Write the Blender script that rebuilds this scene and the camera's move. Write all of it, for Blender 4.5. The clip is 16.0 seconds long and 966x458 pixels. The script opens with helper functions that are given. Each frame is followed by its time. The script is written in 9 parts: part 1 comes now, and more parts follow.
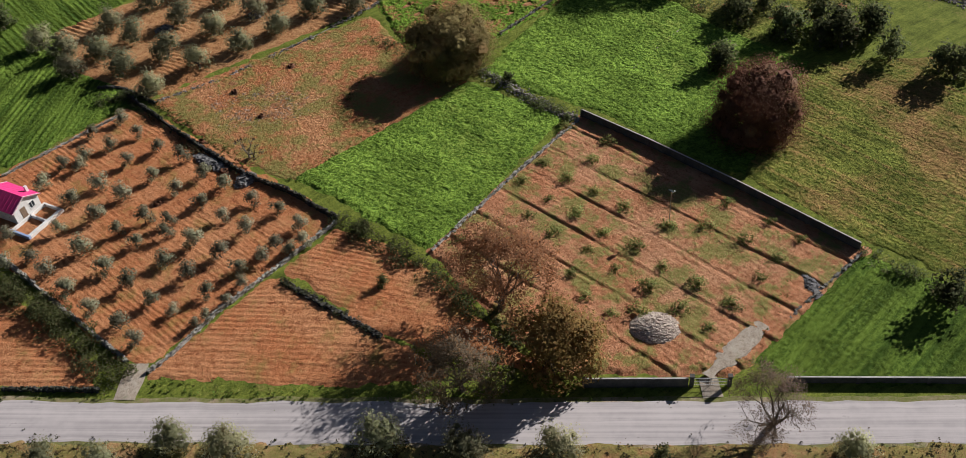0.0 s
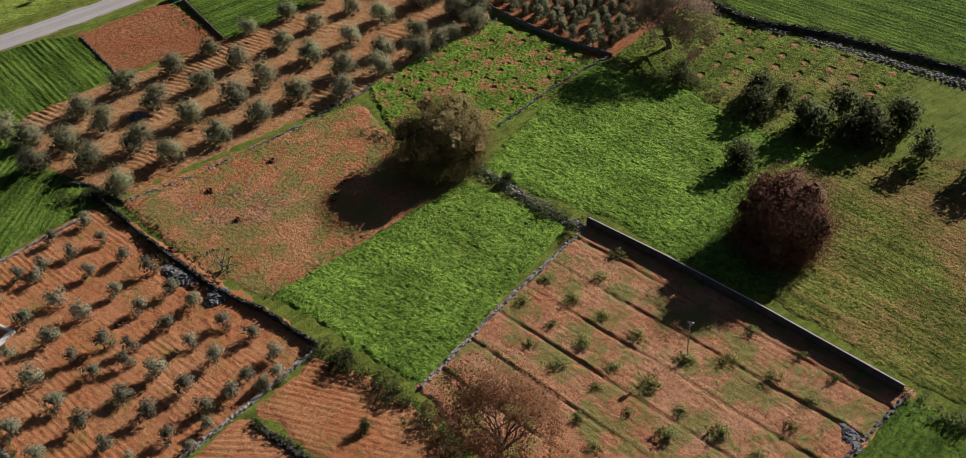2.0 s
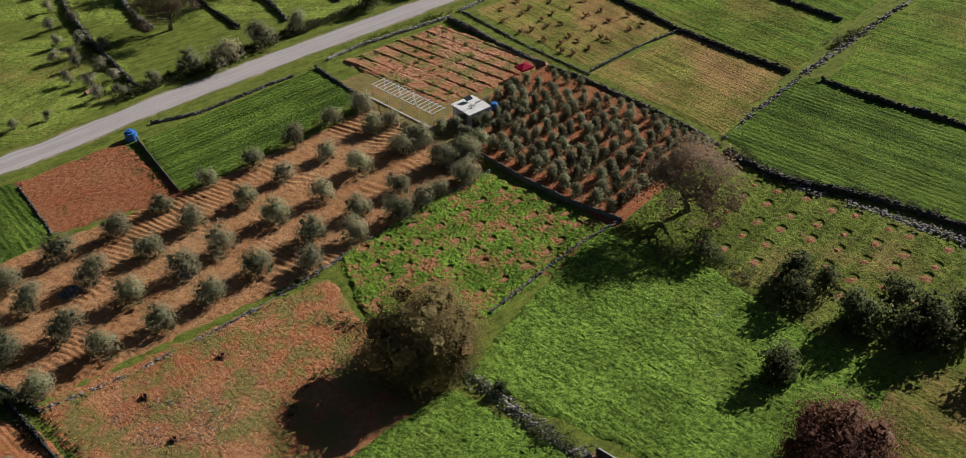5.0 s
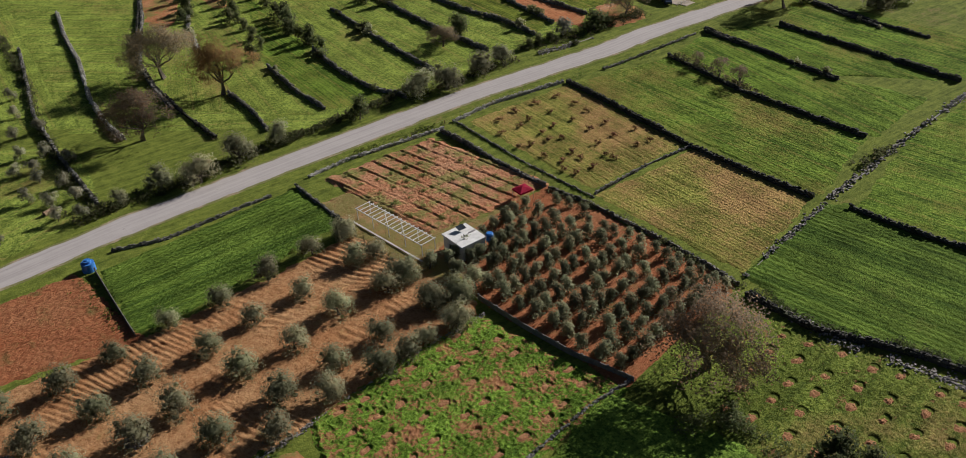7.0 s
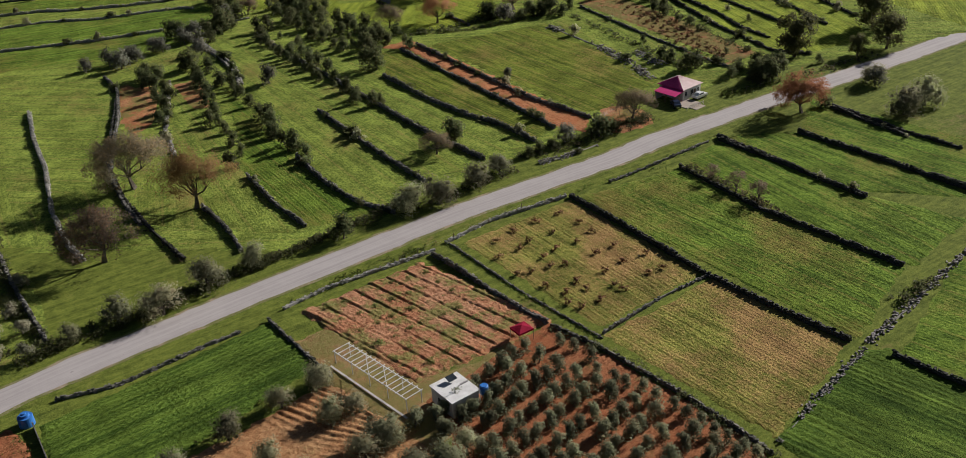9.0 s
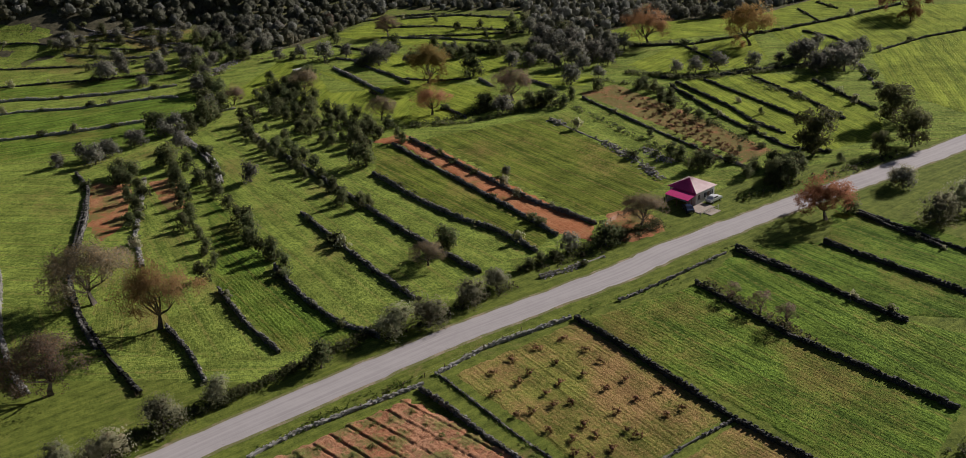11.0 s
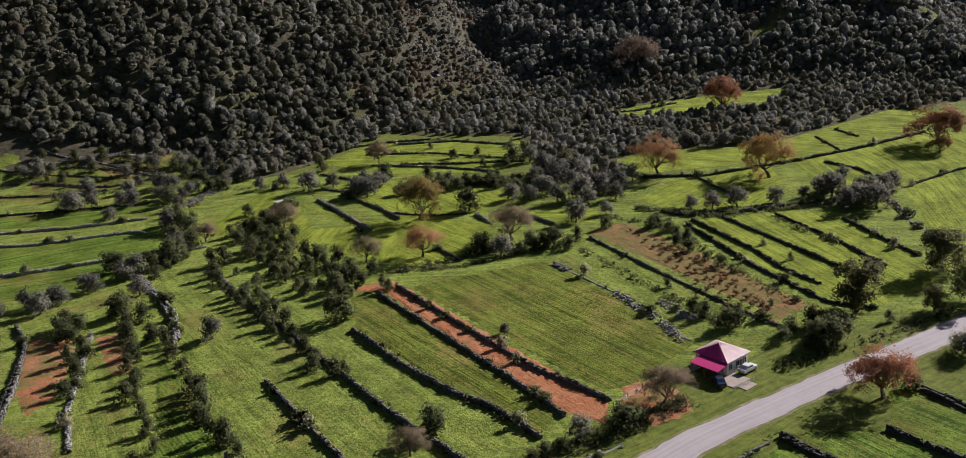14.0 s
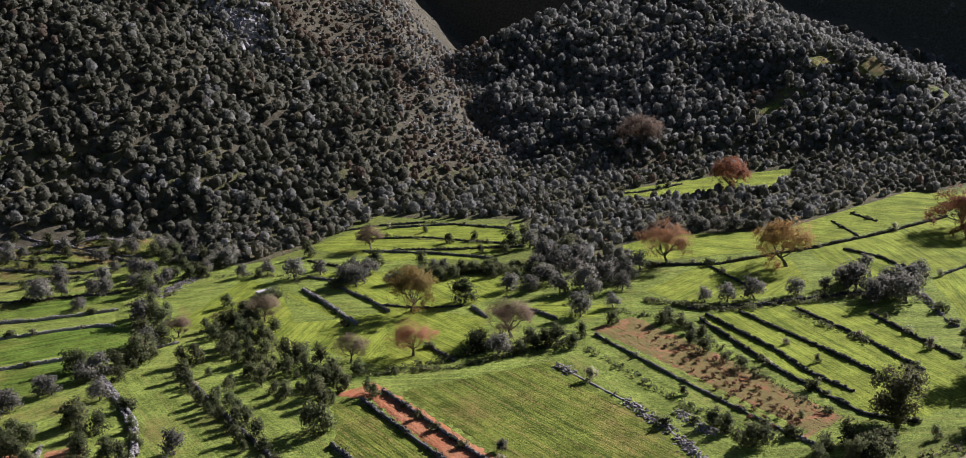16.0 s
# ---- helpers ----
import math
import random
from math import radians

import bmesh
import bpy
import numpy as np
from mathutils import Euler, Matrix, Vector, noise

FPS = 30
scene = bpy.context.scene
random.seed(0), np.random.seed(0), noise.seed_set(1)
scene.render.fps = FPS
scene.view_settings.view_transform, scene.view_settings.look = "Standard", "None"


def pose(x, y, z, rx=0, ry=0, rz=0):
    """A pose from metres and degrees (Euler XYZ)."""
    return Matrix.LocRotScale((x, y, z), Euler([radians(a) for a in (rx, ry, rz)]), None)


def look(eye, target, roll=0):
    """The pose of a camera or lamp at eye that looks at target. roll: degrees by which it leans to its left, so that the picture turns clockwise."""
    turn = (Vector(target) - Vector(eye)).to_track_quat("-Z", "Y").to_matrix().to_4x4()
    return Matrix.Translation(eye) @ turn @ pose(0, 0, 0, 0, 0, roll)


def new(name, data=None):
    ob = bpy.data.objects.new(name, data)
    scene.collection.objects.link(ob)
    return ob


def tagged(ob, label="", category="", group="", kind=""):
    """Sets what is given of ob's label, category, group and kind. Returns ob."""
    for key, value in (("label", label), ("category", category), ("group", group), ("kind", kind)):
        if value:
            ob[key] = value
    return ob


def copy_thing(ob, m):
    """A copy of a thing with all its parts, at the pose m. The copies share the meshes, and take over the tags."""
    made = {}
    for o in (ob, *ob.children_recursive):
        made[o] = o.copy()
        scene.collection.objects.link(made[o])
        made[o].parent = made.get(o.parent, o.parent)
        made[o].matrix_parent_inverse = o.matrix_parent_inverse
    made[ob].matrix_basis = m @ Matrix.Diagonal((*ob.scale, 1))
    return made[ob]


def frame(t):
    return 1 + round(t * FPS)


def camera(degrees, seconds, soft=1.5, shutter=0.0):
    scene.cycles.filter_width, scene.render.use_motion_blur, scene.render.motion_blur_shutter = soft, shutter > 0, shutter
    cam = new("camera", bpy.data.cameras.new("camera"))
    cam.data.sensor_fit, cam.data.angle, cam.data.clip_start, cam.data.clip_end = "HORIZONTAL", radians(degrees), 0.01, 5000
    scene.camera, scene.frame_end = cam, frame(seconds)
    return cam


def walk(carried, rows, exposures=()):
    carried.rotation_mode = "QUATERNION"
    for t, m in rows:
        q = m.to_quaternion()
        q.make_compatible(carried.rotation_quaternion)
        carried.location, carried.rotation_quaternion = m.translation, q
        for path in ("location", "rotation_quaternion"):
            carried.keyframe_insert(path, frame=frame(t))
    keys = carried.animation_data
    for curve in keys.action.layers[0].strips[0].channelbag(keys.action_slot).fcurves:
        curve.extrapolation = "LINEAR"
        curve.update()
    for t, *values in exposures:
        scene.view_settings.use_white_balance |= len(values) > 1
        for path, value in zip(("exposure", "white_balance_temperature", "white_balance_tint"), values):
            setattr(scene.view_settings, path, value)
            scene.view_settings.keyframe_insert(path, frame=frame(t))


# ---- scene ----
cam = camera(53.1, 16.0, 0.5)
METRES, EYE, TILT, LEAN, TURN = 161.3, 86.0, 0.0, 0.0, -31.0
ROWS = [
    (0.0, 0.0, 0.0, 0.0, -3.77, -42.4, 4.14),
    (0.5, 0.0023, 0.0252, 0.0, -3.76, -41.97, 4.11),
    (1.0, 0.0047, 0.0516, -0.0001, -3.73, -41.49, 4.09),
    (1.5, 0.0069, 0.0788, -0.0003, -3.7, -40.95, 4.05),
    (2.0, 0.0094, 0.107, -0.0004, -3.7, -40.44, 4.02),
    (2.5, 0.0126, 0.1356, -0.0011, -3.68, -39.9, 4.0),
    (3.0, 0.016, 0.1649, -0.0009, -3.65, -39.4, 3.97),
    (3.5, 0.0191, 0.1947, -0.0011, -3.64, -38.87, 3.94),
    (4.0, 0.0221, 0.2248, -0.002, -3.66, -38.21, 3.91),
    (6.5, 0.0385, 0.3778, -0.0042, -3.61, -33.51, 3.73),
    (7.0, 0.0417, 0.4095, -0.0044, -3.6, -32.5, 3.7),
    (7.5, 0.0451, 0.4415, -0.0048, -3.57, -31.48, 3.68),
    (8.0, 0.0485, 0.4734, -0.0046, -3.56, -30.45, 3.67),
    (8.5, 0.0517, 0.5056, -0.0053, -3.54, -29.37, 3.62),
    (9.0, 0.0554, 0.5381, -0.0061, -3.52, -28.27, 3.6),
    (11.5, 0.071, 0.6994, -0.0118, -3.48, -22.91, 3.48),
    (12.0, 0.074, 0.7324, -0.0132, -3.47, -21.8, 3.45),
    (12.5, 0.077, 0.7653, -0.0143, -3.46, -20.72, 3.42),
    (13.0, 0.08, 0.7982, -0.0155, -3.45, -19.64, 3.39),
    (13.5, 0.0832, 0.8313, -0.0175, -3.43, -18.54, 3.37),
    (14.0, 0.086, 0.8638, -0.0179, -3.43, -17.48, 3.34),
    (14.5, 0.0888, 0.8964, -0.0198, -3.43, -16.37, 3.31),
    (15.0, 0.0922, 0.9288, -0.0201, -3.42, -15.31, 3.27),
    (15.5, 0.0952, 0.9615, -0.0214, -3.43, -14.23, 3.26),
    (16.0, 0.0985, 0.9947, -0.0228, -3.43, -13.14, 3.23),
]
walk(cam, [(t, pose(0, 0, EYE, TILT, LEAN, TURN) @ pose(METRES * x, METRES * y, METRES * z, 90 + pitch, roll, yaw)) for t, x, y, z, yaw, pitch, roll in ROWS],
     [(0.0, 0.42, 6050, 12), (0.6, 0.3, 6050, 12), (1.5, 0.23, 6050, 12), (2.5, 0.26, 6050, 12), (4.0, 0.25, 6050, 12), (6.5, 0.24, 6050, 12), (9.0, 0.21, 6050, 13), (11.5, 0.08, 6000, 17), (12.5, 0.19, 5950, 19), (14.5, 0.58, 5800, 23), (16.0, 0.84, 5600, 27)])

# ---- light ----
SUN_WAY = Vector((0.893, 0.04, 0.448))
lamp = new("sun", bpy.data.lights.new("sun", "SUN"))
lamp.data.energy, lamp.data.angle, lamp.data.color = 5.0, radians(0.55), (1.0, 0.93, 0.82)
lamp.matrix_world = look(SUN_WAY * 500, (0, 0, 0))
world = bpy.data.worlds.new("world")
scene.world = world
world.use_nodes = True
sky = world.node_tree.nodes.new("ShaderNodeTexSky")
sky.sky_type, sky.sun_disc = "NISHITA", False
sky.sun_elevation, sky.sun_rotation = radians(26.6), radians(87.5)
world.node_tree.links.new(sky.outputs[0], world.node_tree.nodes["Background"].inputs[0])
world.node_tree.nodes["Background"].inputs[1].default_value = 0.022


# ---- materials ----
def shader(name, rough=0.9, spec=0.2):
    m = bpy.data.materials.new(name)
    m.use_nodes = True
    b = m.node_tree.nodes["Principled BSDF"]
    b.inputs["Roughness"].default_value = rough
    b.inputs["Specular IOR Level"].default_value = spec
    return m, m.node_tree, b


def put(nt, value, socket):
    if hasattr(value, "is_linked"):
        nt.links.new(value, socket)
    else:
        socket.default_value = value


def coords(nt, kind="Object"):
    return nt.nodes.new("ShaderNodeTexCoord").outputs[kind]


def fuzz(nt, vec, scale, detail=4.0, rough=0.55, seed=0.0):
    n = nt.nodes.new("ShaderNodeTexNoise")
    n.noise_dimensions = "4D"
    nt.links.new(vec, n.inputs["Vector"])
    n.inputs["W"].default_value = seed
    n.inputs["Scale"].default_value, n.inputs["Detail"].default_value = scale, detail
    n.inputs["Roughness"].default_value = rough
    return n.outputs["Fac"]


def bands(nt, vec, period, distort=1.5, axis="Y", dscale=1.0):
    n = nt.nodes.new("ShaderNodeTexWave")
    n.wave_type, n.bands_direction = "BANDS", axis
    nt.links.new(vec, n.inputs["Vector"])
    n.inputs["Scale"].default_value = 0.314 / period
    n.inputs["Distortion"].default_value, n.inputs["Detail"].default_value = distort, 3.0
    n.inputs["Detail Scale"].default_value = dscale
    return n.outputs["Fac"]


def streaks(nt, vec, across, along, seed=0.0, detail=4.0):
    """Noise drawn out along x, from 0 to 1."""
    n = nt.nodes.new("ShaderNodeMapping")
    nt.links.new(vec, n.inputs["Vector"])
    n.inputs["Scale"].default_value = (1.0 / along, 1.0 / across, 1.0 / across)
    return fuzz(nt, n.outputs[0], 1.0, detail, 0.65, seed)


def ramp(nt, fac, lo, hi, a=0.0, b=1.0):
    n = nt.nodes.new("ShaderNodeMapRange")
    n.interpolation_type = "SMOOTHSTEP"
    put(nt, fac, n.inputs[0])
    for i, v in enumerate((lo, hi, a, b)):
        n.inputs[i + 1].default_value = v
    return n.outputs[0]


def calc(nt, op, a, b=0.0):
    n = nt.nodes.new("ShaderNodeMath")
    n.operation = op
    put(nt, a, n.inputs[0])
    put(nt, b, n.inputs[1])
    return n.outputs[0]


def blend(nt, fac, a, b):
    n = nt.nodes.new("ShaderNodeMix")
    n.data_type = "RGBA"
    put(nt, fac, n.inputs[0])
    for v, s in ((a, n.inputs[6]), (b, n.inputs[7])):
        put(nt, (*v, 1.0) if isinstance(v, tuple) else v, s)
    return n.outputs[2]


def relief(nt, b, height, strength, distance):
    n = nt.nodes.new("ShaderNodeBump")
    n.inputs["Strength"].default_value, n.inputs["Distance"].default_value = strength, distance
    nt.links.new(height, n.inputs["Height"])
    nt.links.new(n.outputs[0], b.inputs["Normal"])


def grass(name, dark, light, dry, dry_lo, dry_hi, period, rows, soil=None, soil_lo=0.35, soil_hi=0.3, lines=0.0, bump=0.3):
    m, nt, b = shader(name, 0.9, 0.04)
    v = coords(nt)
    shift = nt.nodes.new("ShaderNodeObjectInfo").outputs["Random"]
    big, mid, fine = fuzz(nt, v, 0.06, 4, 0.6), fuzz(nt, v, 1.5, 6, 0.75, 3.0), fuzz(nt, v, 3.4, 6, 0.8, 7.0)
    row = streaks(nt, v, period, period * 14, 2.0)
    wide_row = streaks(nt, v, period * 4.5, period * 70, 5.0, 2.0)
    drill = bands(nt, v, period * 0.8, 2.5, dscale=0.4)
    mixer = calc(nt, "ADD", calc(nt, "MULTIPLY", mid, 0.8 - 0.5 * rows), calc(nt, "MULTIPLY", row, 1.1 * rows))
    mixer = calc(nt, "ADD", mixer, calc(nt, "MULTIPLY", drill, 0.12 * rows))
    mixer = calc(nt, "ADD", mixer, calc(nt, "MULTIPLY", wide_row, 0.9 * rows))
    mixer = calc(nt, "ADD", mixer, calc(nt, "MULTIPLY", fine, 0.55))
    top = 0.8 - 0.5 * rows + 1.1 * rows + 1.02 * rows + 0.55
    c = blend(nt, ramp(nt, mixer, top * 0.435, top * 0.565), dark, light)
    dryness = calc(nt, "ADD", calc(nt, "MULTIPLY", big, 0.75), calc(nt, "MULTIPLY", wide_row, 0.25))
    dryness = calc(nt, "ADD", dryness, calc(nt, "MULTIPLY", calc(nt, "SUBTRACT", mid, 0.5), 0.5))
    dryness = calc(nt, "ADD", dryness, calc(nt, "MULTIPLY", calc(nt, "SUBTRACT", shift, 0.5), 0.1))
    c = blend(nt, ramp(nt, dryness, dry_lo, dry_hi), c, blend(nt, ramp(nt, fine, 0.35, 0.65), tuple(0.55 * k for k in dry), dry))
    lush = calc(nt, "ADD", calc(nt, "MULTIPLY", fuzz(nt, v, 0.16, 4, 0.6, 21.0), 0.55), calc(nt, "MULTIPLY", streaks(nt, v, 2.2, 26.0, 17.0, 3.0), 0.45))
    vigour = nt.nodes.new("ShaderNodeHueSaturation")
    nt.links.new(c, vigour.inputs["Color"])
    nt.links.new(ramp(nt, lush, 0.38, 0.62, 0.72, 1.24), vigour.inputs["Value"])
    c = vigour.outputs[0]
    if soil:
        bare = calc(nt, "ADD", calc(nt, "MULTIPLY", mid, 0.7), calc(nt, "MULTIPLY", fuzz(nt, v, 0.28, 4, 0.6, 11.0), 0.5))
        c = blend(nt, ramp(nt, bare, soil_hi, soil_lo), c, soil)
    if lines:
        track = calc(nt, "MULTIPLY", ramp(nt, bands(nt, v, 5.5, 0.8, dscale=0.15), 0.95, 0.995), ramp(nt, mid, 0.4, 0.6))
        c = blend(nt, calc(nt, "MULTIPLY", track, lines), c, dry)
    nt.links.new(c, b.inputs["Base Color"])
    h = calc(nt, "ADD", calc(nt, "MULTIPLY", fine, 0.7), calc(nt, "MULTIPLY", calc(nt, "ADD", row, calc(nt, "MULTIPLY", drill, 0.25)), rows))
    relief(nt, b, calc(nt, "ADD", h, mid), 1.0, bump)
    return m


def earth(name, base, deep, pale, weed, weed_lo, weed_hi, period, furrow, bump=0.2, axis="Y"):
    m, nt, b = shader(name, 0.95, 0.1)
    v = coords(nt)
    big, mid, fine = fuzz(nt, v, 0.09, 5, 0.6), fuzz(nt, v, 1.1, 6, 0.8, 2.0), fuzz(nt, v, 3.0, 6, 0.8, 5.0)
    row = streaks(nt, v, period * 0.8, period * 9, 3.0)
    line = bands(nt, v, period, 3.5, axis, 0.35)
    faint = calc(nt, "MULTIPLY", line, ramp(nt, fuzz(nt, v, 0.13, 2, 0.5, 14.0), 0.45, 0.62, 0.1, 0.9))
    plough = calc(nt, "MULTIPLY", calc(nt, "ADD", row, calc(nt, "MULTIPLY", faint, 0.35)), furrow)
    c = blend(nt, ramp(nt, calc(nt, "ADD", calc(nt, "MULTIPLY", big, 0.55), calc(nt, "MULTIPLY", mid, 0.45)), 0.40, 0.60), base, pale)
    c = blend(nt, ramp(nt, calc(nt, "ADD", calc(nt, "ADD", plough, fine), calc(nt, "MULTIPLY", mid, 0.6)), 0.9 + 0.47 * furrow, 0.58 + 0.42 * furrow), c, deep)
    green = calc(nt, "ADD", calc(nt, "MULTIPLY", fuzz(nt, v, 0.22, 4, 0.6, 9.0), 0.75), calc(nt, "MULTIPLY", mid, 0.45))
    c = blend(nt, calc(nt, "MULTIPLY", ramp(nt, green, weed_lo, weed_hi), ramp(nt, fine, 0.3, 0.6, 0.35, 1.0)), c, weed)
    nt.links.new(c, b.inputs["Base Color"])
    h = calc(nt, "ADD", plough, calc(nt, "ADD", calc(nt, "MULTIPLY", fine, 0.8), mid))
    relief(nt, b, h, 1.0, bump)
    return m


def stone(name, lo, hi, moss, amount=0.35, scale=2.5):
    m, nt, b = shader(name, 0.9, 0.2)
    v = coords(nt)
    piece = nt.nodes.new("ShaderNodeNewGeometry").outputs["Random Per Island"]
    c = blend(nt, piece, lo, hi)
    c = blend(nt, ramp(nt, fuzz(nt, v, scale * 3, 5, 0.7), 0.4, 0.75, 0.0, 0.6), c, hi)
    c = blend(nt, calc(nt, "MULTIPLY", ramp(nt, fuzz(nt, v, 0.5, 4, 0.6, 4.0), 0.45, 0.65), amount), c, moss)
    nt.links.new(c, b.inputs["Base Color"])
    relief(nt, b, fuzz(nt, v, scale * 4, 5, 0.7), 0.7, 0.05)
    return m


def leaves(name, dark, light, odd, odd_share=0.15, through_light=0.5, spread=0.3):
    m, nt, b = shader(name, 0.7, 0.1)
    piece = nt.nodes.new("ShaderNodeNewGeometry").outputs["Random Per Island"]
    whole = nt.nodes.new("ShaderNodeObjectInfo").outputs["Random"]
    v = coords(nt, "Generated")
    clump = fuzz(nt, v, 5.0, 2)
    c = blend(nt, calc(nt, "MULTIPLY", calc(nt, "ADD", piece, clump), 0.55), dark, light)
    c = blend(nt, calc(nt, "MULTIPLY", ramp(nt, piece, 1.0 - odd_share - 0.02, 1.0 - odd_share), 0.9), c, odd)
    hs = nt.nodes.new("ShaderNodeHueSaturation")
    nt.links.new(c, hs.inputs["Color"])
    nt.links.new(ramp(nt, whole, 0.0, 1.0, 1.0 - spread, 1.0 + spread), hs.inputs["Value"])
    nt.links.new(ramp(nt, calc(nt, "FRACT", calc(nt, "MULTIPLY", whole, 7.3)), 0.0, 1.0, 0.485, 0.512), hs.inputs["Hue"])
    nt.links.new(hs.outputs[0], b.inputs["Base Color"])
    t = nt.nodes.new("ShaderNodeBsdfTranslucent")
    nt.links.new(hs.outputs[0], t.inputs["Color"])
    mx = nt.nodes.new("ShaderNodeMixShader")
    mx.inputs[0].default_value = through_light
    nt.links.new(b.outputs[0], mx.inputs[1])
    nt.links.new(t.outputs[0], mx.inputs[2])
    nt.links.new(mx.outputs[0], nt.nodes["Material Output"].inputs["Surface"])
    return m


def woodland(name, dark, light, odd):
    m, nt, b = shader(name, 0.7, 0.15)
    v = coords(nt)
    piece = nt.nodes.new("ShaderNodeNewGeometry").outputs["Random Per Island"]
    tree = fuzz(nt, v, 0.17, 1)
    c = blend(nt, ramp(nt, calc(nt, "ADD", tree, calc(nt, "MULTIPLY", piece, 0.35)), 0.35, 0.95), dark, light)
    c = blend(nt, ramp(nt, fuzz(nt, v, 0.11, 1, 0.5, 8.0), 0.6, 0.72, 0.0, 0.7), c, odd)
    nt.links.new(c, b.inputs["Base Color"])
    t = nt.nodes.new("ShaderNodeBsdfTranslucent")
    nt.links.new(c, t.inputs["Color"])
    mx = nt.nodes.new("ShaderNodeMixShader")
    mx.inputs[0].default_value = 0.75
    nt.links.new(b.outputs[0], mx.inputs[1])
    nt.links.new(t.outputs[0], mx.inputs[2])
    nt.links.new(mx.outputs[0], nt.nodes["Material Output"].inputs["Surface"])
    return m


def plain(name, lo, hi, rough=0.6, scale=1.5, spec=0.3, metal=0.0, bump=0.01):
    m, nt, b = shader(name, rough, spec)
    v = coords(nt)
    c = blend(nt, ramp(nt, calc(nt, "ADD", calc(nt, "MULTIPLY", fuzz(nt, v, scale, 5, 0.65), 0.7),
                            calc(nt, "MULTIPLY", fuzz(nt, v, scale * 9, 4, 0.6, 3.0), 0.3)), 0.3, 0.7), lo, hi)
    nt.links.new(c, b.inputs["Base Color"])
    b.inputs["Metallic"].default_value = metal
    relief(nt, b, fuzz(nt, v, scale * 12, 4), 0.5, bump)
    return m


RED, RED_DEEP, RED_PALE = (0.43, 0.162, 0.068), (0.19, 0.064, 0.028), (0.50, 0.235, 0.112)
WEED = (0.085, 0.115, 0.022)
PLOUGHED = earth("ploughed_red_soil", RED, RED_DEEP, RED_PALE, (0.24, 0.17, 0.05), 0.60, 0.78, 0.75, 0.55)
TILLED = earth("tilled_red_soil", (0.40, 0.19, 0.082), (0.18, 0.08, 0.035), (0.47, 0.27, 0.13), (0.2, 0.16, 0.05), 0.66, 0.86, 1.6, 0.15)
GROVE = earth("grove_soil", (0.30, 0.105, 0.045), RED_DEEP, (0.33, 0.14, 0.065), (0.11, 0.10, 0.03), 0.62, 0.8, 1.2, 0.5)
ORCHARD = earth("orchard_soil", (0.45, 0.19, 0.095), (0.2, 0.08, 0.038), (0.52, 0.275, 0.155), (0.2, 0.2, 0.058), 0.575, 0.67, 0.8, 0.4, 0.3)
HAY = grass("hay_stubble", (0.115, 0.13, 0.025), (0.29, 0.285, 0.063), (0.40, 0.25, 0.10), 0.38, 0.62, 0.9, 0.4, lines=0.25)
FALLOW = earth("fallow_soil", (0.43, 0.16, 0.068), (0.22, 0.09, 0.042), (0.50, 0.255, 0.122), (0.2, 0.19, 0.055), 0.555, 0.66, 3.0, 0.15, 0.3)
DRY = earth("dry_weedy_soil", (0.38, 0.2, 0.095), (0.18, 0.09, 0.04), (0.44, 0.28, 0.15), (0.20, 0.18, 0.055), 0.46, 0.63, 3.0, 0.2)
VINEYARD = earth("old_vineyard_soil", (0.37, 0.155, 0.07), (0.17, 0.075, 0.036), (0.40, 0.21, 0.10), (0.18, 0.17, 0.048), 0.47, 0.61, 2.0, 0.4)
LUSH = grass("lush_grass", (0.072, 0.13, 0.019), (0.2, 0.31, 0.046), (0.26, 0.275, 0.068), 0.58, 0.82, 1.6, 0.0)
MEADOW = grass("meadow_grass", (0.046, 0.084, 0.013), (0.13, 0.195, 0.03), (0.16, 0.165, 0.045), 0.62, 0.82, 1.3, 0.6)
PATCHY = grass("patchy_grass", (0.05, 0.105, 0.013), (0.18, 0.29, 0.036), (0.19, 0.2, 0.05), 0.62, 0.82, 2.0, 0.1, (0.35, 0.16, 0.08), 0.53, 0.60)
STUBBLE = grass("dry_stubble_grass", (0.066, 0.086, 0.016), (0.195, 0.215, 0.042), (0.33, 0.195, 0.082), 0.40, 0.64, 0.9, 0.25, lines=0.55)
STRIPE = grass("green_crop", (0.055, 0.1, 0.014), (0.188, 0.275, 0.037), (0.25, 0.2, 0.055), 0.47, 0.75, 0.9, 0.42, lines=0.55)
SPRING = grass("short_spring_grass", (0.098, 0.142, 0.025), (0.282, 0.345, 0.063), (0.29, 0.22, 0.075), 0.49, 0.77, 0.8, 0.2, lines=0.5)
PASTURE = grass("rough_dug_pasture", (0.056, 0.084, 0.014), (0.185, 0.228, 0.04), (0.31, 0.215, 0.085), 0.46, 0.72, 2.0, 0.2, (0.30, 0.15, 0.078), 0.45, 0.52)
LUSH_STRIPE = grass("bright_green_crop", (0.112, 0.16, 0.018), (0.315, 0.365, 0.046), (0.30, 0.26, 0.06), 0.58, 0.80, 1.0, 0.42, lines=0.3)
STRIPE_DRY = grass("yellowing_crop", (0.07, 0.10, 0.015), (0.21, 0.245, 0.036), (0.33, 0.23, 0.08), 0.45, 0.75, 0.9, 0.45, lines=0.55)
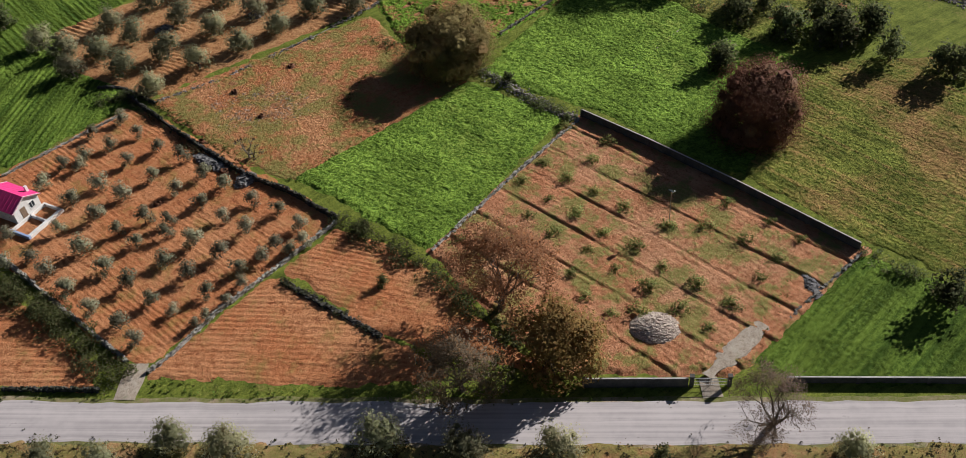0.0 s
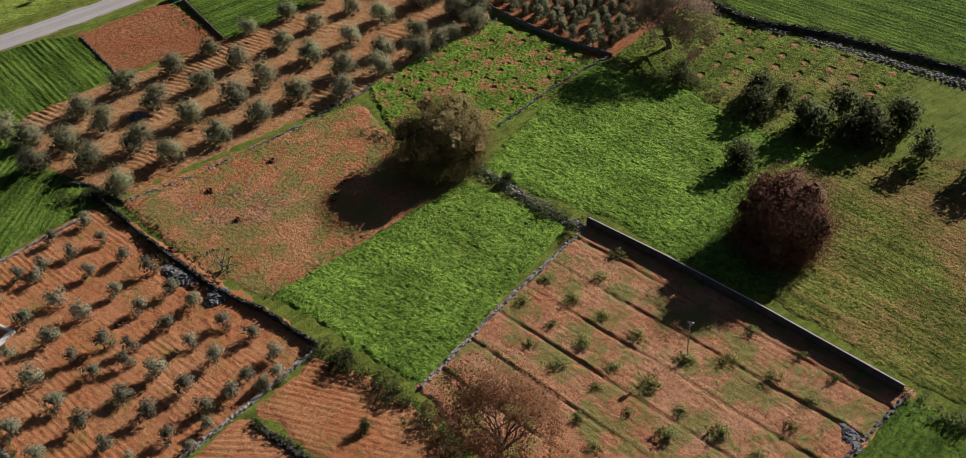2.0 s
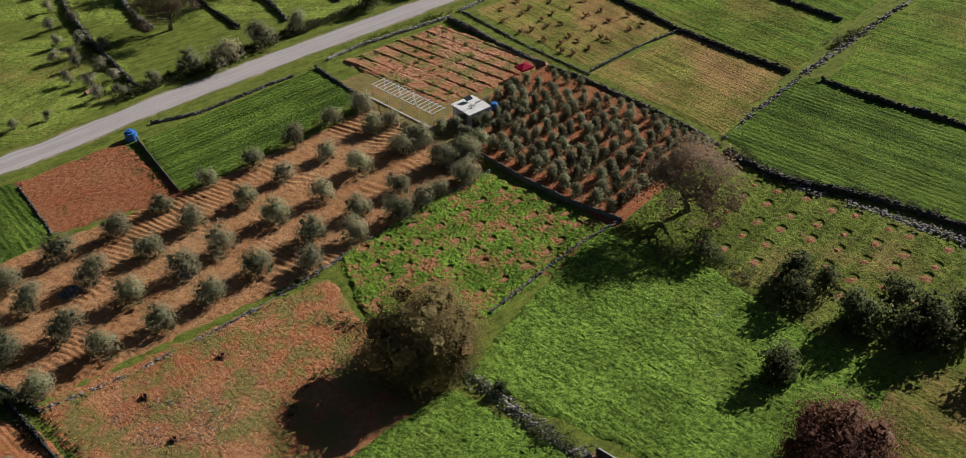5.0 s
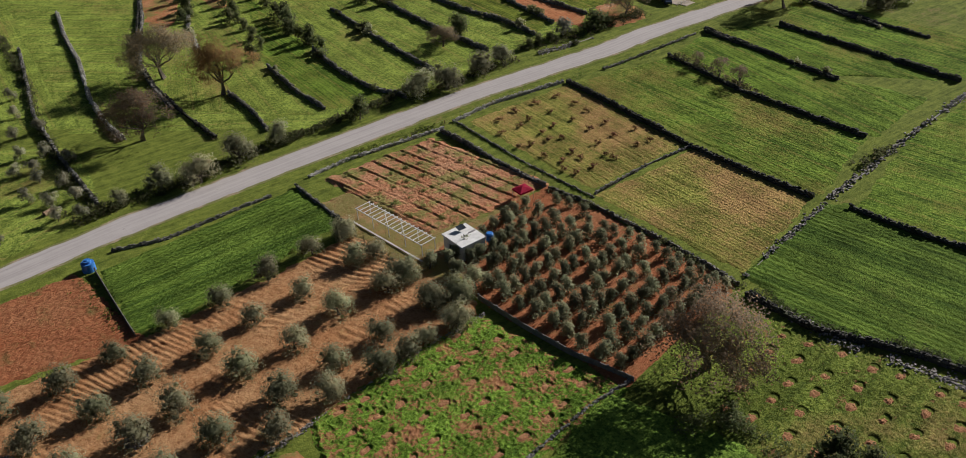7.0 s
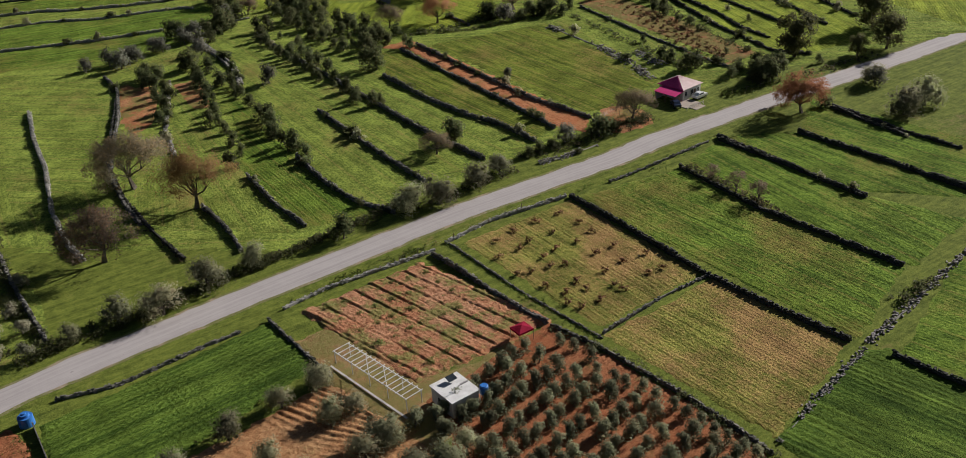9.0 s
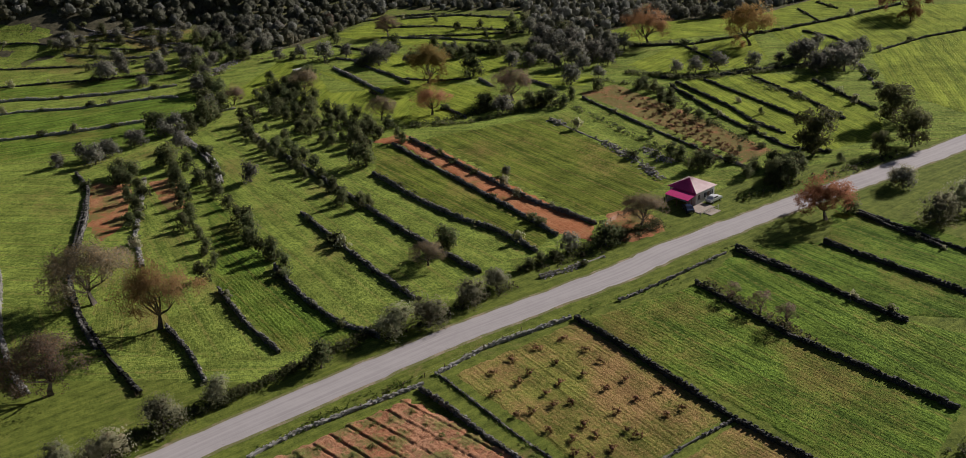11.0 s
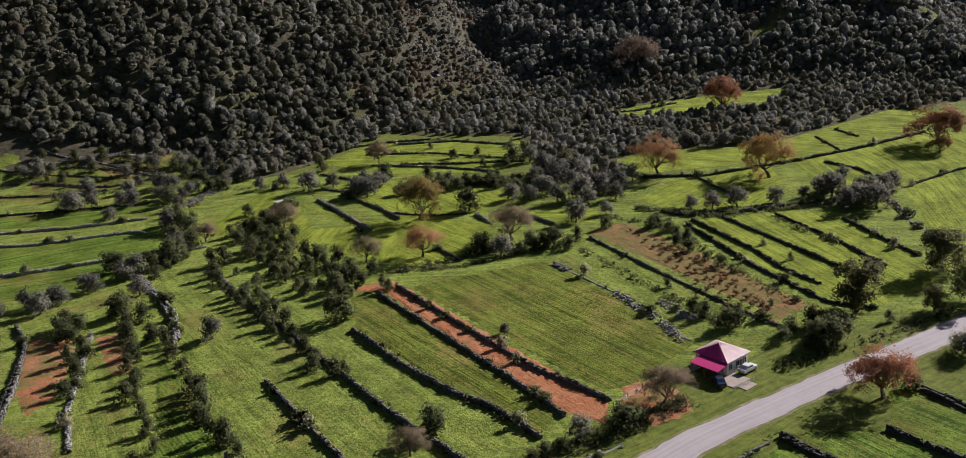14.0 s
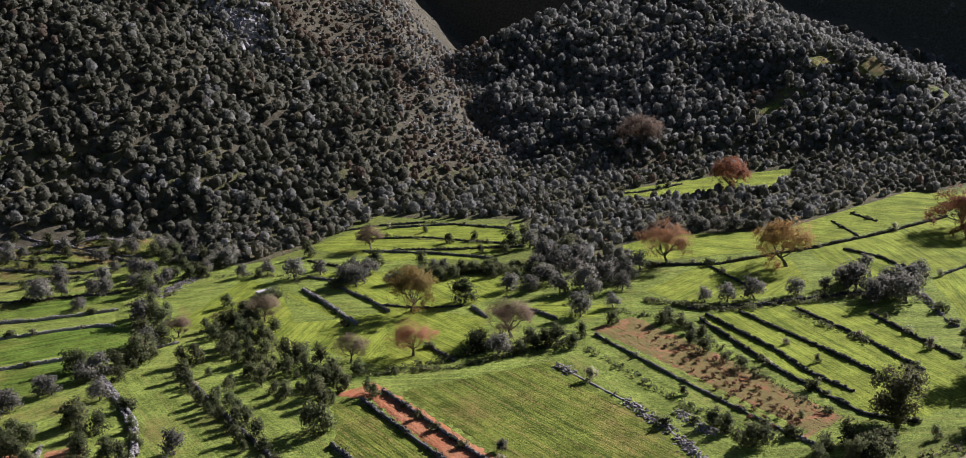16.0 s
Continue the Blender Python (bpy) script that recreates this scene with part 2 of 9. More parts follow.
SCRUB = earth("woodland_floor", (0.12, 0.10, 0.052), (0.05, 0.047, 0.024), (0.18, 0.15, 0.10), (0.09, 0.10, 0.03), 0.50, 0.68, 4.0, 0.1, 0.4)
WALL_STONE = {
    "grey": stone("grey_field_stone", (0.06, 0.056, 0.05), (0.26, 0.245, 0.225), (0.04, 0.048, 0.018), 0.6),
    "pale": stone("pale_field_stone", (0.17, 0.16, 0.145), (0.44, 0.42, 0.385), (0.11, 0.11, 0.05), 0.35),
    # nearly black in place of the walls' shaded side, with moss over it
    "dark": stone("mossy_shade_dark_stone", (0.025, 0.024, 0.022), (0.11, 0.104, 0.095), (0.03, 0.038, 0.014), 0.7),
    "rubble": stone("rubble_stone", (0.09, 0.08, 0.076), (0.40, 0.37, 0.355), (0.09, 0.085, 0.035), 0.45),
    "blocks": plain("grey_block", (0.10, 0.095, 0.09), (0.21, 0.2, 0.19), 0.9),
    "heap": stone("limestone_heap_stone", (0.33, 0.265, 0.225), (0.64, 0.55, 0.48), (0.36, 0.25, 0.18), 0.25),
    "black": stone("dark_rubble", (0.03, 0.03, 0.035), (0.30, 0.29, 0.29), (0.03, 0.03, 0.03), 0.3),
}
BARK = plain("grey_bark", (0.075, 0.06, 0.045), (0.17, 0.145, 0.12), 0.9, 2.0, 0.1, 0.0, 0.03)
LEAF = {
    "oak_red": leaves("russet_oak_leaf", (0.115, 0.05, 0.034), (0.215, 0.098, 0.064), (0.2, 0.12, 0.07), 0.12, 0.3, 0.15),
    "oak_rust": leaves("olive_brown_oak_leaf", (0.135, 0.108, 0.045), (0.3, 0.235, 0.095), (0.27, 0.17, 0.075), 0.15, 0.45, 0.15),
    "oak_gold": leaves("golden_oak_leaf", (0.18, 0.135, 0.045), (0.33, 0.24, 0.08), (0.30, 0.18, 0.065), 0.12, 0.5),
    "oak_bare": leaves("withered_oak_leaf", (0.118, 0.095, 0.064), (0.265, 0.213, 0.143), (0.31, 0.2, 0.1), 0.2, 0.5),
    "oak_autumn": leaves("orange_brown_oak_leaf", (0.22, 0.125, 0.06), (0.46, 0.275, 0.135), (0.44, 0.22, 0.085), 0.15, 0.6),
    "oak_yellow": leaves("yellow_oak_leaf", (0.20, 0.14, 0.045), (0.45, 0.32, 0.11), (0.34, 0.18, 0.06), 0.15, 0.6),
    "oak_orange": leaves("red_orange_leaf", (0.17, 0.085, 0.042), (0.38, 0.185, 0.088), (0.32, 0.19, 0.08), 0.15, 0.6),
    "oak_green": leaves("dark_oak_leaf", (0.1, 0.112, 0.042), (0.19, 0.2, 0.082), (0.15, 0.135, 0.055), 0.12, 0.5),
    "olive": leaves("olive_leaf", (0.26, 0.262, 0.152), (0.42, 0.415, 0.255), (0.35, 0.31, 0.19), 0.12, 0.68),
    "wild_olive": leaves("wild_olive_leaf", (0.135, 0.137, 0.102), (0.26, 0.255, 0.195), (0.22, 0.19, 0.15), 0.15, 0.5),
    "young_olive": leaves("young_olive_leaf", (0.20, 0.20, 0.13), (0.35, 0.34, 0.23), (0.30, 0.26, 0.17), 0.12, 0.5),
    "grove_olive": leaves("grove_olive_leaf", (0.178, 0.188, 0.11), (0.31, 0.32, 0.195), (0.26, 0.24, 0.14), 0.12, 0.65),
    "shrub": leaves("evergreen_shrub_leaf", (0.088, 0.108, 0.045), (0.185, 0.208, 0.09), (0.17, 0.15, 0.075), 0.15, 0.65),
    "vine": leaves("young_tree_leaf", (0.15, 0.19, 0.06), (0.33, 0.38, 0.13), (0.30, 0.25, 0.1), 0.15, 0.65),
    "green": leaves("verge_weed", (0.05, 0.085, 0.014), (0.16, 0.22, 0.04), (0.22, 0.19, 0.07)),
    "straw": leaves("dry_weed_stalk", (0.40, 0.33, 0.29), (0.62, 0.53, 0.47), (0.24, 0.2, 0.11), 0.15),
    "bramble": leaves("bramble_leaf", (0.045, 0.055, 0.024), (0.14, 0.14, 0.065), (0.19, 0.14, 0.08), 0.25),
}
LEAF["juniper"] = LEAF["thicket"] = LEAF["bush"] = LEAF["shrub"]
LEAF["grey_bush"] = LEAF["olive"]
LEAF["withered_vine"] = leaves("withered_vine_leaf", (0.14, 0.07, 0.035), (0.34, 0.19, 0.10), (0.18, 0.17, 0.06), 0.2, 0.4)
LEAF["sapling"] = LEAF["oak_bare"]
LEAF["oak_twigs"] = leaves("fine_brown_twig", (0.15, 0.105, 0.085), (0.32, 0.23, 0.185), (0.3, 0.17, 0.12), 0.15, 0.5)


# ---- mesh makers ----
def mesh_from(name, verts, faces, smooth=False):
    """A mesh from arrays of corners and of faces that all have one number of sides."""
    verts, faces = np.asarray(verts, np.float32), np.asarray(faces, np.int32)
    me = bpy.data.meshes.new(name)
    n, k = faces.shape
    me.vertices.add(len(verts))
    me.vertices.foreach_set("co", verts.ravel())
    me.loops.add(n * k)
    me.loops.foreach_set("vertex_index", faces.ravel())
    me.polygons.add(n)
    me.polygons.foreach_set("loop_start", np.arange(0, n * k, k, dtype=np.int32))
    me.polygons.foreach_set("loop_total", np.full(n, k, np.int32))
    me.polygons.foreach_set("use_smooth", np.full(n, smooth))
    me.update(calc_edges=True)
    return me


def solid(name, verts, faces, material, parent=None, label="", smooth=False):
    me = mesh_from(name, verts, faces, smooth)
    me.materials.append(material)
    ob = new(name, me)
    ob.parent = parent
    return tagged(ob, label)


def foliage(name, v, f, material, parent, centre, loose=0.3):
    """A crown of sprays that catches the light as a soft round mass: faces and normals turned outward from the centre."""
    v, f = np.asarray(v, np.float32), np.array(f, np.int32)
    out = v - np.asarray(centre, np.float32)
    out /= np.linalg.norm(out, axis=1)[:, None] + 1e-6
    flat = np.cross(v[f[:, 1]] - v[f[:, 0]], v[f[:, 2]] - v[f[:, 0]])
    inward = (flat * out[f[:, 0]]).sum(1) < 0
    f[inward] = f[inward][:, ::-1]
    ob = solid(name, v, f, material, parent, "", True)
    out = out + np.random.default_rng(5).normal(0, loose, out.shape)
    out /= np.linalg.norm(out, axis=1)[:, None] + 1e-6
    ob.data.normals_split_custom_set_from_vertices(out.tolist())
    return ob


def part(name, bm, material, parent, label=""):
    me = bpy.data.meshes.new(name)
    bm.to_mesh(me)
    bm.free()
    me.materials.append(material)
    ob = new(name, me)
    ob.parent = parent
    return tagged(ob, label)


def slab(bm, x0, x1, y0, y1, z0, z1, turn=None, bevel=0.0):
    r = bmesh.ops.create_cube(bm, size=1.0)
    m = Matrix.Translation(((x0 + x1) / 2, (y0 + y1) / 2, (z0 + z1) / 2)) @ Matrix.Diagonal((x1 - x0, y1 - y0, z1 - z0, 1))
    bmesh.ops.transform(bm, matrix=turn @ m if turn else m, verts=r["verts"])
    if bevel:
        edges = {e for v in r["verts"] for e in v.link_edges}
        bmesh.ops.bevel(bm, geom=list(edges), offset=bevel, segments=2, affect="EDGES", profile=0.5)
    return bm


def vnoise(x, y, seed=0.0):
    """Smooth noise from 0 to 1 over arrays, with cells 1 wide."""
    xi, yi = np.floor(x), np.floor(y)
    u, v = x - xi, y - yi
    u, v = u * u * (3 - 2 * u), v * v * (3 - 2 * v)

    def corner(a, b):
        k = np.sin(a * 127.1 + b * 311.7 + seed * 74.7) * 43758.5453
        return k - np.floor(k)
    return ((corner(xi, yi) * (1 - u) + corner(xi + 1, yi) * u) * (1 - v)
            + (corner(xi, yi + 1) * (1 - u) + corner(xi + 1, yi + 1) * u) * v)


def rough(x, y, seed=0.0, octaves=4):
    total, amp = 0.0, 0.5
    for i in range(octaves):
        total = total + amp * vnoise(x * 2 ** i, y * 2 ** i, seed + i)
        amp /= 2
    return total


# ---- the lie of the land ----
def soft(d, k=10.0):
    return k * np.logaddexp(0, d / k)


def land(x, y):
    """Height of the ground: a flat valley floor, with a spur and two mountain flanks behind it."""
    x, y = np.asarray(x, float), np.asarray(y, float)
    da = -(x - 140) * 0.17 + (y - 472) * 0.985 - 0.45 * soft(185 - x, 15)
    s = (x - 140) * 0.985 + (y - 472) * 0.17
    spur = np.minimum(0.6 * soft(da), 0.8 * soft(234 + da - s, 14))
    db = soft((x - 450) * 0.7 + (y - 430) * 0.71, 12)
    tb = -(x - 470) * 0.53 + (y - 440) * 0.85
    flank = np.minimum(np.minimum(0.38 * db, np.maximum(28 + 0.40 * (tb + 66), 6)), np.maximum(88 - 0.42 * (tb - 95), 4))
    side = np.minimum(1.1 * soft((x - 800) * 0.85 + (y - 560) * 0.53, 14), 205)
    h = np.maximum(np.maximum(spur, flank), side)
    h = np.where(h < 1.0, h * h * 0.5, h - 0.5)
    bumps = (rough(x / 60, y / 60, 2.0) - 0.45) * np.clip(h / 20, 0, 1) * 26 + (rough(x / 14, y / 14, 5.0) - 0.45) * np.clip(h / 8, 0, 1) * 5
    return np.maximum(h + bumps, 0)


def land_at(x, y):
    return float(land(x, y))


def line_grid(*runs):
    out = []
    for a, b, step in runs:
        out.append(np.arange(a, b, step))
    return np.concatenate(out)


gx = line_grid((-3000, -200, 140), (-200, 60, 10), (60, 800, 6), (800, 1400, 20), (1400, 4200, 140))
gy = line_grid((-3000, -100, 145), (-100, 380, 10), (380, 900, 6), (900, 1500, 20), (1500, 4200, 135))
XX, YY = np.meshgrid(gx, gy, indexing="ij")
ZZ = land(np.clip(XX, -600, 1400), np.clip(YY, -600, 1500))
ids = np.arange(XX.size).reshape(XX.shape)
quads = np.stack([ids[:-1, :-1], ids[1:, :-1], ids[1:, 1:], ids[:-1, 1:]], -1).reshape(-1, 4)


def ground_material():
    m, nt, b = shader("rough_pasture_and_hillside", 0.95, 0.1)
    v = coords(nt)
    big, mid, fine = fuzz(nt, v, 0.06, 5, 0.65), fuzz(nt, v, 0.5, 7, 0.75, 2.0), fuzz(nt, v, 3.0, 6, 0.8, 5.0)
    blades = calc(nt, "ADD", calc(nt, "MULTIPLY", streaks(nt, v, 0.9, 9.0, 4.0), 0.45), calc(nt, "MULTIPLY", mid, 0.55))
    turf = blend(nt, ramp(nt, calc(nt, "ADD", blades, calc(nt, "MULTIPLY", fine, 0.5)), 0.60, 0.90), (0.066, 0.09, 0.014), (0.205, 0.238, 0.04))
    turf = blend(nt, ramp(nt, calc(nt, "ADD", big, calc(nt, "MULTIPLY", mid, 0.5)), 0.82, 1.0), turf, blend(nt, ramp(nt, fine, 0.4, 0.6), (0.12, 0.11, 0.03), (0.25, 0.18, 0.08)))
    scrub = blend(nt, ramp(nt, mid, 0.35, 0.65), (0.05, 0.048, 0.028), (0.125, 0.11, 0.068))
    scrub = blend(nt, ramp(nt, calc(nt, "ADD", big, calc(nt, "MULTIPLY", fine, 0.6)), 0.92, 1.08), scrub, (0.30, 0.285, 0.27))
    sep = nt.nodes.new("ShaderNodeSeparateXYZ")
    nt.links.new(v, sep.inputs[0])
    high = ramp(nt, calc(nt, "ADD", sep.outputs[2], calc(nt, "MULTIPLY", mid, 6.0)), 3.8, 6.0)
    nt.links.new(blend(nt, high, turf, scrub), b.inputs["Base Color"])
    relief(nt, b, calc(nt, "ADD", mid, calc(nt, "MULTIPLY", fine, 0.8)), 0.9, 0.18)
    return m


ground = solid("ground", np.stack([XX, YY, ZZ], -1).reshape(-1, 3), quads, ground_material(), None, "", True)
tagged(ground, "rough green pasture on a valley floor below scrubby mountainsides", "ground", "", "structure")


def arc(points, step=2.0):
    """Points at even steps along a line, eased round its corners."""
    p = np.array(points, float)
    d = np.r_[0, np.cumsum(np.hypot(*np.diff(p, axis=0).T))]
    n = max(2, int(d[-1] / step) + 1)
    t = np.linspace(0, d[-1], n)
    q = np.stack([np.interp(t, d, p[:, 0]), np.interp(t, d, p[:, 1])], 1)
    for _ in range(2):
        if n > 4:
            q[1:-1] = 0.25 * q[:-2] + 0.5 * q[1:-1] + 0.25 * q[2:]
    return q


def normals(q):
    t = np.gradient(q, axis=0)
    t /= np.hypot(t[:, 0], t[:, 1])[:, None]
    return np.stack([-t[:, 1], t[:, 0]], 1)


def ribbon(name, points, width, material, z=0.05, step=2.0, ragged=0.15, label="", category="road"):
    q = arc(points, step)
    nrm = normals(q)
    rows = []
    for k, (off, dz) in enumerate(((-0.5, -0.12), (-0.485, 0.0), (-0.2, 0.03), (0.0, 0.045), (0.2, 0.03), (0.485, 0.0), (0.5, -0.12))):
        wob = ragged * (vnoise(q[:, 0] / 2.3, q[:, 1] / 2.3, k % 2 + 3.0) - 0.5) * (2 if abs(off) > 0.4 else 0)
        e = q + nrm * (off * width + np.sign(off) * wob)[:, None]
        rows.append(np.c_[e, np.full(len(q), z + dz) + land(q[:, 0], q[:, 1])])
    v = np.stack(rows, 1)
    i = np.arange(v.shape[0] * v.shape[1]).reshape(v.shape[:2])
    f = np.stack([i[:-1, :-1], i[:-1, 1:], i[1:, 1:], i[1:, :-1]], -1).reshape(-1, 4)[:, ::-1]
    ob = solid(name, v.reshape(-1, 3), f, material)
    uv = ob.data.uv_layers.new(name="run")
    flat = np.stack(np.broadcast_arrays((np.arange(len(q)) * step)[:, None], np.array((-0.5, -0.485, -0.2, 0.0, 0.2, 0.485, 0.5)) * width), -1).reshape(-1, 2)
    uv.data.foreach_set("uv", flat[f.ravel()].astype(np.float32).ravel())
    return tagged(ob, label, category, "", "structure")


def road_material(name, lo, hi):
    m, nt, b = shader(name, 0.85, 0.25)
    v, run = coords(nt), coords(nt, "UV")
    big, mid, fine = fuzz(nt, v, 0.12, 4), fuzz(nt, v, 0.7, 6, 0.65, 2.0), fuzz(nt, v, 9.0, 4, 0.7, 4.0)
    wheel, scuff = streaks(nt, run, 0.55, 40.0, 6.0, 2.0), streaks(nt, run, 0.22, 7.0, 9.0, 4.0)
    worn = calc(nt, "ADD", calc(nt, "MULTIPLY", wheel, 0.65), calc(nt, "MULTIPLY", calc(nt, "ADD", big, mid), 0.22))
    c = blend(nt, ramp(nt, worn, 0.40, 0.66), lo, hi)
    c = blend(nt, ramp(nt, fine, 0.5, 0.8, 0.0, 0.3), c, hi)
    c = blend(nt, ramp(nt, scuff, 0.58, 0.72, 0.0, 0.45), c, tuple(0.62 * k for k in lo))
    c = blend(nt, ramp(nt, calc(nt, "ADD", mid, calc(nt, "MULTIPLY", scuff, 0.4)), 0.84, 0.92, 0.0, 0.4), c, (0.15, 0.137, 0.135))
    nt.links.new(c, b.inputs["Base Color"])
    relief(nt, b, fine, 0.5, 0.02)
    return m


ASPHALT = road_material("worn_grey_asphalt", (0.36, 0.325, 0.315), (0.45, 0.41, 0.395))
# paler copy of the asphalt that carries the brighter light on the lower road
PALE_ASPHALT = road_material("lit_asphalt", (0.35, 0.32, 0.325), (0.51, 0.465, 0.465))
TRACK = earth("pale_track_dust", (0.36, 0.3, 0.24), (0.24, 0.19, 0.15), (0.42, 0.37, 0.31), WEED, 0.66, 0.8, 1.5, 0.1, 0.05)
DUST = earth("dusty_road_shoulder", (0.36, 0.28, 0.19), (0.22, 0.16, 0.10), (0.42, 0.35, 0.26), (0.15, 0.165, 0.045), 0.48, 0.62, 2.0, 0.1, 0.1)
LOWER = [(-260, 283), (-160, 205), (-12.5, 89.4), (30.8, 55.5), (70.9, 24.7), (180, -60), (420, -245)]
ribbon("verge", LOWER, 7.0, DUST, 0.03, 1.6, 0.35, "pale dusty road shoulder with weeds", "verge")
ribbon("road", LOWER, 5.7, PALE_ASPHALT, 0.05, 2.0, 0.35,
       "worn grey asphalt country road, lower lane, paled for brighter light")
UPPER = [(-500, 235), (-120, 203), (20, 204.2), (43, 205.0), (62, 207.6), (94, 209.9), (138, 212.0), (177, 210.8), (189, 212.0), (222, 211.3), (250, 209.6), (275, 208.6), (302, 208.4), (480, 212), (640, 190), (1200, 60)]
ribbon("verge", UPPER, 7.7, DUST, 0.03, 1.6, 0.35, "pale dusty road shoulder with weeds", "verge")
ribbon("road", UPPER,
       6.4, ASPHALT, 0.05, 2.0, 0.35, "worn pale grey asphalt country road along the fields")

# ---- fields ----
PLOTS = []
FIELD_LABEL = {
    SCRUB: "scrubby brown woodland floor at the foot of the mountain",
    PLOUGHED: "bare red soil ploughed in fine furrows", TILLED: "orange red soil tilled in curving furrows under olives",
    GROVE: "red brown soil under a dense olive grove", ORCHARD: "pinkish red soil with furrows and weeds",
    FALLOW: "fallow reddish soil with dry weeds", DRY: "dry weedy soil with thin grass", VINEYARD: "reddish weedy soil of an old vineyard", LUSH: "thick bright green grass",
    MEADOW: "dark green meadow grass in drilled rows", PATCHY: "green grass broken by dug red earth",
    STUBBLE: "yellow green thin grass with dry streaks", STRIPE: "green young crop drilled in rows", HAY: "yellow tan hay stubble with green streaks", SPRING: "short yellow green spring grass on a strip field", PASTURE: "rough dry pasture with dug brown soil",
    LUSH_STRIPE: "bright green young crop in sunlight", STRIPE_DRY: "yellowing green crop with dry streaks"}


def inside_by(x, y, pts):
    """How far each place lies inside the outline, in metres; outside it is negative."""
    p = np.array(pts, float)
    best, odd = np.full(x.shape, 1e9), np.zeros(x.shape, bool)
    for a, b in zip(p, np.roll(p, -1, 0)):
        e = b - a
        t = np.clip(((x - a[0]) * e[0] + (y - a[1]) * e[1]) / (e @ e + 1e-9), 0, 1)
        best = np.minimum(best, np.hypot(x - a[0] - t * e[0], y - a[1] - t * e[1]))
        cross = (a[1] > y) != (b[1] > y)
        odd ^= cross & (x < e[0] * (y - a[1]) / (e[1] if abs(e[1]) > 1e-9 else 1e-9) + a[0])
    return np.where(odd, best, -best)


def tuft_material(name, dark, light, odd, share=0.12):
    m, nt, b = shader(name, 0.9, 0.04)
    piece = nt.nodes.new("ShaderNodeNewGeometry").outputs["Random Per Island"]
    v = coords(nt)
    c = blend(nt, calc(nt, "MULTIPLY", calc(nt, "ADD", piece, fuzz(nt, v, 0.12, 3)), 0.62), dark, light)
    c = blend(nt, ramp(nt, calc(nt, "FRACT", calc(nt, "MULTIPLY", piece, 9.7)), 1 - share - 0.01, 1 - share), c, odd)
    nt.links.new(c, b.inputs["Base Color"])
    relief(nt, b, fuzz(nt, v, 7.0, 3), 0.7, 0.1)
    return m


CLOD = tuft_material("red_clod", (0.29, 0.105, 0.048), (0.46, 0.18, 0.085), (0.22, 0.16, 0.05), 0.05)
ORANGE_CLOD = tuft_material("orange_clod", (0.28, 0.12, 0.054), (0.46, 0.22, 0.11), (0.2, 0.16, 0.05), 0.07)
PINK_CLOD = tuft_material("pinkish_clod", (0.27, 0.12, 0.06), (0.54, 0.28, 0.15), (0.16, 0.2, 0.05), 0.3)
LITTER = tuft_material("weedy_litter", (0.22, 0.105, 0.044), (0.42, 0.22, 0.105), (0.19, 0.19, 0.055), 0.3)
# material: clod material, clods to a square metre, width, height, spacing of rows, share of bare ground
TUFT = {PLOUGHED: (CLOD, 3.5, 0.1, 0.06, 0.8, 0.3), TILLED: (ORANGE_CLOD, 3.5, 0.1, 0.05, 0.0, 0.35), GROVE: (ORANGE_CLOD, 4, 0.13, 0.07, 0.9, 0.25),
        ORCHARD: (PINK_CLOD, 5, 0.12, 0.06, 0.0, 0.3), FALLOW: (LITTER, 5, 0.13, 0.06, 0.0, 0.45), DRY: (LITTER, 5, 0.13, 0.06, 0.0, 0.35),
        VINEYARD: (LITTER, 3, 0.25, 0.12, 1.0, 0.35), SCRUB: (LITTER, 0.6, 0.5, 0.25, 0.0, 0.5)}
FIELD_RNG = np.random.default_rng(41)


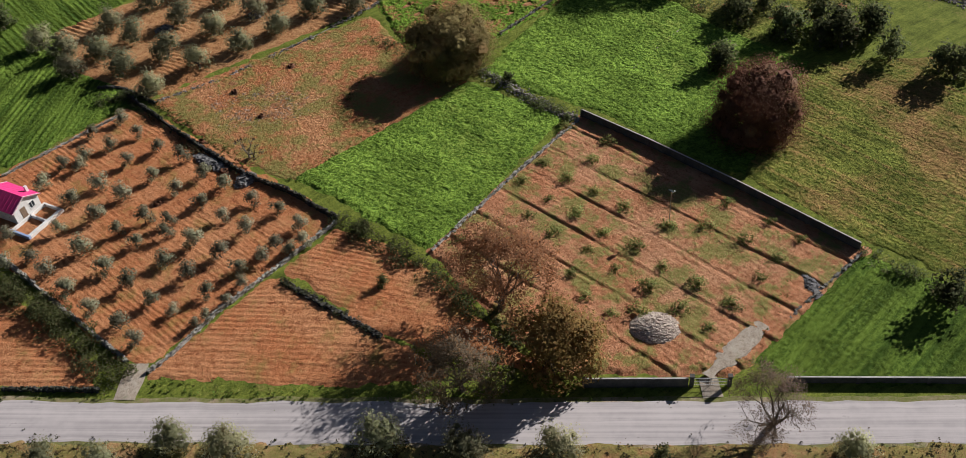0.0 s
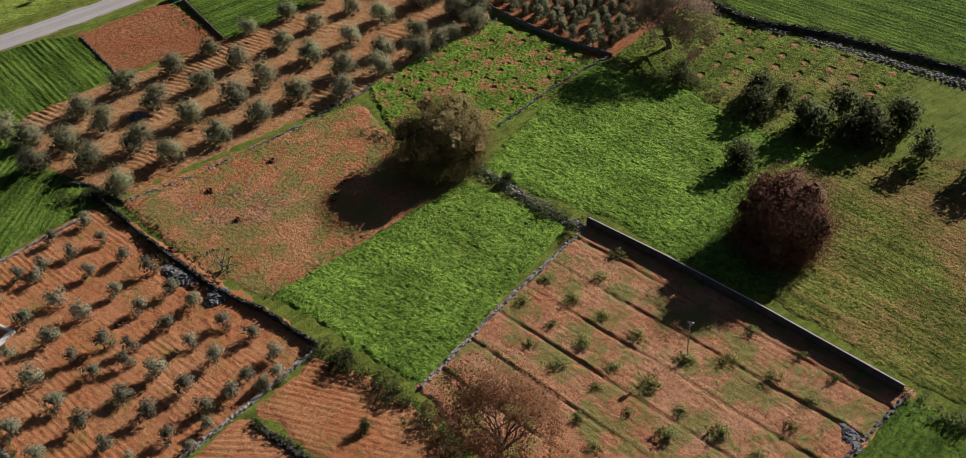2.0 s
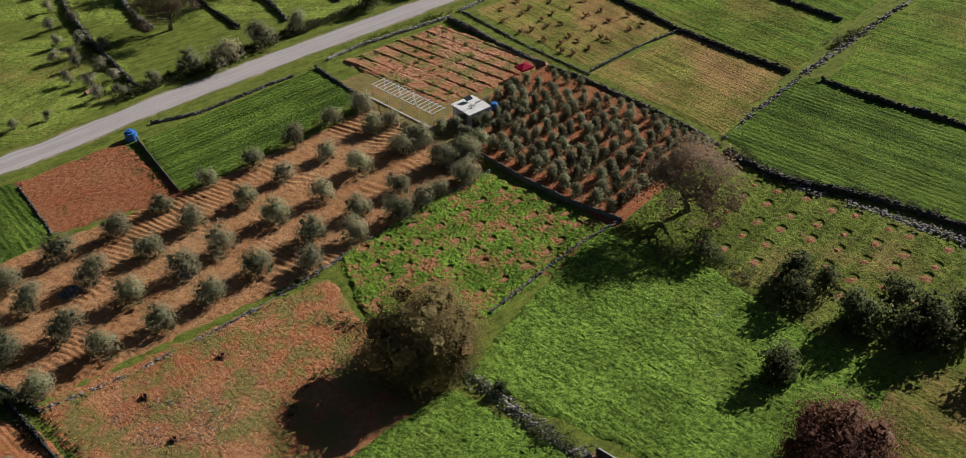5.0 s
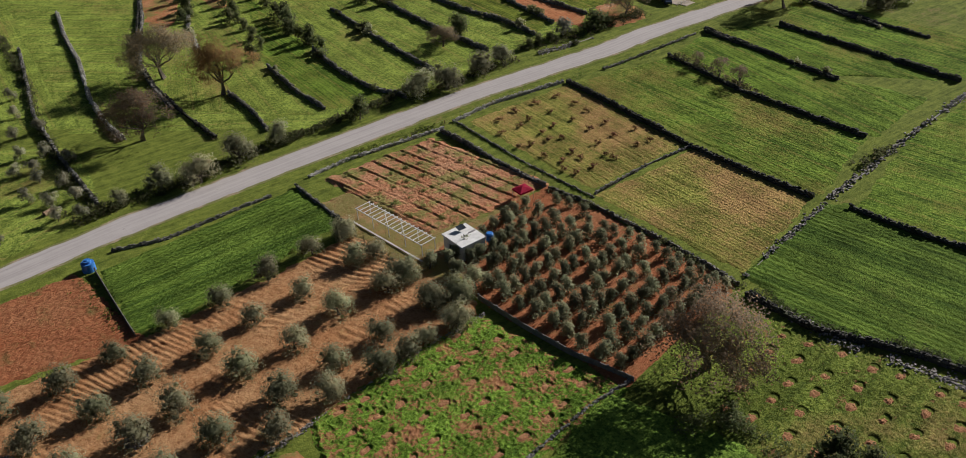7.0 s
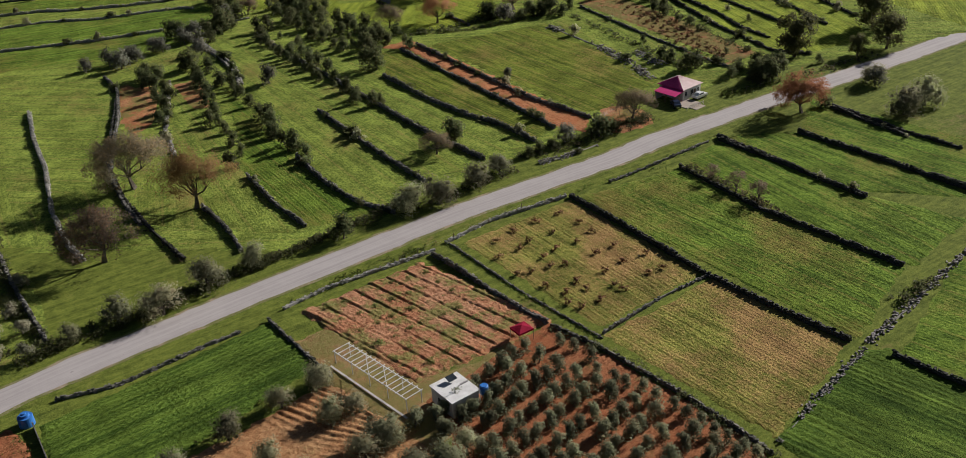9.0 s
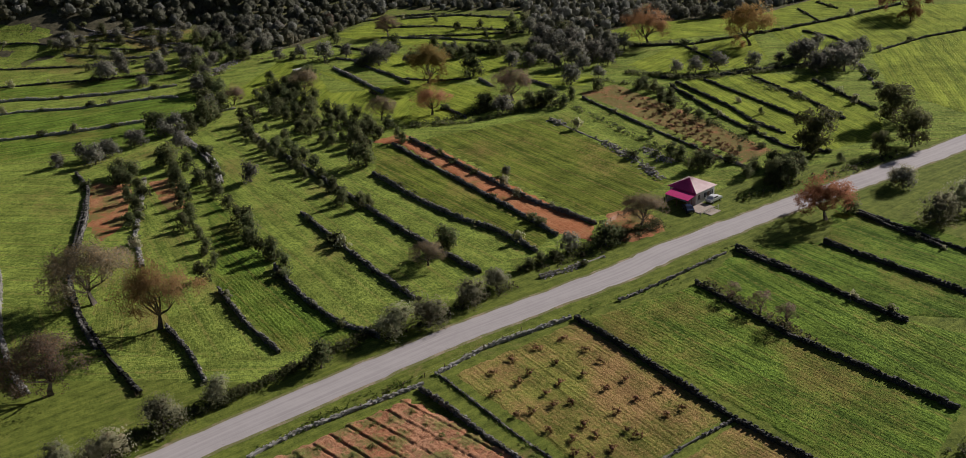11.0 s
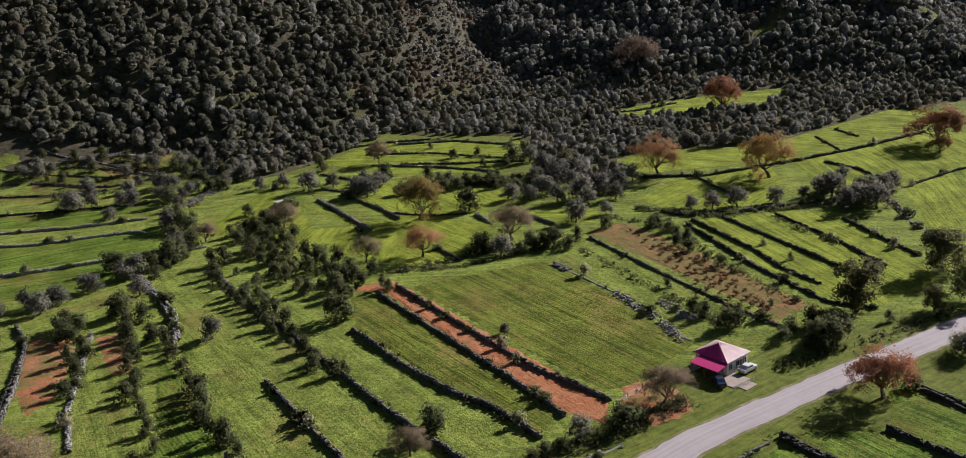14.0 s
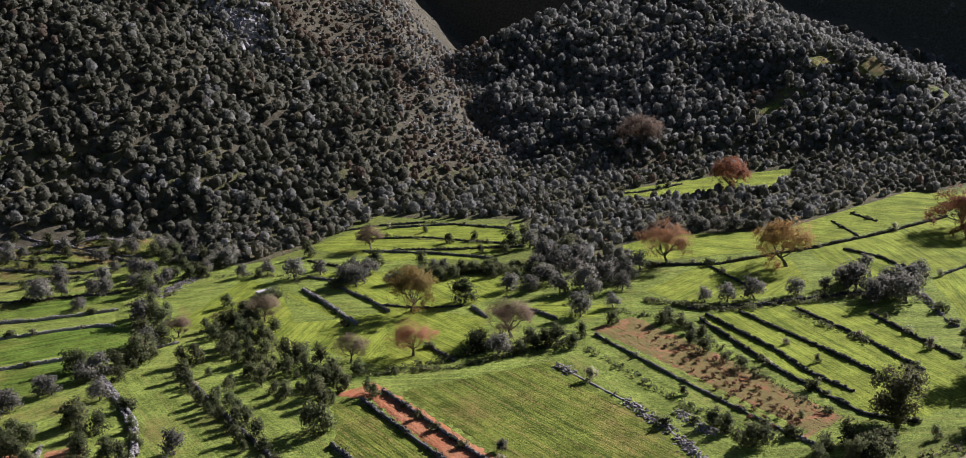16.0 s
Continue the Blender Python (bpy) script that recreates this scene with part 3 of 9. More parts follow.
def tufts(material, u, v, z, d, step):
    """Clods or tufts over a plot, as small three-sided humps; in rows where the plot is drilled or ploughed."""
    rng = FIELD_RNG
    look_of, dense, wide, high, spacing, bare = TUFT[material]
    grow, thin = (1.0, 1.0) if step < 0.32 else (1.3, 0.4) if step < 0.7 else (1.6, 0.16)
    n = int(u.size * step * step * dense * thin * 0.68)
    pu, pv = rng.uniform(u.min(), u.max(), n), rng.uniform(v.min(), v.max(), n)
    if spacing:
        gap = spacing * grow
        wave = 0.9 * rough(pu / 14, pv / 14, 3.0)
        pv = (np.round(pv / gap + wave) - wave) * gap + rng.normal(0, 0.12 * gap, n)
    iu = np.clip(((pu - u.min()) / step).astype(int), 0, u.shape[0] - 1)
    iv = np.clip(((pv - v.min()) / step).astype(int), 0, u.shape[1] - 1)
    ok = (d[iu, iv] > 0.25) & (0.65 * rough(pu / 2.6, pv / 2.6, 7.0) + 0.35 * rng.uniform(0, 1, n) > bare * 0.9)
    pu, pv, pz = pu[ok], pv[ok], z[iu, iv][ok]
    n = len(pu)
    a = rng.uniform(0, 6.283, n)[:, None] + np.array((0, 2.09, 4.19)) + rng.normal(0, 0.3, (n, 3))
    r = wide * grow * rng.uniform(0.35, 1.0, (n, 1)) * rng.uniform(0.7, 1.3, (n, 3))
    h = high * rng.uniform(0.4, 1.2, n)
    foot = np.stack([pu[:, None] + np.cos(a) * r * (2.6 if spacing else 1.0), pv[:, None] + np.sin(a) * r, np.repeat(pz[:, None] - 0.05, 3, 1)], -1)
    tip = np.stack([pu + rng.normal(0, 0.3, n) * r[:, 0], pv + rng.normal(0, 0.3, n) * r[:, 0], pz + h], -1)[:, None]
    co = np.concatenate([foot, tip], 1).reshape(-1, 3)
    f = (np.array(((0, 1, 3), (1, 2, 3), (2, 0, 3)))[None] + 4 * np.arange(n)[:, None, None]).reshape(-1, 3)
    return co, f, look_of


def ridge(x, y, seed):
    """Rounded crests from 0 to 1, like clumps of grass pressed together."""
    return 1.0 - np.abs(2.0 * vnoise(x, y, seed) - 1.0)


def relief_of(material, u, v, wx, wy, step):
    """The lie of a plot's surface: clumps of grass, drilled rows or furrows, about 0 to 2 high."""
    small = max(0.42, 2.0 * step)
    patch = vnoise(u / 11, v / 5, 4.0)
    if material in (PLOUGHED, TILLED, GROVE, ORCHARD):
        bend = 9.0 * rough(u / 15, v / 15, 1.0, 2) if material is TILLED else 0.5 * rough(u / 6, v / 6, 1.0)
        period = max(1.05 if material is TILLED else 0.8, 2.6 * step)
        furrow = 0.5 + 0.5 * np.sin(2 * math.pi * (v + bend) / period)
        furrow = furrow * np.clip(1.9 * patch - 0.25, 0.12, 1.0) * (0.7 + 0.6 * vnoise(u / 0.9, v / 0.5, 3.0))
        if material is TILLED:
            furrow = furrow * np.clip(4.0 * vnoise(u / 9, v / 9, 15.0) - 1.9, 0.1, 1.0)
        tops = 1.0 * vnoise(wx / small, wy / small, 6.0) + 0.5 * ridge(wx / 1.3, wy / 1.3, 7.0)
        return 1.5 * tops + 0.6 * furrow if material is ORCHARD else tops + (0.8 if material is PLOUGHED else 2.2 if material is TILLED else 1.15) * furrow
    clump = 0.6 * ridge(u / (1.7 * small), v / (1.2 * small), 8.0) + 0.4 * vnoise(wx / small, wy / small, 9.0) + 0.5 * rough(wx / 4, wy / 4, 9.0, 2)
    if material in (MEADOW, STRIPE, STRIPE_DRY, LUSH_STRIPE, HAY, SPRING):
        period = max(1.1, 2.7 * step)
        drill = 0.5 + 0.5 * np.sin(2 * math.pi * (v + 0.9 * rough(u / 9, v / 5, 1.0)) / period)
        drill = drill * np.clip(1.7 * patch - 0.1, 0.15, 1.0) * (0.6 + 0.8 * vnoise(u / 2.6, v / 0.9, 3.0))
        return (1.0 * clump + 0.75 * drill) if material is MEADOW else 0.8 * clump + (0.3 if material is SPRING else 0.6) * drill
    if material is PATCHY:
        return 1.9 * clump + 1.0 * vnoise(wx / small + 40, wy / small, 10.0)
    return 1.15 * clump + 0.55 * vnoise(wx / small + 40, wy / small, 10.0)


def spots(seed, rows, cols, a, b, c, share):
    """Places of dug planting holes: an uneven grid between three corners."""
    rng = np.random.default_rng(seed)
    a, b, c = np.array(a), np.array(b), np.array(c)
    grid = [a + (b - a) * i / (rows - 1) + (c - a) * j / (cols - 1) + rng.normal(0, 0.35, 2) for i in range(rows) for j in range(cols)]
    return np.array([p for p in grid if rng.uniform() < share])


DUG = spots(8, 9, 6, (67.5, 141.2), (100.6, 146.6), (66.8, 121.0), 0.92)
DUG = DUG[inside_by(DUG[:, 0], DUG[:, 1], [(68.8, 143), (96.9, 148.1), (103.3, 122.9), (78.2, 119.6), (64.6, 125.9)]) > 0.8]
HOLE = np.array((0.75, 0.2))
DUG_PASTURE = spots(5, 5, 11, (128.2, 118.4), (111.6, 113.2), (139.2, 79.2), 0.95) - HOLE
DUG_PASTURE = DUG_PASTURE[inside_by(DUG_PASTURE[:, 0], DUG_PASTURE[:, 1], [(129.7, 127.9), (89.3, 119.6), (115.8, 81.2), (137.2, 86.9), (135.7, 96.3)]) > 0.3]


def field(material, step, high, pts, turn=0.0, holes=()):
    """A plot of land: a sheet with real relief, sunk under the turf at its ragged edge. Its rows run along its first side."""
    if material is not SCRUB:
        PLOTS.append(pts)
    bare = material in (PLOUGHED, TILLED, GROVE, ORCHARD)
    crisp = material in (LUSH, PATCHY, FALLOW, PASTURE, STUBBLE, MEADOW) and step < 0.6
    step = step if step > 1.5 else step * (0.4 if crisp else 0.45 if bare and step < 0.6 else 0.56 if step < 0.75 else 0.75)
    high = high * (1.15 if material is LUSH else 1.4 if step < 0.45 else 1.0)
    p = np.array(pts)
    mid = p.mean(0)
    a = math.atan2(p[1, 1] - p[0, 1], p[1, 0] - p[0, 0]) + radians(turn)
    ca, sa = math.cos(a), math.sin(a)
    loc = np.stack([(p[:, 0] - mid[0]) * ca + (p[:, 1] - mid[1]) * sa, -(p[:, 0] - mid[0]) * sa + (p[:, 1] - mid[1]) * ca], 1)
    u, v = np.meshgrid(np.arange(loc[:, 0].min() - 2, loc[:, 0].max() + 2, step), np.arange(loc[:, 1].min() - 2, loc[:, 1].max() + 2, step), indexing="ij")
    wx, wy = mid[0] + u * ca - v * sa, mid[1] + u * sa + v * ca
    d = inside_by(wx, wy, pts) + 0.8 + (rough(wx / 1.7, wy / 1.7, 3.0) - 0.47) * 1.8
    before = [o for o in PLOTS if o is not pts and min(q[0] for q in o) < wx.max() and max(q[0] for q in o) > wx.min()
              and min(q[1] for q in o) < wy.max() and max(q[1] for q in o) > wy.min()]
    for other in before:
        d = np.minimum(d, 0.3 - inside_by(wx, wy, other))
    for gap in holes:
        d = np.minimum(d, 1.5 - inside_by(wx, wy, gap))
    k = np.clip((d + 0.4) / 1.6, 0, 1)
    k = k * k * (3 - 2 * k)
    z = -0.1 + 0.13 * k + high * relief_of(material, u, v, wx, wy, step) * k + land(wx, wy)
    if material is ORCHARD:
        z = z + 0.2 * k
        gap = 5.6 if u.size * step * step > 1500 else 3.1
        run = (v + 0.5 * rough(u / 5, v / 5, 2.0)) / gap
        off = (run - np.floor(run) - 0.5) * gap
        z = z - (0.2 * np.exp(-(off / 0.2) ** 2) - 0.08 * np.exp(-((off - 0.45) / 0.25) ** 2)) * k * (0.45 + 0.9 * vnoise(u / 7, v / 7, 12.0))
    if (material is PATCHY or material is PASTURE) and crisp:
        for p in DUG if material is PATCHY else DUG_PASTURE:
            z = z - (z - land(wx, wy) - 0.04) * 0.6 * np.exp(-(((wx - p[0]) ** 2 + (wy - p[1]) ** 2) / 0.4) ** 2)
            z = z - 0.75 * np.exp(-(((wx - p[0] - HOLE[0]) ** 2 + (wy - p[1] - HOLE[1]) ** 2) / (0.2 if material is PATCHY else 0.34)) ** 2)
    i = np.arange(u.size).reshape(u.shape)
    f = np.stack([i[:-1, :-1], i[1:, :-1], i[1:, 1:], i[:-1, 1:]], -1)
    keep = (d[:-1, :-1] > -0.5) | (d[1:, 1:] > -0.5)
    f = f[keep]
    used, f = np.unique(f, return_inverse=True)
    co = np.stack([u, v, z], -1).reshape(-1, 3)[used]
    ob = solid("field", co, f.reshape(-1, 4), material, None, "", not crisp)
    ob.matrix_world = Matrix.Translation((mid[0], mid[1], 0)) @ Matrix.Rotation(a, 4, "Z")
    tagged(ob, FIELD_LABEL[material], "field", "", "structure")
    if material in TUFT:
        co, f, m = tufts(material, u, v, z, d, step)
        ob2 = solid("clods" if bare else "litter", co, f, m)
        ob2.matrix_world = ob.matrix_world
        tagged(ob2, "loose clods of red earth on ploughed ground" if bare else "dry weed litter and small clods", "soil" if bare else "litter", "", "stuff")


# ---- stones and walls ----
BOX = np.array([(-1, -1, -1), (1, -1, -1), (1, 1, -1), (-1, 1, -1), (-1, -1, 1), (1, -1, 1), (1, 1, 1), (-1, 1, 1)]) * 0.5
BOX_F = np.array([(0, 3, 2, 1), (4, 5, 6, 7), (0, 1, 5, 4), (1, 2, 6, 5), (2, 3, 7, 6), (3, 0, 4, 7)])


def stones(centres, size, rng, flat=0.7, yaw=None):
    """Rough blocks at the given places, as corners and faces."""
    n = len(centres)
    s = size * rng.uniform(0.6, 1.35, (n, 1, 3)) * np.array((1.25, 1.0, flat))
    v = BOX[None] * s * (1 + rng.uniform(-0.28, 0.28, (n, 8, 3)))
    a = rng.uniform(0, 6.28, n) if yaw is None else yaw + rng.normal(0, 0.25, n)
    tilt = rng.normal(0, 0.3, n)
    x, y, z = v[..., 0], v[..., 1] * np.cos(tilt)[:, None] - v[..., 2] * np.sin(tilt)[:, None], v[..., 1] * np.sin(tilt)[:, None] + v[..., 2] * np.cos(tilt)[:, None]
    ca, sa = np.cos(a)[:, None], np.sin(a)[:, None]
    v = np.stack([x * ca - y * sa, x * sa + y * ca, z], -1) + centres[:, None]
    f = BOX_F[None] + 8 * np.arange(n)[:, None, None]
    return v.reshape(-1, 3), f.reshape(-1, 4)


WALL_LABEL = {"grey": "low dry stone wall of grey field stones", "pale": "low dry stone wall of pale limestone rubble",
              "dark": "mossy dry stone field wall, darkened for its shaded side", "rubble": "collapsed rubble bank of loose field stones",
              "blocks": "low grey concrete block wall with posts"}
WALL_RNG = np.random.default_rng(11)


def stone_wall(kind, high, wide, points):
    rng = WALL_RNG
    q = arc(points, 1.0)
    mid = q.mean(0)
    far = math.hypot(mid[0] - 50, mid[1] - 70)
    size = 0.22 if far < 90 else 0.28 if far < 150 else 0.33 if far < 260 else 0.4
    if kind != "rubble":
        wide = wide * (0.72 if kind == "pale" else 0.56) + 0.05
    if kind == "dark":
        high = high * 0.74
    if far > 200 and kind != "rubble":
        high, wide = high * 0.95, wide * 0.95
    nrm = normals(q)
    way = np.arctan2(-nrm[:, 0], nrm[:, 1])
    base = np.array((mid[0], mid[1], 0.0))
    name = "block_wall" if kind == "blocks" else "rubble_bank" if kind == "rubble" else "stone_wall"
    thing = tagged(new(name), WALL_LABEL[kind], "rubble bank" if kind == "rubble" else "wall")
    thing.location = base
    if kind == "blocks":
        for i in range(0, len(q) - 1):
            a = q[i] * 0.5 + q[i + 1] * 0.5
            m = pose(a[0] - mid[0], a[1] - mid[1], 0, 0, 0, math.degrees(way[i]))
            bm = slab(bmesh.new(), -0.5, 0.5, -wide / 4, wide / 4, -0.2, high - 0.04 * (i % 2), m)
            if i % 4 == 0:
                slab(bm, -0.55, -0.25, -wide / 2.6, wide / 2.6, -0.2, high + 0.14, m)
            part("panel", bm, WALL_STONE[kind], thing)
        return thing
    core, n = [], len(q)
    for off, z in ((-0.42, -0.2), (-0.28, 0.78), (0.28, 0.78), (0.42, -0.2)) if kind != "rubble" else ((-0.3, -0.2), (-0.05, 0.25), (0.05, 0.25), (0.3, -0.2)):
        e = q + nrm * off * wide
        top = high * (0.75 + 0.5 * vnoise(q[:, 0] / 3, q[:, 1] / 3, 4.0)) if kind != "rubble" else high * (0.4 + 0.9 * vnoise(q[:, 0] / 2, q[:, 1] / 2, 4.0))
        core.append(np.c_[e - mid, (z * top if z > 0 else np.full(n, z)) + land(q[:, 0], q[:, 1])])
    v = np.stack(core, 1)
    i = np.arange(n * 4).reshape(n, 4)
    f = np.stack([i[:-1, :-1], i[1:, :-1], i[1:, 1:], i[:-1, 1:]], -1).reshape(-1, 4)
    solid("core", v.reshape(-1, 3), f, WALL_STONE[kind], thing)
    length = np.hypot(*np.diff(q, axis=0).T).sum()
    count = int(length * (2 * high + wide) / (size * size) * 0.35)
    t = rng.uniform(0, n - 1.001, count)
    k = t.astype(int)
    at = q[k] + (q[np.minimum(k + 1, n - 1)] - q[k]) * (t - k)[:, None]
    top = high * (0.75 + 0.5 * vnoise(at[:, 0] / 3, at[:, 1] / 3, 4.0))
    side = rng.uniform(-(high + wide / 2), high + wide / 2, count)
    across = np.clip(np.abs(side), 0, wide / 2)
    drop = np.maximum(np.abs(side) - wide / 2, 0) / high
    if kind == "rubble":
        across, drop = np.abs(rng.normal(0, wide * 0.36, count)), np.zeros(count)
        z = top * np.exp(-(across / (wide * 0.45)) ** 2) * rng.uniform(0.3, 1.0, count)
    else:
        z = top * (1 - drop) - size * 0.2
        across = np.maximum(across - size * 0.22, 0)
        across = across + drop * 0.1 * wide
    c = np.c_[at + nrm[k] * (np.sign(side) * across)[:, None] - mid, np.maximum(z, 0.05) + land(at[:, 0], at[:, 1])]
    gap = vnoise(at[:, 0] / 4.0, at[:, 1] / 4.0, 9.0) > (0.12 if kind != "rubble" else 0.3)
    v, f = stones(c[gap], size * (0.8 if kind == "rubble" else 1.0), rng, 0.85, None if kind == "rubble" else way[k][gap])
    tagged(solid("facing", v, f, WALL_STONE[kind], thing), "", "", "", "stuff")
    return thing


# ---- foliage ----
def leaf_cloud(rng, n, centres, radii, size, squash=0.85, shell=0.35, loose=0.6):
    """Many small leaf sprays round the given centres, as corners and three-sided faces."""
    centres, radii = np.asarray(centres, float), np.asarray(radii, float)
    pick = rng.choice(len(centres), n, p=radii ** 2 / (radii ** 2).sum())
    d = rng.normal(size=(n, 3))
    d /= np.linalg.norm(d, axis=1)[:, None]
    rad = radii[pick] * (shell + (1 - shell) * rng.uniform(0, 1, n) ** 0.6) * rng.uniform(0.75, 1.12, n)
    c = centres[pick] + d * rad[:, None] * np.array((1, 1, squash))
    out = d * 0.7 + rng.normal(size=(n, 3)) * loose
    out /= np.linalg.norm(out, axis=1)[:, None]
    u = np.cross(out, rng.normal(size=(n, 3)))
    u /= np.linalg.norm(u, axis=1)[:, None]
    w = np.cross(out, u)
    s = size * rng.uniform(0.5, 1.3, (n, 1))
    v = np.stack([c - u * s * 0.5 - w * s * 0.3, c + u * s * 0.55 - w * s * 0.25, c + w * s * 0.6 + out * s * 0.15], 1)
    return v.reshape(-1, 3), np.arange(3 * n).reshape(n, 3)


def lumps_of(rng, centres, radii, squash=0.85, rows=4, cols=7):
    """Uneven dense hearts of foliage at the given centres, as corners and three-sided faces."""
    v, f, k = [], [], 0
    th, ph = np.meshgrid(np.linspace(0.05, 3.05, rows + 1), np.arange(cols) * 2 * math.pi / cols, indexing="ij")
    way = np.stack([np.sin(th) * np.cos(ph), np.sin(th) * np.sin(ph), np.cos(th)], -1)
    i = np.arange((rows + 1) * cols).reshape(rows + 1, cols)
    j = np.roll(i, -1, 1)
    q = np.concatenate([np.stack([i[:-1], i[1:], j[1:]], -1).reshape(-1, 3), np.stack([i[:-1], j[1:], j[:-1]], -1).reshape(-1, 3)])
    for c, r in zip(centres, radii):
        p = way * (r * rng.uniform(0.72, 1.12, (rows + 1, cols, 1))) * np.array((1, 1, squash)) + c
        v.append(p.reshape(-1, 3))
        f.append(q + k)
        k += i.size
    return np.concatenate(v), np.concatenate(f)


def tubes(runs, sides=5):
    """Tapered limbs, each a list of (point, radius), as corners and faces."""
    v, f, k = [], [], 0
    for run in runs:
        pts, rad = np.array([p for p, _ in run]), np.array([r for _, r in run])
        t = np.gradient(pts, axis=0)
        t /= np.linalg.norm(t, axis=1)[:, None] + 1e-9
        a = np.cross(t, (0.31, 0.77, 0.55))
        a /= np.linalg.norm(a, axis=1)[:, None] + 1e-9
        b = np.cross(t, a)
        ang = np.arange(sides) * 2 * math.pi / sides
        ring = pts[:, None] + (a[:, None] * np.cos(ang)[None, :, None] + b[:, None] * np.sin(ang)[None, :, None]) * rad[:, None, None]
        v.append(ring.reshape(-1, 3))
        i = k + np.arange(len(run) * sides).reshape(len(run), sides)
        j = np.roll(i, -1, 1)
        f.append(np.stack([i[:-1], j[:-1], j[1:], i[1:]], -1).reshape(-1, 4))
        k += len(run) * sides
    return np.concatenate(v), np.concatenate(f)


def limbs(rng, base, way, length, radius, depth, fork, spread, lift, out, tips):
    """Grows a limb with its boughs and twigs."""
    run, p, w = [(base, radius)], np.array(base, float), np.array(way, float)
    steps = 4 if depth > 1 else 2
    for i in range(steps):
        w = w + rng.normal(0, 0.16, 3) + np.array((0, 0, lift * 0.1))
        w /= np.linalg.norm(w)
        p = p + w * length / steps
        run.append((p.copy(), radius * (1 - 0.55 * (i + 1) / steps)))
    out.append(run)
    if depth == 0:
        tips.append(p)
        return
    for i in range(fork):
        k = rng.integers(min(2, steps), steps + 1) if i else steps
        q, r = run[k]
        side = rng.normal(size=3)
        side -= w * (side @ w)
        side /= np.linalg.norm(side)
        nw = w + side * spread * rng.uniform(0.6, 1.3) + np.array((0, 0, lift * 0.25))
        nw /= np.linalg.norm(nw)
        limbs(rng, q, nw, length * rng.uniform(0.55, 0.82), r * 0.72, depth - 1, fork, spread, lift, out, tips)


# kind: height, trunk radius, crown radius across, crown radius upright, crown middle, clumps, leaves, leaf size
HABIT = {
    "oak_red": (9.8, 0.5, 7.4, 5.0, 4.9, 110, 52000, 0.18), "oak_rust": (10.6, 0.45, 8.0, 5.4, 5.1, 110, 50000, 0.18),
    "oak_gold": (10.0, 0.38, 5.2, 4.8, 5.0, 36, 8000, 0.32), "oak_green": (10.5, 0.4, 4.4, 5.0, 5.6, 30, 3600, 0.38),
    "olive": (3.9, 0.2, 2.35, 1.95, 1.98, 30, 2800, 0.15), "wild_olive": (4.2, 0.18, 2.1, 1.9, 2.2, 26, 900, 0.26), "young_olive": (2.3, 0.08, 1.0, 1.05, 1.22, 10, 700, 0.15),
    "grove_olive": (3.0, 0.12, 1.0, 1.45, 1.5, 12, 700, 0.19), "shrub": (5.0, 0.2, 2.3, 2.45, 2.35, 20, 800, 0.33),
    "juniper": (4.5, 0.15, 1.75, 2.2, 2.1, 12, 560, 0.33), "vine": (1.3, 0.04, 1.3, 0.5, 0.55, 22, 440, 0.14),
    "withered_vine": (1.2, 0.05, 0.95, 0.55, 0.55, 7, 150, 0.16), "bush": (2.0, 0.06, 1.3, 0.95, 0.9, 8, 230, 0.34), "grey_bush": (2.2, 0.07, 1.25, 1.05, 1.05, 8, 230, 0.32)}
PLANT_LABEL = {
    "oak_red": ("broad oak with a dense dark russet crown", "tree"), "oak_rust": ("broad oak with brown and olive autumn leaves", "tree"),
    "oak_gold": ("oak with golden brown autumn leaves", "tree"), "oak_bare": ("nearly bare oak with withered brown leaves on fine twigs", "tree"), "oak_twigs": ("leafless leaning roadside tree with fine brown twigs", "tree"),
    "oak_autumn": ("feathery oak with thin orange brown autumn leaves", "tree"), "oak_yellow": ("feathery oak with thin yellow brown autumn leaves", "tree"),
    "oak_orange": ("broad tree with red orange autumn leaves", "tree"), "oak_green": ("dark evergreen oak with an uneven crown", "tree"), "olive": ("old olive tree with a grey green crown", "olive tree"), "wild_olive": ("grey wild olive tree with a loose rounded crown", "olive tree"),
    "young_olive": ("small young olive tree in red soil", "olive tree"), "grove_olive": ("upright olive tree in a dense grove", "olive tree"),
    "shrub": ("dense dark evergreen shrub", "shrub"), "juniper": ("dark upright evergreen shrub by a field wall", "shrub"),
    "withered_vine": ("low brown withered vine in dry soil", "vine"), "bush": ("small dark evergreen bush by a field wall", "bush"), "grey_bush": ("small grey green wild olive bush by a field wall", "bush"),
    "vine": ("low leafy young tree on red soil", "young tree"), "sapling": ("thin leafless sapling in dry soil", "sapling")}
THIN = {"oak_bare": (14000, 0.21, 1.0), "oak_twigs": (12000, 0.13, 0.8), "oak_autumn": (14000, 0.19, 0.95), "oak_yellow": (12000, 0.26, 0.9), "oak_orange": (12000, 0.28, 0.9)}
MADE, PLANT_RNG = {}, np.random.default_rng(23)


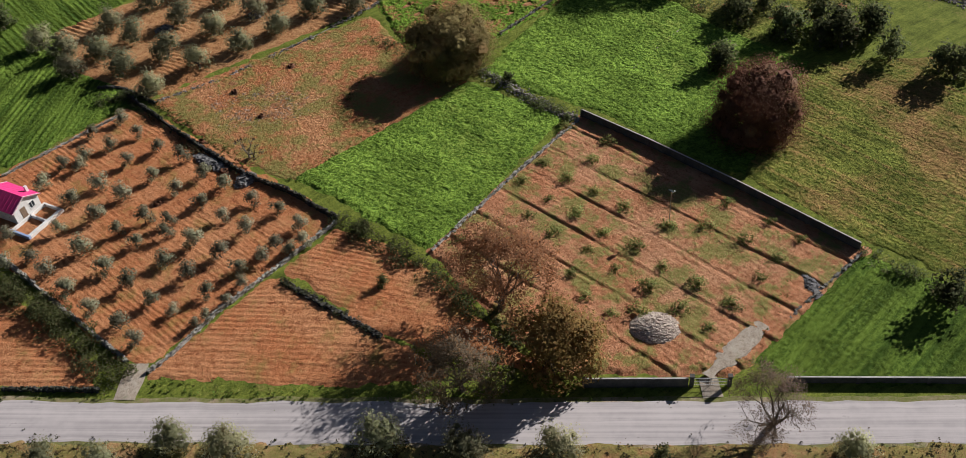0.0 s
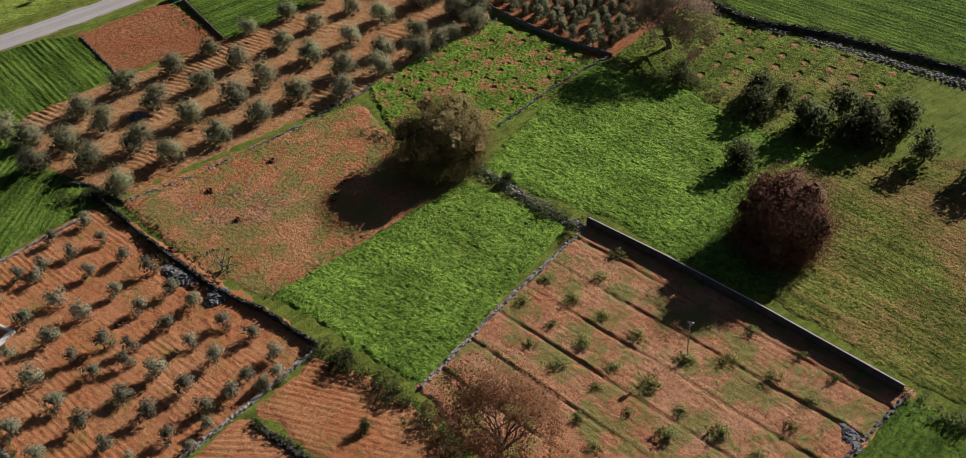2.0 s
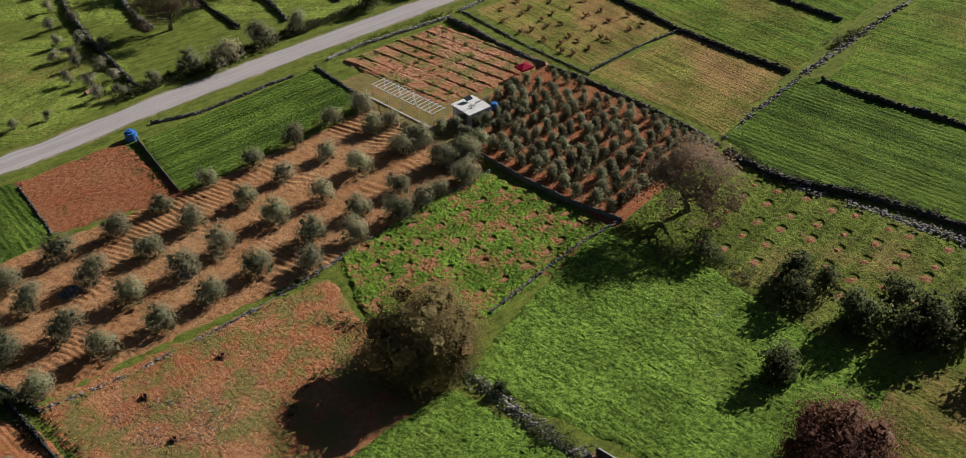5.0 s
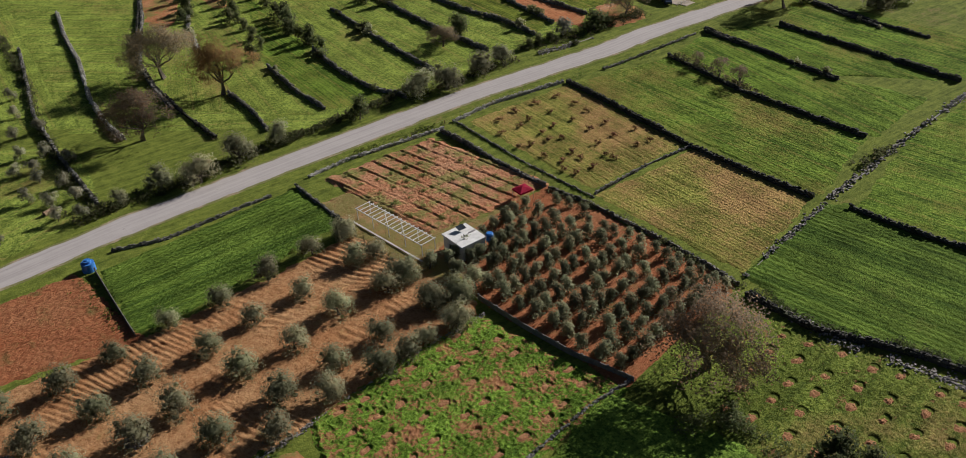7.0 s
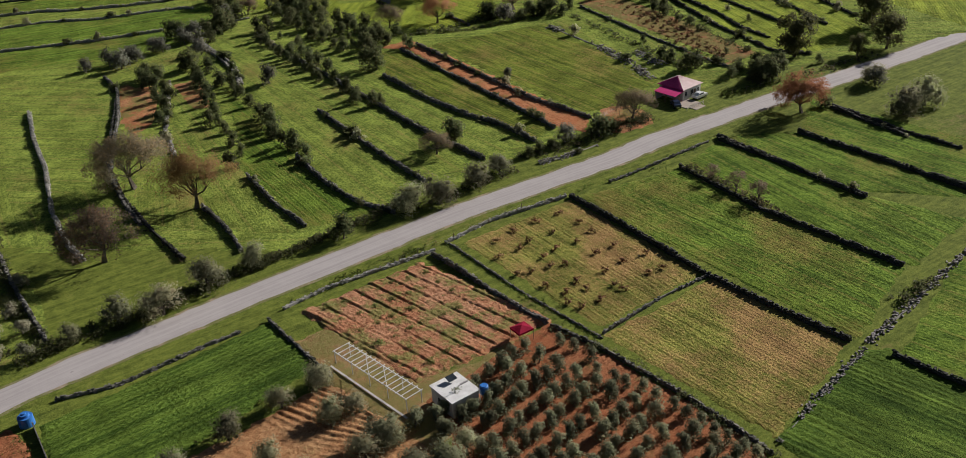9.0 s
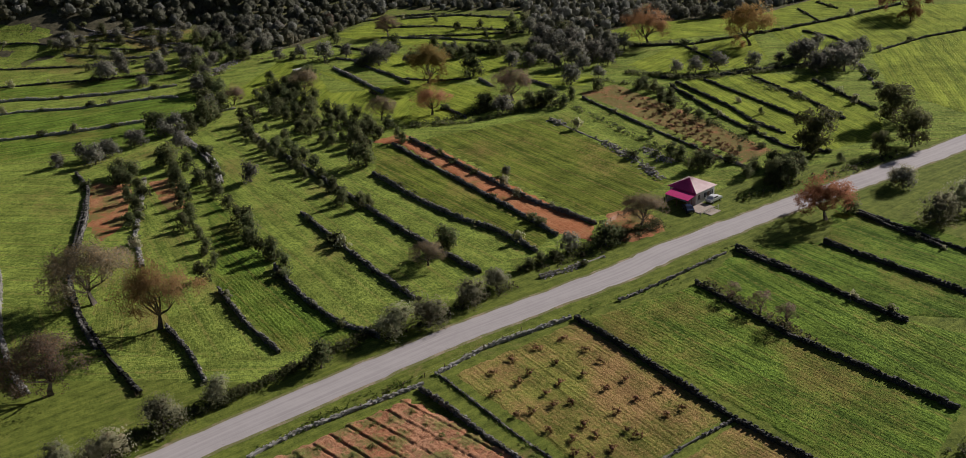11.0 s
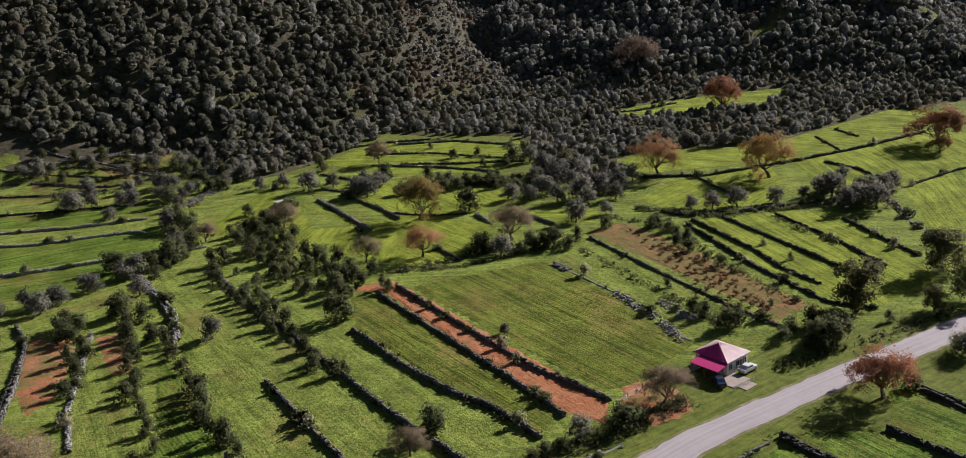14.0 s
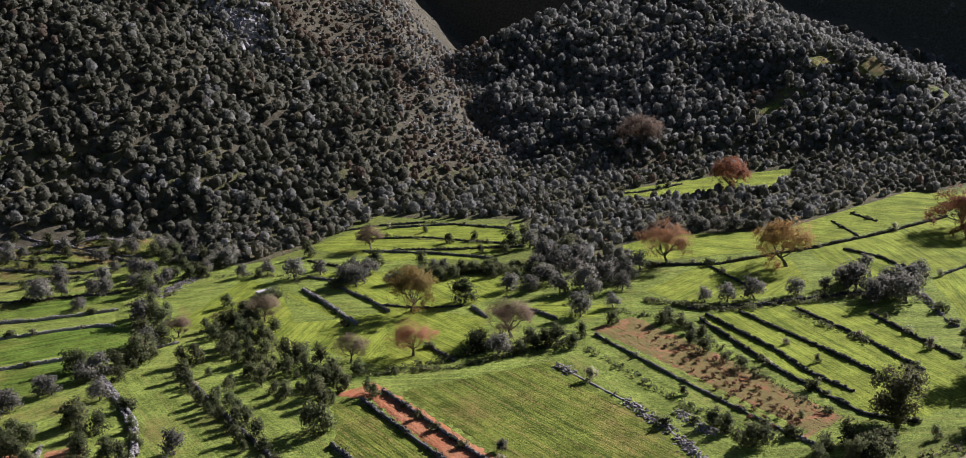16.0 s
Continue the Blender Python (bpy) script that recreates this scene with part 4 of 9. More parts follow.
def make_plant(kind, variant):
    rng = np.random.default_rng(sum(map(ord, kind)) * 7 + variant)
    label, category = PLANT_LABEL[kind]
    plant = tagged(new(category.replace(" ", "_") if category != "tree" else "oak_tree"), label, category)
    runs, tips = [], []
    if kind in THIN or kind == "sapling":
        big = kind in THIN
        h = 12.0 if big else 1.6
        limbs(rng, (0, 0, -0.1), (0.04, 0.03, 1), h * 0.19, h * 0.045, 0, 0, 0, 0, runs, tips)
        top, r = runs[0][-1]
        tips.clear()
        boughs = 7 if big else 4
        for i in range(boughs):
            a = 6.283 * (i + rng.uniform(-0.2, 0.2)) / boughs
            limbs(rng, top, (math.cos(a) * (0.95 if i % 2 else 0.4), math.sin(a) * (0.95 if i % 2 else 0.4), 0.62 if i % 2 else 0.95), h * 0.235, r * 0.85, 4 if big else 1, 3, 0.8, 0.35, runs, tips)
        v, f = tubes(runs, 3)
        solid("trunk", v, f, BARK, plant)
        tips = np.array(tips)
        if big:
            fill = 0 if kind == "oak_twigs" else 150
            way = rng.normal(size=(fill, 3))
            way[:, 2] = np.abs(way[:, 2]) * 1.1 - 0.25
            way /= np.linalg.norm(way, axis=1)[:, None]
            dome = way * rng.uniform(0.45, 1.0, (fill, 1)) ** 0.5 * np.array((6.6, 6.6, 5.6)) * (0.8 + 0.3 * rough(way[:, 0] * 2 + 5, way[:, 1] * 2 + 5, variant))[:, None]
            tips = np.concatenate([tips, dome + np.array((0, 0, 4.9 if kind == "oak_bare" else 5.6))])
            v, f = leaf_cloud(rng, THIN[kind][0], tips, np.full(len(tips), THIN[kind][2]), THIN[kind][1], 0.9, 0.05)
            foliage("crown", v, f, LEAF[kind], plant, (0, 0, 4.5), 0.35)
            plant["height"] = float(tips[:, 2].max())
        else:
            v, f = leaf_cloud(rng, 50, tips, np.full(len(tips), 0.1), 0.09)
            solid("crown", v, f, LEAF[kind], plant)
            plant["height"] = float(tips[:, 2].max())
        return plant
    h, tr, cr, ch, cz, clumps, count, size = HABIT[kind]
    d = rng.normal(size=(clumps, 3))
    d /= np.linalg.norm(d, axis=1)[:, None]
    compact = kind in ("olive", "wild_olive", "young_olive", "grove_olive", "shrub", "juniper", "bush", "grey_bush")
    lump = d * (rng.uniform(0.4, 0.66, (clumps, 1)) if compact else rng.uniform(0.45, 0.8, (clumps, 1))) * np.array((cr, cr, ch)) + np.array((0, 0, cz))
    lump[:, 2] = np.maximum(lump[:, 2], cz - 0.72 * ch)
    skirt = slice(0, clumps // 4)
    ring = rng.uniform(0, 6.283, clumps)[skirt]
    lump[skirt] = np.stack([np.cos(ring) * cr * 0.62, np.sin(ring) * cr * 0.62, np.full(len(ring), cz - 0.62 * ch)], 1)
    rad = rng.uniform(0.26, 0.42, clumps) * cr * (1.15 if clumps < 16 else 0.95) * (1.25 if compact else 1.0)
    if kind == "juniper":
        lump[:, :2] *= (1.2 - 0.4 * lump[:, 2:3] / h)
        rad *= 1.15
    limbs(rng, (0, 0, -0.1), (rng.uniform(-0.1, 0.1), rng.uniform(-0.1, 0.1), 1), max(cz - 0.5 * ch, 0.15 * h), tr, 0, 0, 0, 0, runs, tips)
    top, r = runs[0][-1]
    for c in lump[: 9 if clumps > 12 else 4]:
        mid = (np.array(top) + c) / 2 + rng.normal(0, 0.06 * cr, 3)
        runs.append([(np.array(top), r * 0.8), (mid, r * 0.5), (c, r * 0.22)])
    v, f = tubes(runs, 5)
    solid("trunk", v, f, BARK, plant)
    v, f = leaf_cloud(rng, count, lump, rad, size, 0.9 if compact else 0.85, 0.78 if compact else 0.6, 0.35)
    hv, hf = lumps_of(rng, lump, rad * (0.22 if kind == "vine" else 0.3 if clumps < 40 else 0.42), 0.85, 4, 7)
    v, f = np.concatenate([v, hv]), np.concatenate([f, hf + len(v)])
    mv, mf = lumps_of(rng, [np.array((0, 0, cz))], [cr * (0.42 if clumps > 40 else 0.24 if kind == "vine" else 0.36)], 0.85 * ch / cr, 6, 12)
    v, f = np.concatenate([v, mv]), np.concatenate([f, mf + len(v)])
    v[:, 2] = np.maximum(v[:, 2], 0.04)
    foliage("crown", v, f, LEAF[kind], plant, (0, 0, cz - 0.4 * ch), 0.5 if clumps > 40 else 0.5 if kind in ("wild_olive", "shrub", "juniper") else 0.35)
    plant["height"] = h
    return plant


def plants(kind, group, places):
    """Sets plants of a kind at places (x, y, height)."""
    for x, y, size in places:
        variant = int(PLANT_RNG.integers(0, 3 if kind not in ("oak_red", "oak_gold", "oak_green", "oak_autumn", "oak_yellow", "oak_orange") else 2))
        turn, lean = PLANT_RNG.uniform(0, 360), PLANT_RNG.normal(0, 3)
        first = (kind, variant) not in MADE
        if first:
            MADE[kind, variant] = make_plant(kind, variant)
        proto = MADE[kind, variant]
        k = size / proto["height"] * (1.08 if kind == "olive" else 1.0)
        wide = k * PLANT_RNG.uniform(0.92, 1.12) * (1.12 if kind == "oak_bare" else 1.0 if kind == "oak_twigs" else 1.04 if kind in THIN else 0.85 if kind == "juniper" else 1.0)
        m = pose(x, y, land_at(x, y), lean, 0, turn) @ Matrix.Diagonal((wide, wide, k, 1))
        if first:
            proto.matrix_basis = m
            ob = proto
        else:
            keep = proto.matrix_basis.copy()
            proto.matrix_basis = Matrix.Identity(4)
            ob = copy_thing(proto, m)
            proto.matrix_basis = keep
        if group:
            ob["group"] = group


def plant_row(kind, group, size, spacing, points):
    q = arc(points, spacing)
    plants(kind, group, [(float(x + PLANT_RNG.normal(0, 1.2)), float(y + PLANT_RNG.normal(0, 1.2)), float(size * PLANT_RNG.uniform(0.4, 1.15))) for x, y in q if PLANT_RNG.uniform() < 0.85])


# along the upper road one thicket takes the place of bank shade
HEDGE_LABEL = {"straw": "patch of grey brown dry weed stalks", "green": "strip of lush green weeds and long grass", "bramble": "tangle of brambles and dry scrub", "thicket": "dense dark green hedge thicket"}


def hedge(kind, wide, high, dense, points):
    """A strip of growth, as one tangle of leaf sprays."""
    rng = PLANT_RNG
    q = arc(points, 1.0)
    nrm = normals(q)
    length = len(q)
    n = int(length * dense * (0.9 + 0.55 * wide))
    k = rng.integers(0, length, n)
    off = rng.normal(0, wide * 0.3, n)
    at = q[k] + nrm[k] * off[:, None] + rng.uniform(-0.5, 0.5, (n, 2))
    hump = 1.25 * high * rng.uniform(0.35, 1.0, n) * np.exp(-(off / (wide * 0.7)) ** 2) * (0.5 + 0.9 * vnoise(at[:, 0] / 3, at[:, 1] / 3, 2.0))
    rad = np.maximum(hump * 0.55, 0.16)
    c = np.c_[at, hump * 0.45 + land(at[:, 0], at[:, 1])]
    far = math.hypot(q[:, 0].mean() - 60, q[:, 1].mean() - 90)
    size = 0.24 if far < 120 else 0.34 if far < 200 else 0.5
    v, f = leaf_cloud(rng, min(int((rad ** 2).sum() * 4.2 / size ** 2) + n, 40000), c, rad, size, 0.8, 0.6)
    mid = np.array((*q.mean(0), 0.0))
    low = v - mid - np.array((0, 0, 1.0)) + rng.normal(0, 0.35, v.shape)
    ob = foliage("hedge" if kind == "thicket" else "brambles" if kind == "bramble" else "weeds", v - mid, f, LEAF[kind], None, low, 0.3)
    ob.location = mid
    tagged(ob, HEDGE_LABEL[kind], "hedge" if kind == "thicket" else "undergrowth", "", "stuff")




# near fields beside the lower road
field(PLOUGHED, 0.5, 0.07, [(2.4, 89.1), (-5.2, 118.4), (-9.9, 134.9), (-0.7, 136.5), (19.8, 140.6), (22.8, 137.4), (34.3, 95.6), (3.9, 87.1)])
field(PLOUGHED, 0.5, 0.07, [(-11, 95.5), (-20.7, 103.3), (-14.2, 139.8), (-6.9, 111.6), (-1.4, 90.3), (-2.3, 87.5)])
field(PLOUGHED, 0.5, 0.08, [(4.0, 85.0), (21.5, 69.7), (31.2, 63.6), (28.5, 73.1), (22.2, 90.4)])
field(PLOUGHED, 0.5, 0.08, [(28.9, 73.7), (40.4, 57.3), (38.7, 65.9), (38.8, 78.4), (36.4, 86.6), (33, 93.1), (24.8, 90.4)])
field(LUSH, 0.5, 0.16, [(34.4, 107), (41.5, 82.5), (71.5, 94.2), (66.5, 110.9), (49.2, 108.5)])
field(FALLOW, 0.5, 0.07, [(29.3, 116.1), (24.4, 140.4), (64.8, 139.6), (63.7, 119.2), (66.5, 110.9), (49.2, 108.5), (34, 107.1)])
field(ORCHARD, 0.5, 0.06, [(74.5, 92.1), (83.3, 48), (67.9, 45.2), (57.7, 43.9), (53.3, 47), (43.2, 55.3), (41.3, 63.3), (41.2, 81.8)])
field(MEADOW, 0.42, 0.12, [(60.3, 43.6), (68, 45.1), (81.7, 47.2), (86.6, 35.9), (91.6, 21.7), (86.8, 18.9), (75.5, 28), (61.5, 39.3)])
field(STUBBLE, 0.45, 0.08, [(83.2, 67.5), (85.3, 49.6), (87.3, 41.5), (93.1, 22.4), (131.5, 42.6), (125.6, 68.4), (109.8, 79.8), (94.9, 72.9)])
field(LUSH, 0.5, 0.13, [(78.2, 90.2), (79.5, 78.6), (83.2, 67.5), (93.9, 72), (109.8, 80.4), (106.9, 98.6), (107.6, 107.6), (101.4, 123.7), (81.7, 116.8), (70.2, 111.4), (73.7, 101.4)])
field(PATCHY, 0.5, 0.1, [(68.8, 143), (96.9, 148.1), (103.3, 122.9), (78.2, 119.6), (64.6, 125.9)])
field(TILLED, 0.5, 0.08, [(25, 141.7), (17.1, 158.3), (18.4, 173.4), (33.7, 175), (58.4, 173.9), (93.5, 178.5), (98.8, 150.6), (97.1, 148.2), (65.8, 143)])
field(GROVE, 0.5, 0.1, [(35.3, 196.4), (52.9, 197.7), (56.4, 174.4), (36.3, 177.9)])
field(MEADOW, 0.5, 0.12, [(36.3, 177.2), (34.2, 196.5), (29.6, 199.4), (12.8, 200.6), (7.3, 163), (24.1, 174.6)])
field(MEADOW, 0.42, 0.14, [(21.3, 142.4), (24.4, 145.9), (18, 168.2), (12.7, 171.5), (-6.7, 184.6), (-13.3, 138.7), (4.8, 138.8)])
field(MEADOW, 0.42, 0.1, [(56.7, 176.6), (66.6, 177.2), (94.1, 184.5), (92.4, 199.4), (57.3, 195.9)])
field(ORCHARD, 0.42, 0.08, [(121.9, 199.6), (128.1, 171.5), (104.2, 171.3), (99.4, 198.8)])
field(HAY, 0.5, 0.06, [(157, 201.5), (156.1, 166.8), (133.5, 165.4), (132.2, 201)])
field(HAY, 0.55, 0.06, [(156.8, 163.5), (157.7, 139), (134.6, 131.8), (132.7, 162.5)])
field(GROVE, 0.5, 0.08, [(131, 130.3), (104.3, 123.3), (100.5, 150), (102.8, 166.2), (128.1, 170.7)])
field(PASTURE, 0.5, 0.1, [(129.7, 127.9), (102.2, 123.2), (89.3, 119.6), (115.8, 81.2), (137.2, 86.9), (135.7, 96.3)])
field(DRY, 0.6, 0.08, [(-21.9, 92.8), (8.7, 68.5), (35, 48.1), (76.7, 16.1), (70.6, 9.4), (-24, 81.1)])

# green fields right of the upper road
field(STRIPE, 0.7, 0.1, [(159.4, 201.3), (159.9, 166.6), (160.7, 139), (182.1, 146.8), (181.4, 155.9), (182.6, 197.7)])
field(STRIPE, 0.7, 0.1, [(186.5, 198.8), (183.9, 176.5), (184.3, 156.8), (184.8, 146.1), (204.5, 149.6), (199.2, 167.3), (199.2, 201.9)])
field(STRIPE, 0.7, 0.1, [(202.2, 202.8), (201.2, 168.9), (213.6, 153.1), (214.9, 171.7), (213.9, 194.7)])
field(STRIPE, 0.8, 0.1, [(216.6, 194.3), (218.3, 150.7), (223.5, 135.9), (240.2, 145.4), (234.6, 186.7), (232, 204.6)])
field(STRIPE, 0.8, 0.1, [(162.8, 132.1), (165.9, 115.8), (171.6, 89.5), (226.6, 115.1), (207.7, 142.8), (188.5, 141.1)])
field(MEADOW, 0.6, 0.12, [(168.9, 88.2), (164, 114.6), (160.9, 133.6), (158.4, 135.9), (134.7, 130.7), (131.9, 118.6), (139.8, 99), (148, 78.5)])

# strip fields beyond the upper road
field(SPRING, 0.8, 0.1, [(100.6, 294.3), (87.2, 251.4), (100.3, 234), (100.5, 249.7), (103.5, 274.9)])
field(SPRING, 0.8, 0.1, [(104.2, 277.5), (101.2, 246.7), (102.6, 232.2), (111.6, 224.8), (112.2, 258.4), (115.1, 274.6), (120.3, 328.8)])
field(STRIPE, 0.8, 0.1, [(113.9, 259.9), (113.3, 226.5), (128, 219.8), (124.4, 239.8), (125, 259.6), (127.9, 293.6), (130.6, 314.2)])
field(SPRING, 0.8, 0.1, [(126.8, 261.2), (125.5, 230), (129.3, 222.2), (140, 227.9), (142.4, 280.7), (138.1, 323), (132.5, 302.8)])
field(SPRING, 0.9, 0.1, [(143.4, 283.1), (141.4, 229.4), (154.6, 228), (154.4, 278.4), (154.7, 304.9), (155.9, 353.6), (144.4, 361.2), (138.4, 328.4)])
field(SPRING, 0.8, 0.1, [(156.2, 279), (157.3, 230.1), (169.7, 229.8), (167.2, 253.6), (167.1, 290.7), (169.4, 330), (155.5, 306.8)])
field(STRIPE_DRY, 0.7, 0.08, [(168.1, 292.5), (168.4, 255.4), (170.7, 230.2), (178.3, 235.1), (181.5, 304.3), (176, 310.7)])
field(PLOUGHED, 0.6, 0.08, [(183.7, 308.3), (178.7, 234.7), (181.2, 226.5), (186.3, 231.6), (188.4, 308.4), (187.8, 315.6), (178.2, 314.9)])
field(STRIPE_DRY, 0.9, 0.08, [(190.2, 306.7), (189.1, 234.9), (194.7, 233.8), (215.4, 238.8), (218.3, 253.5), (226.7, 298.8)])
field(SPRING, 0.9, 0.08, [(228.8, 298.9), (219.2, 242.5), (230.7, 236.8), (239, 236.8), (247.7, 305.5)])
field(VINEYARD, 0.8, 0.08, [(247.8, 309.7), (236.4, 235.5), (248.7, 236.9), (256.5, 272.9), (261.6, 309)])
field(LUSH_STRIPE, 1, 0.1, [(273.5, 296.7), (260.5, 260.4), (254.1, 235.1), (261.1, 226.8), (278.9, 224.3), (295, 241.9), (310, 272.6), (296.6, 293.6)])
field(LUSH_STRIPE, 1.2, 0.1, [(342.2, 274.1), (312.4, 246.1), (304.5, 205.6), (437, 273.5), (376.1, 278.7)])
field(SPRING, 1, 0.1, [(97.9, 360.5), (106.5, 351.4), (106.1, 331.7), (97.8, 304.2), (84.4, 276.4), (68.5, 273.9), (76.4, 369.2)])
field(SPRING, 1, 0.1, [(85.1, 333.4), (83.1, 303.4), (74.7, 255.6), (88.9, 268), (106.9, 337.4), (80.6, 349.8), (52.4, 364.5), (44.6, 275.3), (68.8, 254.4)])
field(SPRING, 1, 0.1, [(126.4, 358.8), (140.3, 363.2), (141.1, 332.3), (123.4, 327.5), (111.8, 333.5), (107.7, 355.2)])
field(SPRING, 1, 0.1, [(89.3, 501), (118.6, 489.2), (141.4, 473.5), (170.1, 455.2), (165.5, 444), (138.6, 458.4), (115.7, 471.1), (87.2, 476.9)])
field(STRIPE, 1, 0.1, [(86.9, 473.2), (114.2, 461.7), (136.6, 449.3), (162.8, 435.1), (160, 422.6), (137.3, 430.6), (111.9, 447.6), (85.4, 456.3)])
field(SPRING, 1, 0.1, [(84.9, 450.4), (110.8, 441), (135.7, 424.3), (156.8, 417.6), (154, 408.5), (149.4, 411.3), (124.3, 419.9), (109, 429.8), (83.6, 436.1)])
field(STRIPE, 1, 0.1, [(83, 428.7), (108.2, 424.5), (123, 414), (147.9, 406.1), (159.7, 402.6), (150, 378.7), (136.9, 387.6), (115.4, 393.1), (104, 398.3), (81.1, 406.7)])
field(STRIPE, 1, 0.1, [(80.5, 400.4), (103.2, 393.2), (114.4, 388.1), (135.5, 382.6), (141.1, 373.3), (130, 364.6), (114.2, 366.4), (100, 373.5), (78.6, 378.5)])
field(FALLOW, 0.9, 0.1, [(108.6, 337), (117.8, 339.2), (114.7, 323.8), (107.1, 303.9), (100.7, 297.9), (101.3, 309.1)])
field(FALLOW, 0.9, 0.1, [(121.8, 332.7), (128.7, 331.8), (121.8, 303.5), (116.7, 308)])
field(LUSH_STRIPE, 1.2, 0.1, [(164.1, 389.1), (199.2, 424.4), (202.2, 405.2), (192.3, 369.4), (213.8, 356.3), (195.4, 323.6), (185.1, 353.5), (175.1, 378.3)])
field(LUSH_STRIPE, 1.2, 0.1, [(202.2, 405.2), (202.9, 351.1), (193.1, 319.6), (218, 314.9), (233.3, 336.9), (222.2, 356.4), (207.1, 362.9)])
field(LUSH_STRIPE, 1.2, 0.1, [(219.7, 414.2), (215.3, 359), (234.5, 348.4), (259.5, 351.1), (271.2, 359.9), (241.3, 380.4), (236.5, 396.6)])
field(LUSH_STRIPE, 1.4, 0.1, [(260.6, 459.7), (306.1, 420.8), (290.2, 395.5), (266.3, 388.5), (243.6, 409.3), (232.2, 445.6)])
field(LUSH_STRIPE, 1.2, 0.1, [(281, 324), (309.1, 330.8), (341.5, 325.5), (317.2, 296.1), (304.7, 294.9), (279.6, 307.2)])
field(LUSH_STRIPE, 1.4, 0.1, [(299.5, 365.1), (306.5, 345.1), (350.1, 322.3), (418.2, 317.8), (456.8, 326), (444.5, 347.8), (362.6, 343), (326.6, 369.1)])
field(LUSH_STRIPE, 1.4, 0.1, [(346.8, 319.6), (333.3, 299.6), (332.8, 279.9), (375.1, 276.6), (421.9, 275.1), (429.5, 296.2), (413.6, 314.9)])
field(LUSH_STRIPE, 1.6, 0.1, [(354.5, 432.6), (379.1, 412.8), (420.2, 394.2), (456.5, 410.2), (422.5, 428.6), (387.2, 436.6)])
field(LUSH_STRIPE, 1.2, 0.1, [(242.6, 331.7), (254.5, 315.8), (264.8, 322.3), (254, 337.7)])
field(SPRING, 0.9, 0.12, [(59.5, 245), (61.7, 245.8), (63, 217.8), (56.1, 215.2), (42.3, 213.3), (36.4, 244.4)])
field(SPRING, 0.8, 0.12, [(43.6, 261.3), (65.2, 245.4), (62.8, 218), (43.4, 210.5), (32.6, 212.5), (6.8, 214.4), (7.4, 274.1)])
field(SPRING, 1, 0.1, [(144.7, 362.3), (156.7, 358.1), (164.3, 368.5), (175.4, 386.6), (188.4, 400.3), (201.4, 409.2), (188.6, 422.9), (180.7, 423), (167.7, 396.3), (156.3, 372.5)])
field(DRY, 0.7, 0.08, [(94.4, 191.7), (100.6, 191.4), (103.6, 183.9), (105.2, 171.1), (113, 169), (119.9, 170.2), (121.1, 166.8), (111.6, 163.6), (103.5, 158.3), (95.6, 157.5), (93.7, 170.2)])
field(FALLOW, 0.7, 0.08, [(193.6, 234.4), (198.3, 231.9), (199.1, 224.8), (195.2, 219.6), (187.1, 220.2), (185, 224.9)])
field(PASTURE, 1.2, 0.2, [(136, 480), (158, 465), (178, 463), (187, 470), (189, 491), (150, 501), (138, 503)])
field(PASTURE, 1.2, 0.2, [(486, 452), (508, 452), (510, 459), (488, 460)])
field(PASTURE, 1.2, 0.2, [(538, 461), (556, 459), (559, 468), (540, 471)])
field(PASTURE, 1.2, 0.2, [(553, 438), (567, 438), (569, 448), (555, 448)])
field(PASTURE, 1.2, 0.2, [(564, 402), (580, 404), (582, 413), (564, 413)])
field(SPRING, 2.1, 0.1, [(94.2, 556.2), (171.6, 460.1), (214.2, 437.8), (247.4, 420.7), (261.2, 356.4), (282.3, 333.6), (363.1, 337.8), (478.8, 329.2), (502.4, 297), (313.5, 204.3), (272.9, 217.2), (240, 225.7), (211.2, 229.2), (171.1, 226), (150.7, 224.2), (126.2, 222.5), (108.5, 219.4), (67.6, 252.7), (56.9, 311.7)], 14)

# dry stone walls round the near fields
stone_wall("pale", 0.45, 0.4, [(-0.6, 136), (9.2, 137.9), (19.7, 139.7)])
stone_wall("pale", 0.7, 0.5, [(-5.2, 117.7), (-1.3, 102.4), (2.4, 88.6)])
stone_wall("pale", 0.5, 0.45, [(34, 94.7), (22.9, 91.7), (14.1, 89.4), (6.4, 86), (3.8, 85.5)])
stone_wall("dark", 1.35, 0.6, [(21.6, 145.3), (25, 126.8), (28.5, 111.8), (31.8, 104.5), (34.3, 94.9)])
stone_wall("pale", 0.5, 0.55, [(73.5, 91.6), (60.6, 88), (48.4, 84.1), (41.1, 81.6)])
stone_wall("rubble", 0.5, 1.8, [(70.1, 112.6), (71.3, 102.4), (72, 94.9), (73.7, 91.9)])
stone_wall("grey", 0.4, 0.5, [(82.5, 47.5), (74.9, 46.6), (67.4, 45.6)])
stone_wall("dark", 0.8, 0.6, [(-11.1, 94), (-1.7, 86.4)])
stone_wall("dark", 0.6, 1.2, [(23.2, 88.9), (25.9, 80.6), (28.4, 72.9)])
stone_wall("rubble", 0.35, 0.8, [(98.6, 147.6), (85.4, 146.1), (65.5, 142.3), (50.4, 139.8), (36.4, 138.7), (25, 139.6)])
stone_wall("dark", 0.8, 0.7, [(18.7, 149.9), (22.1, 147.1), (24.8, 139)])
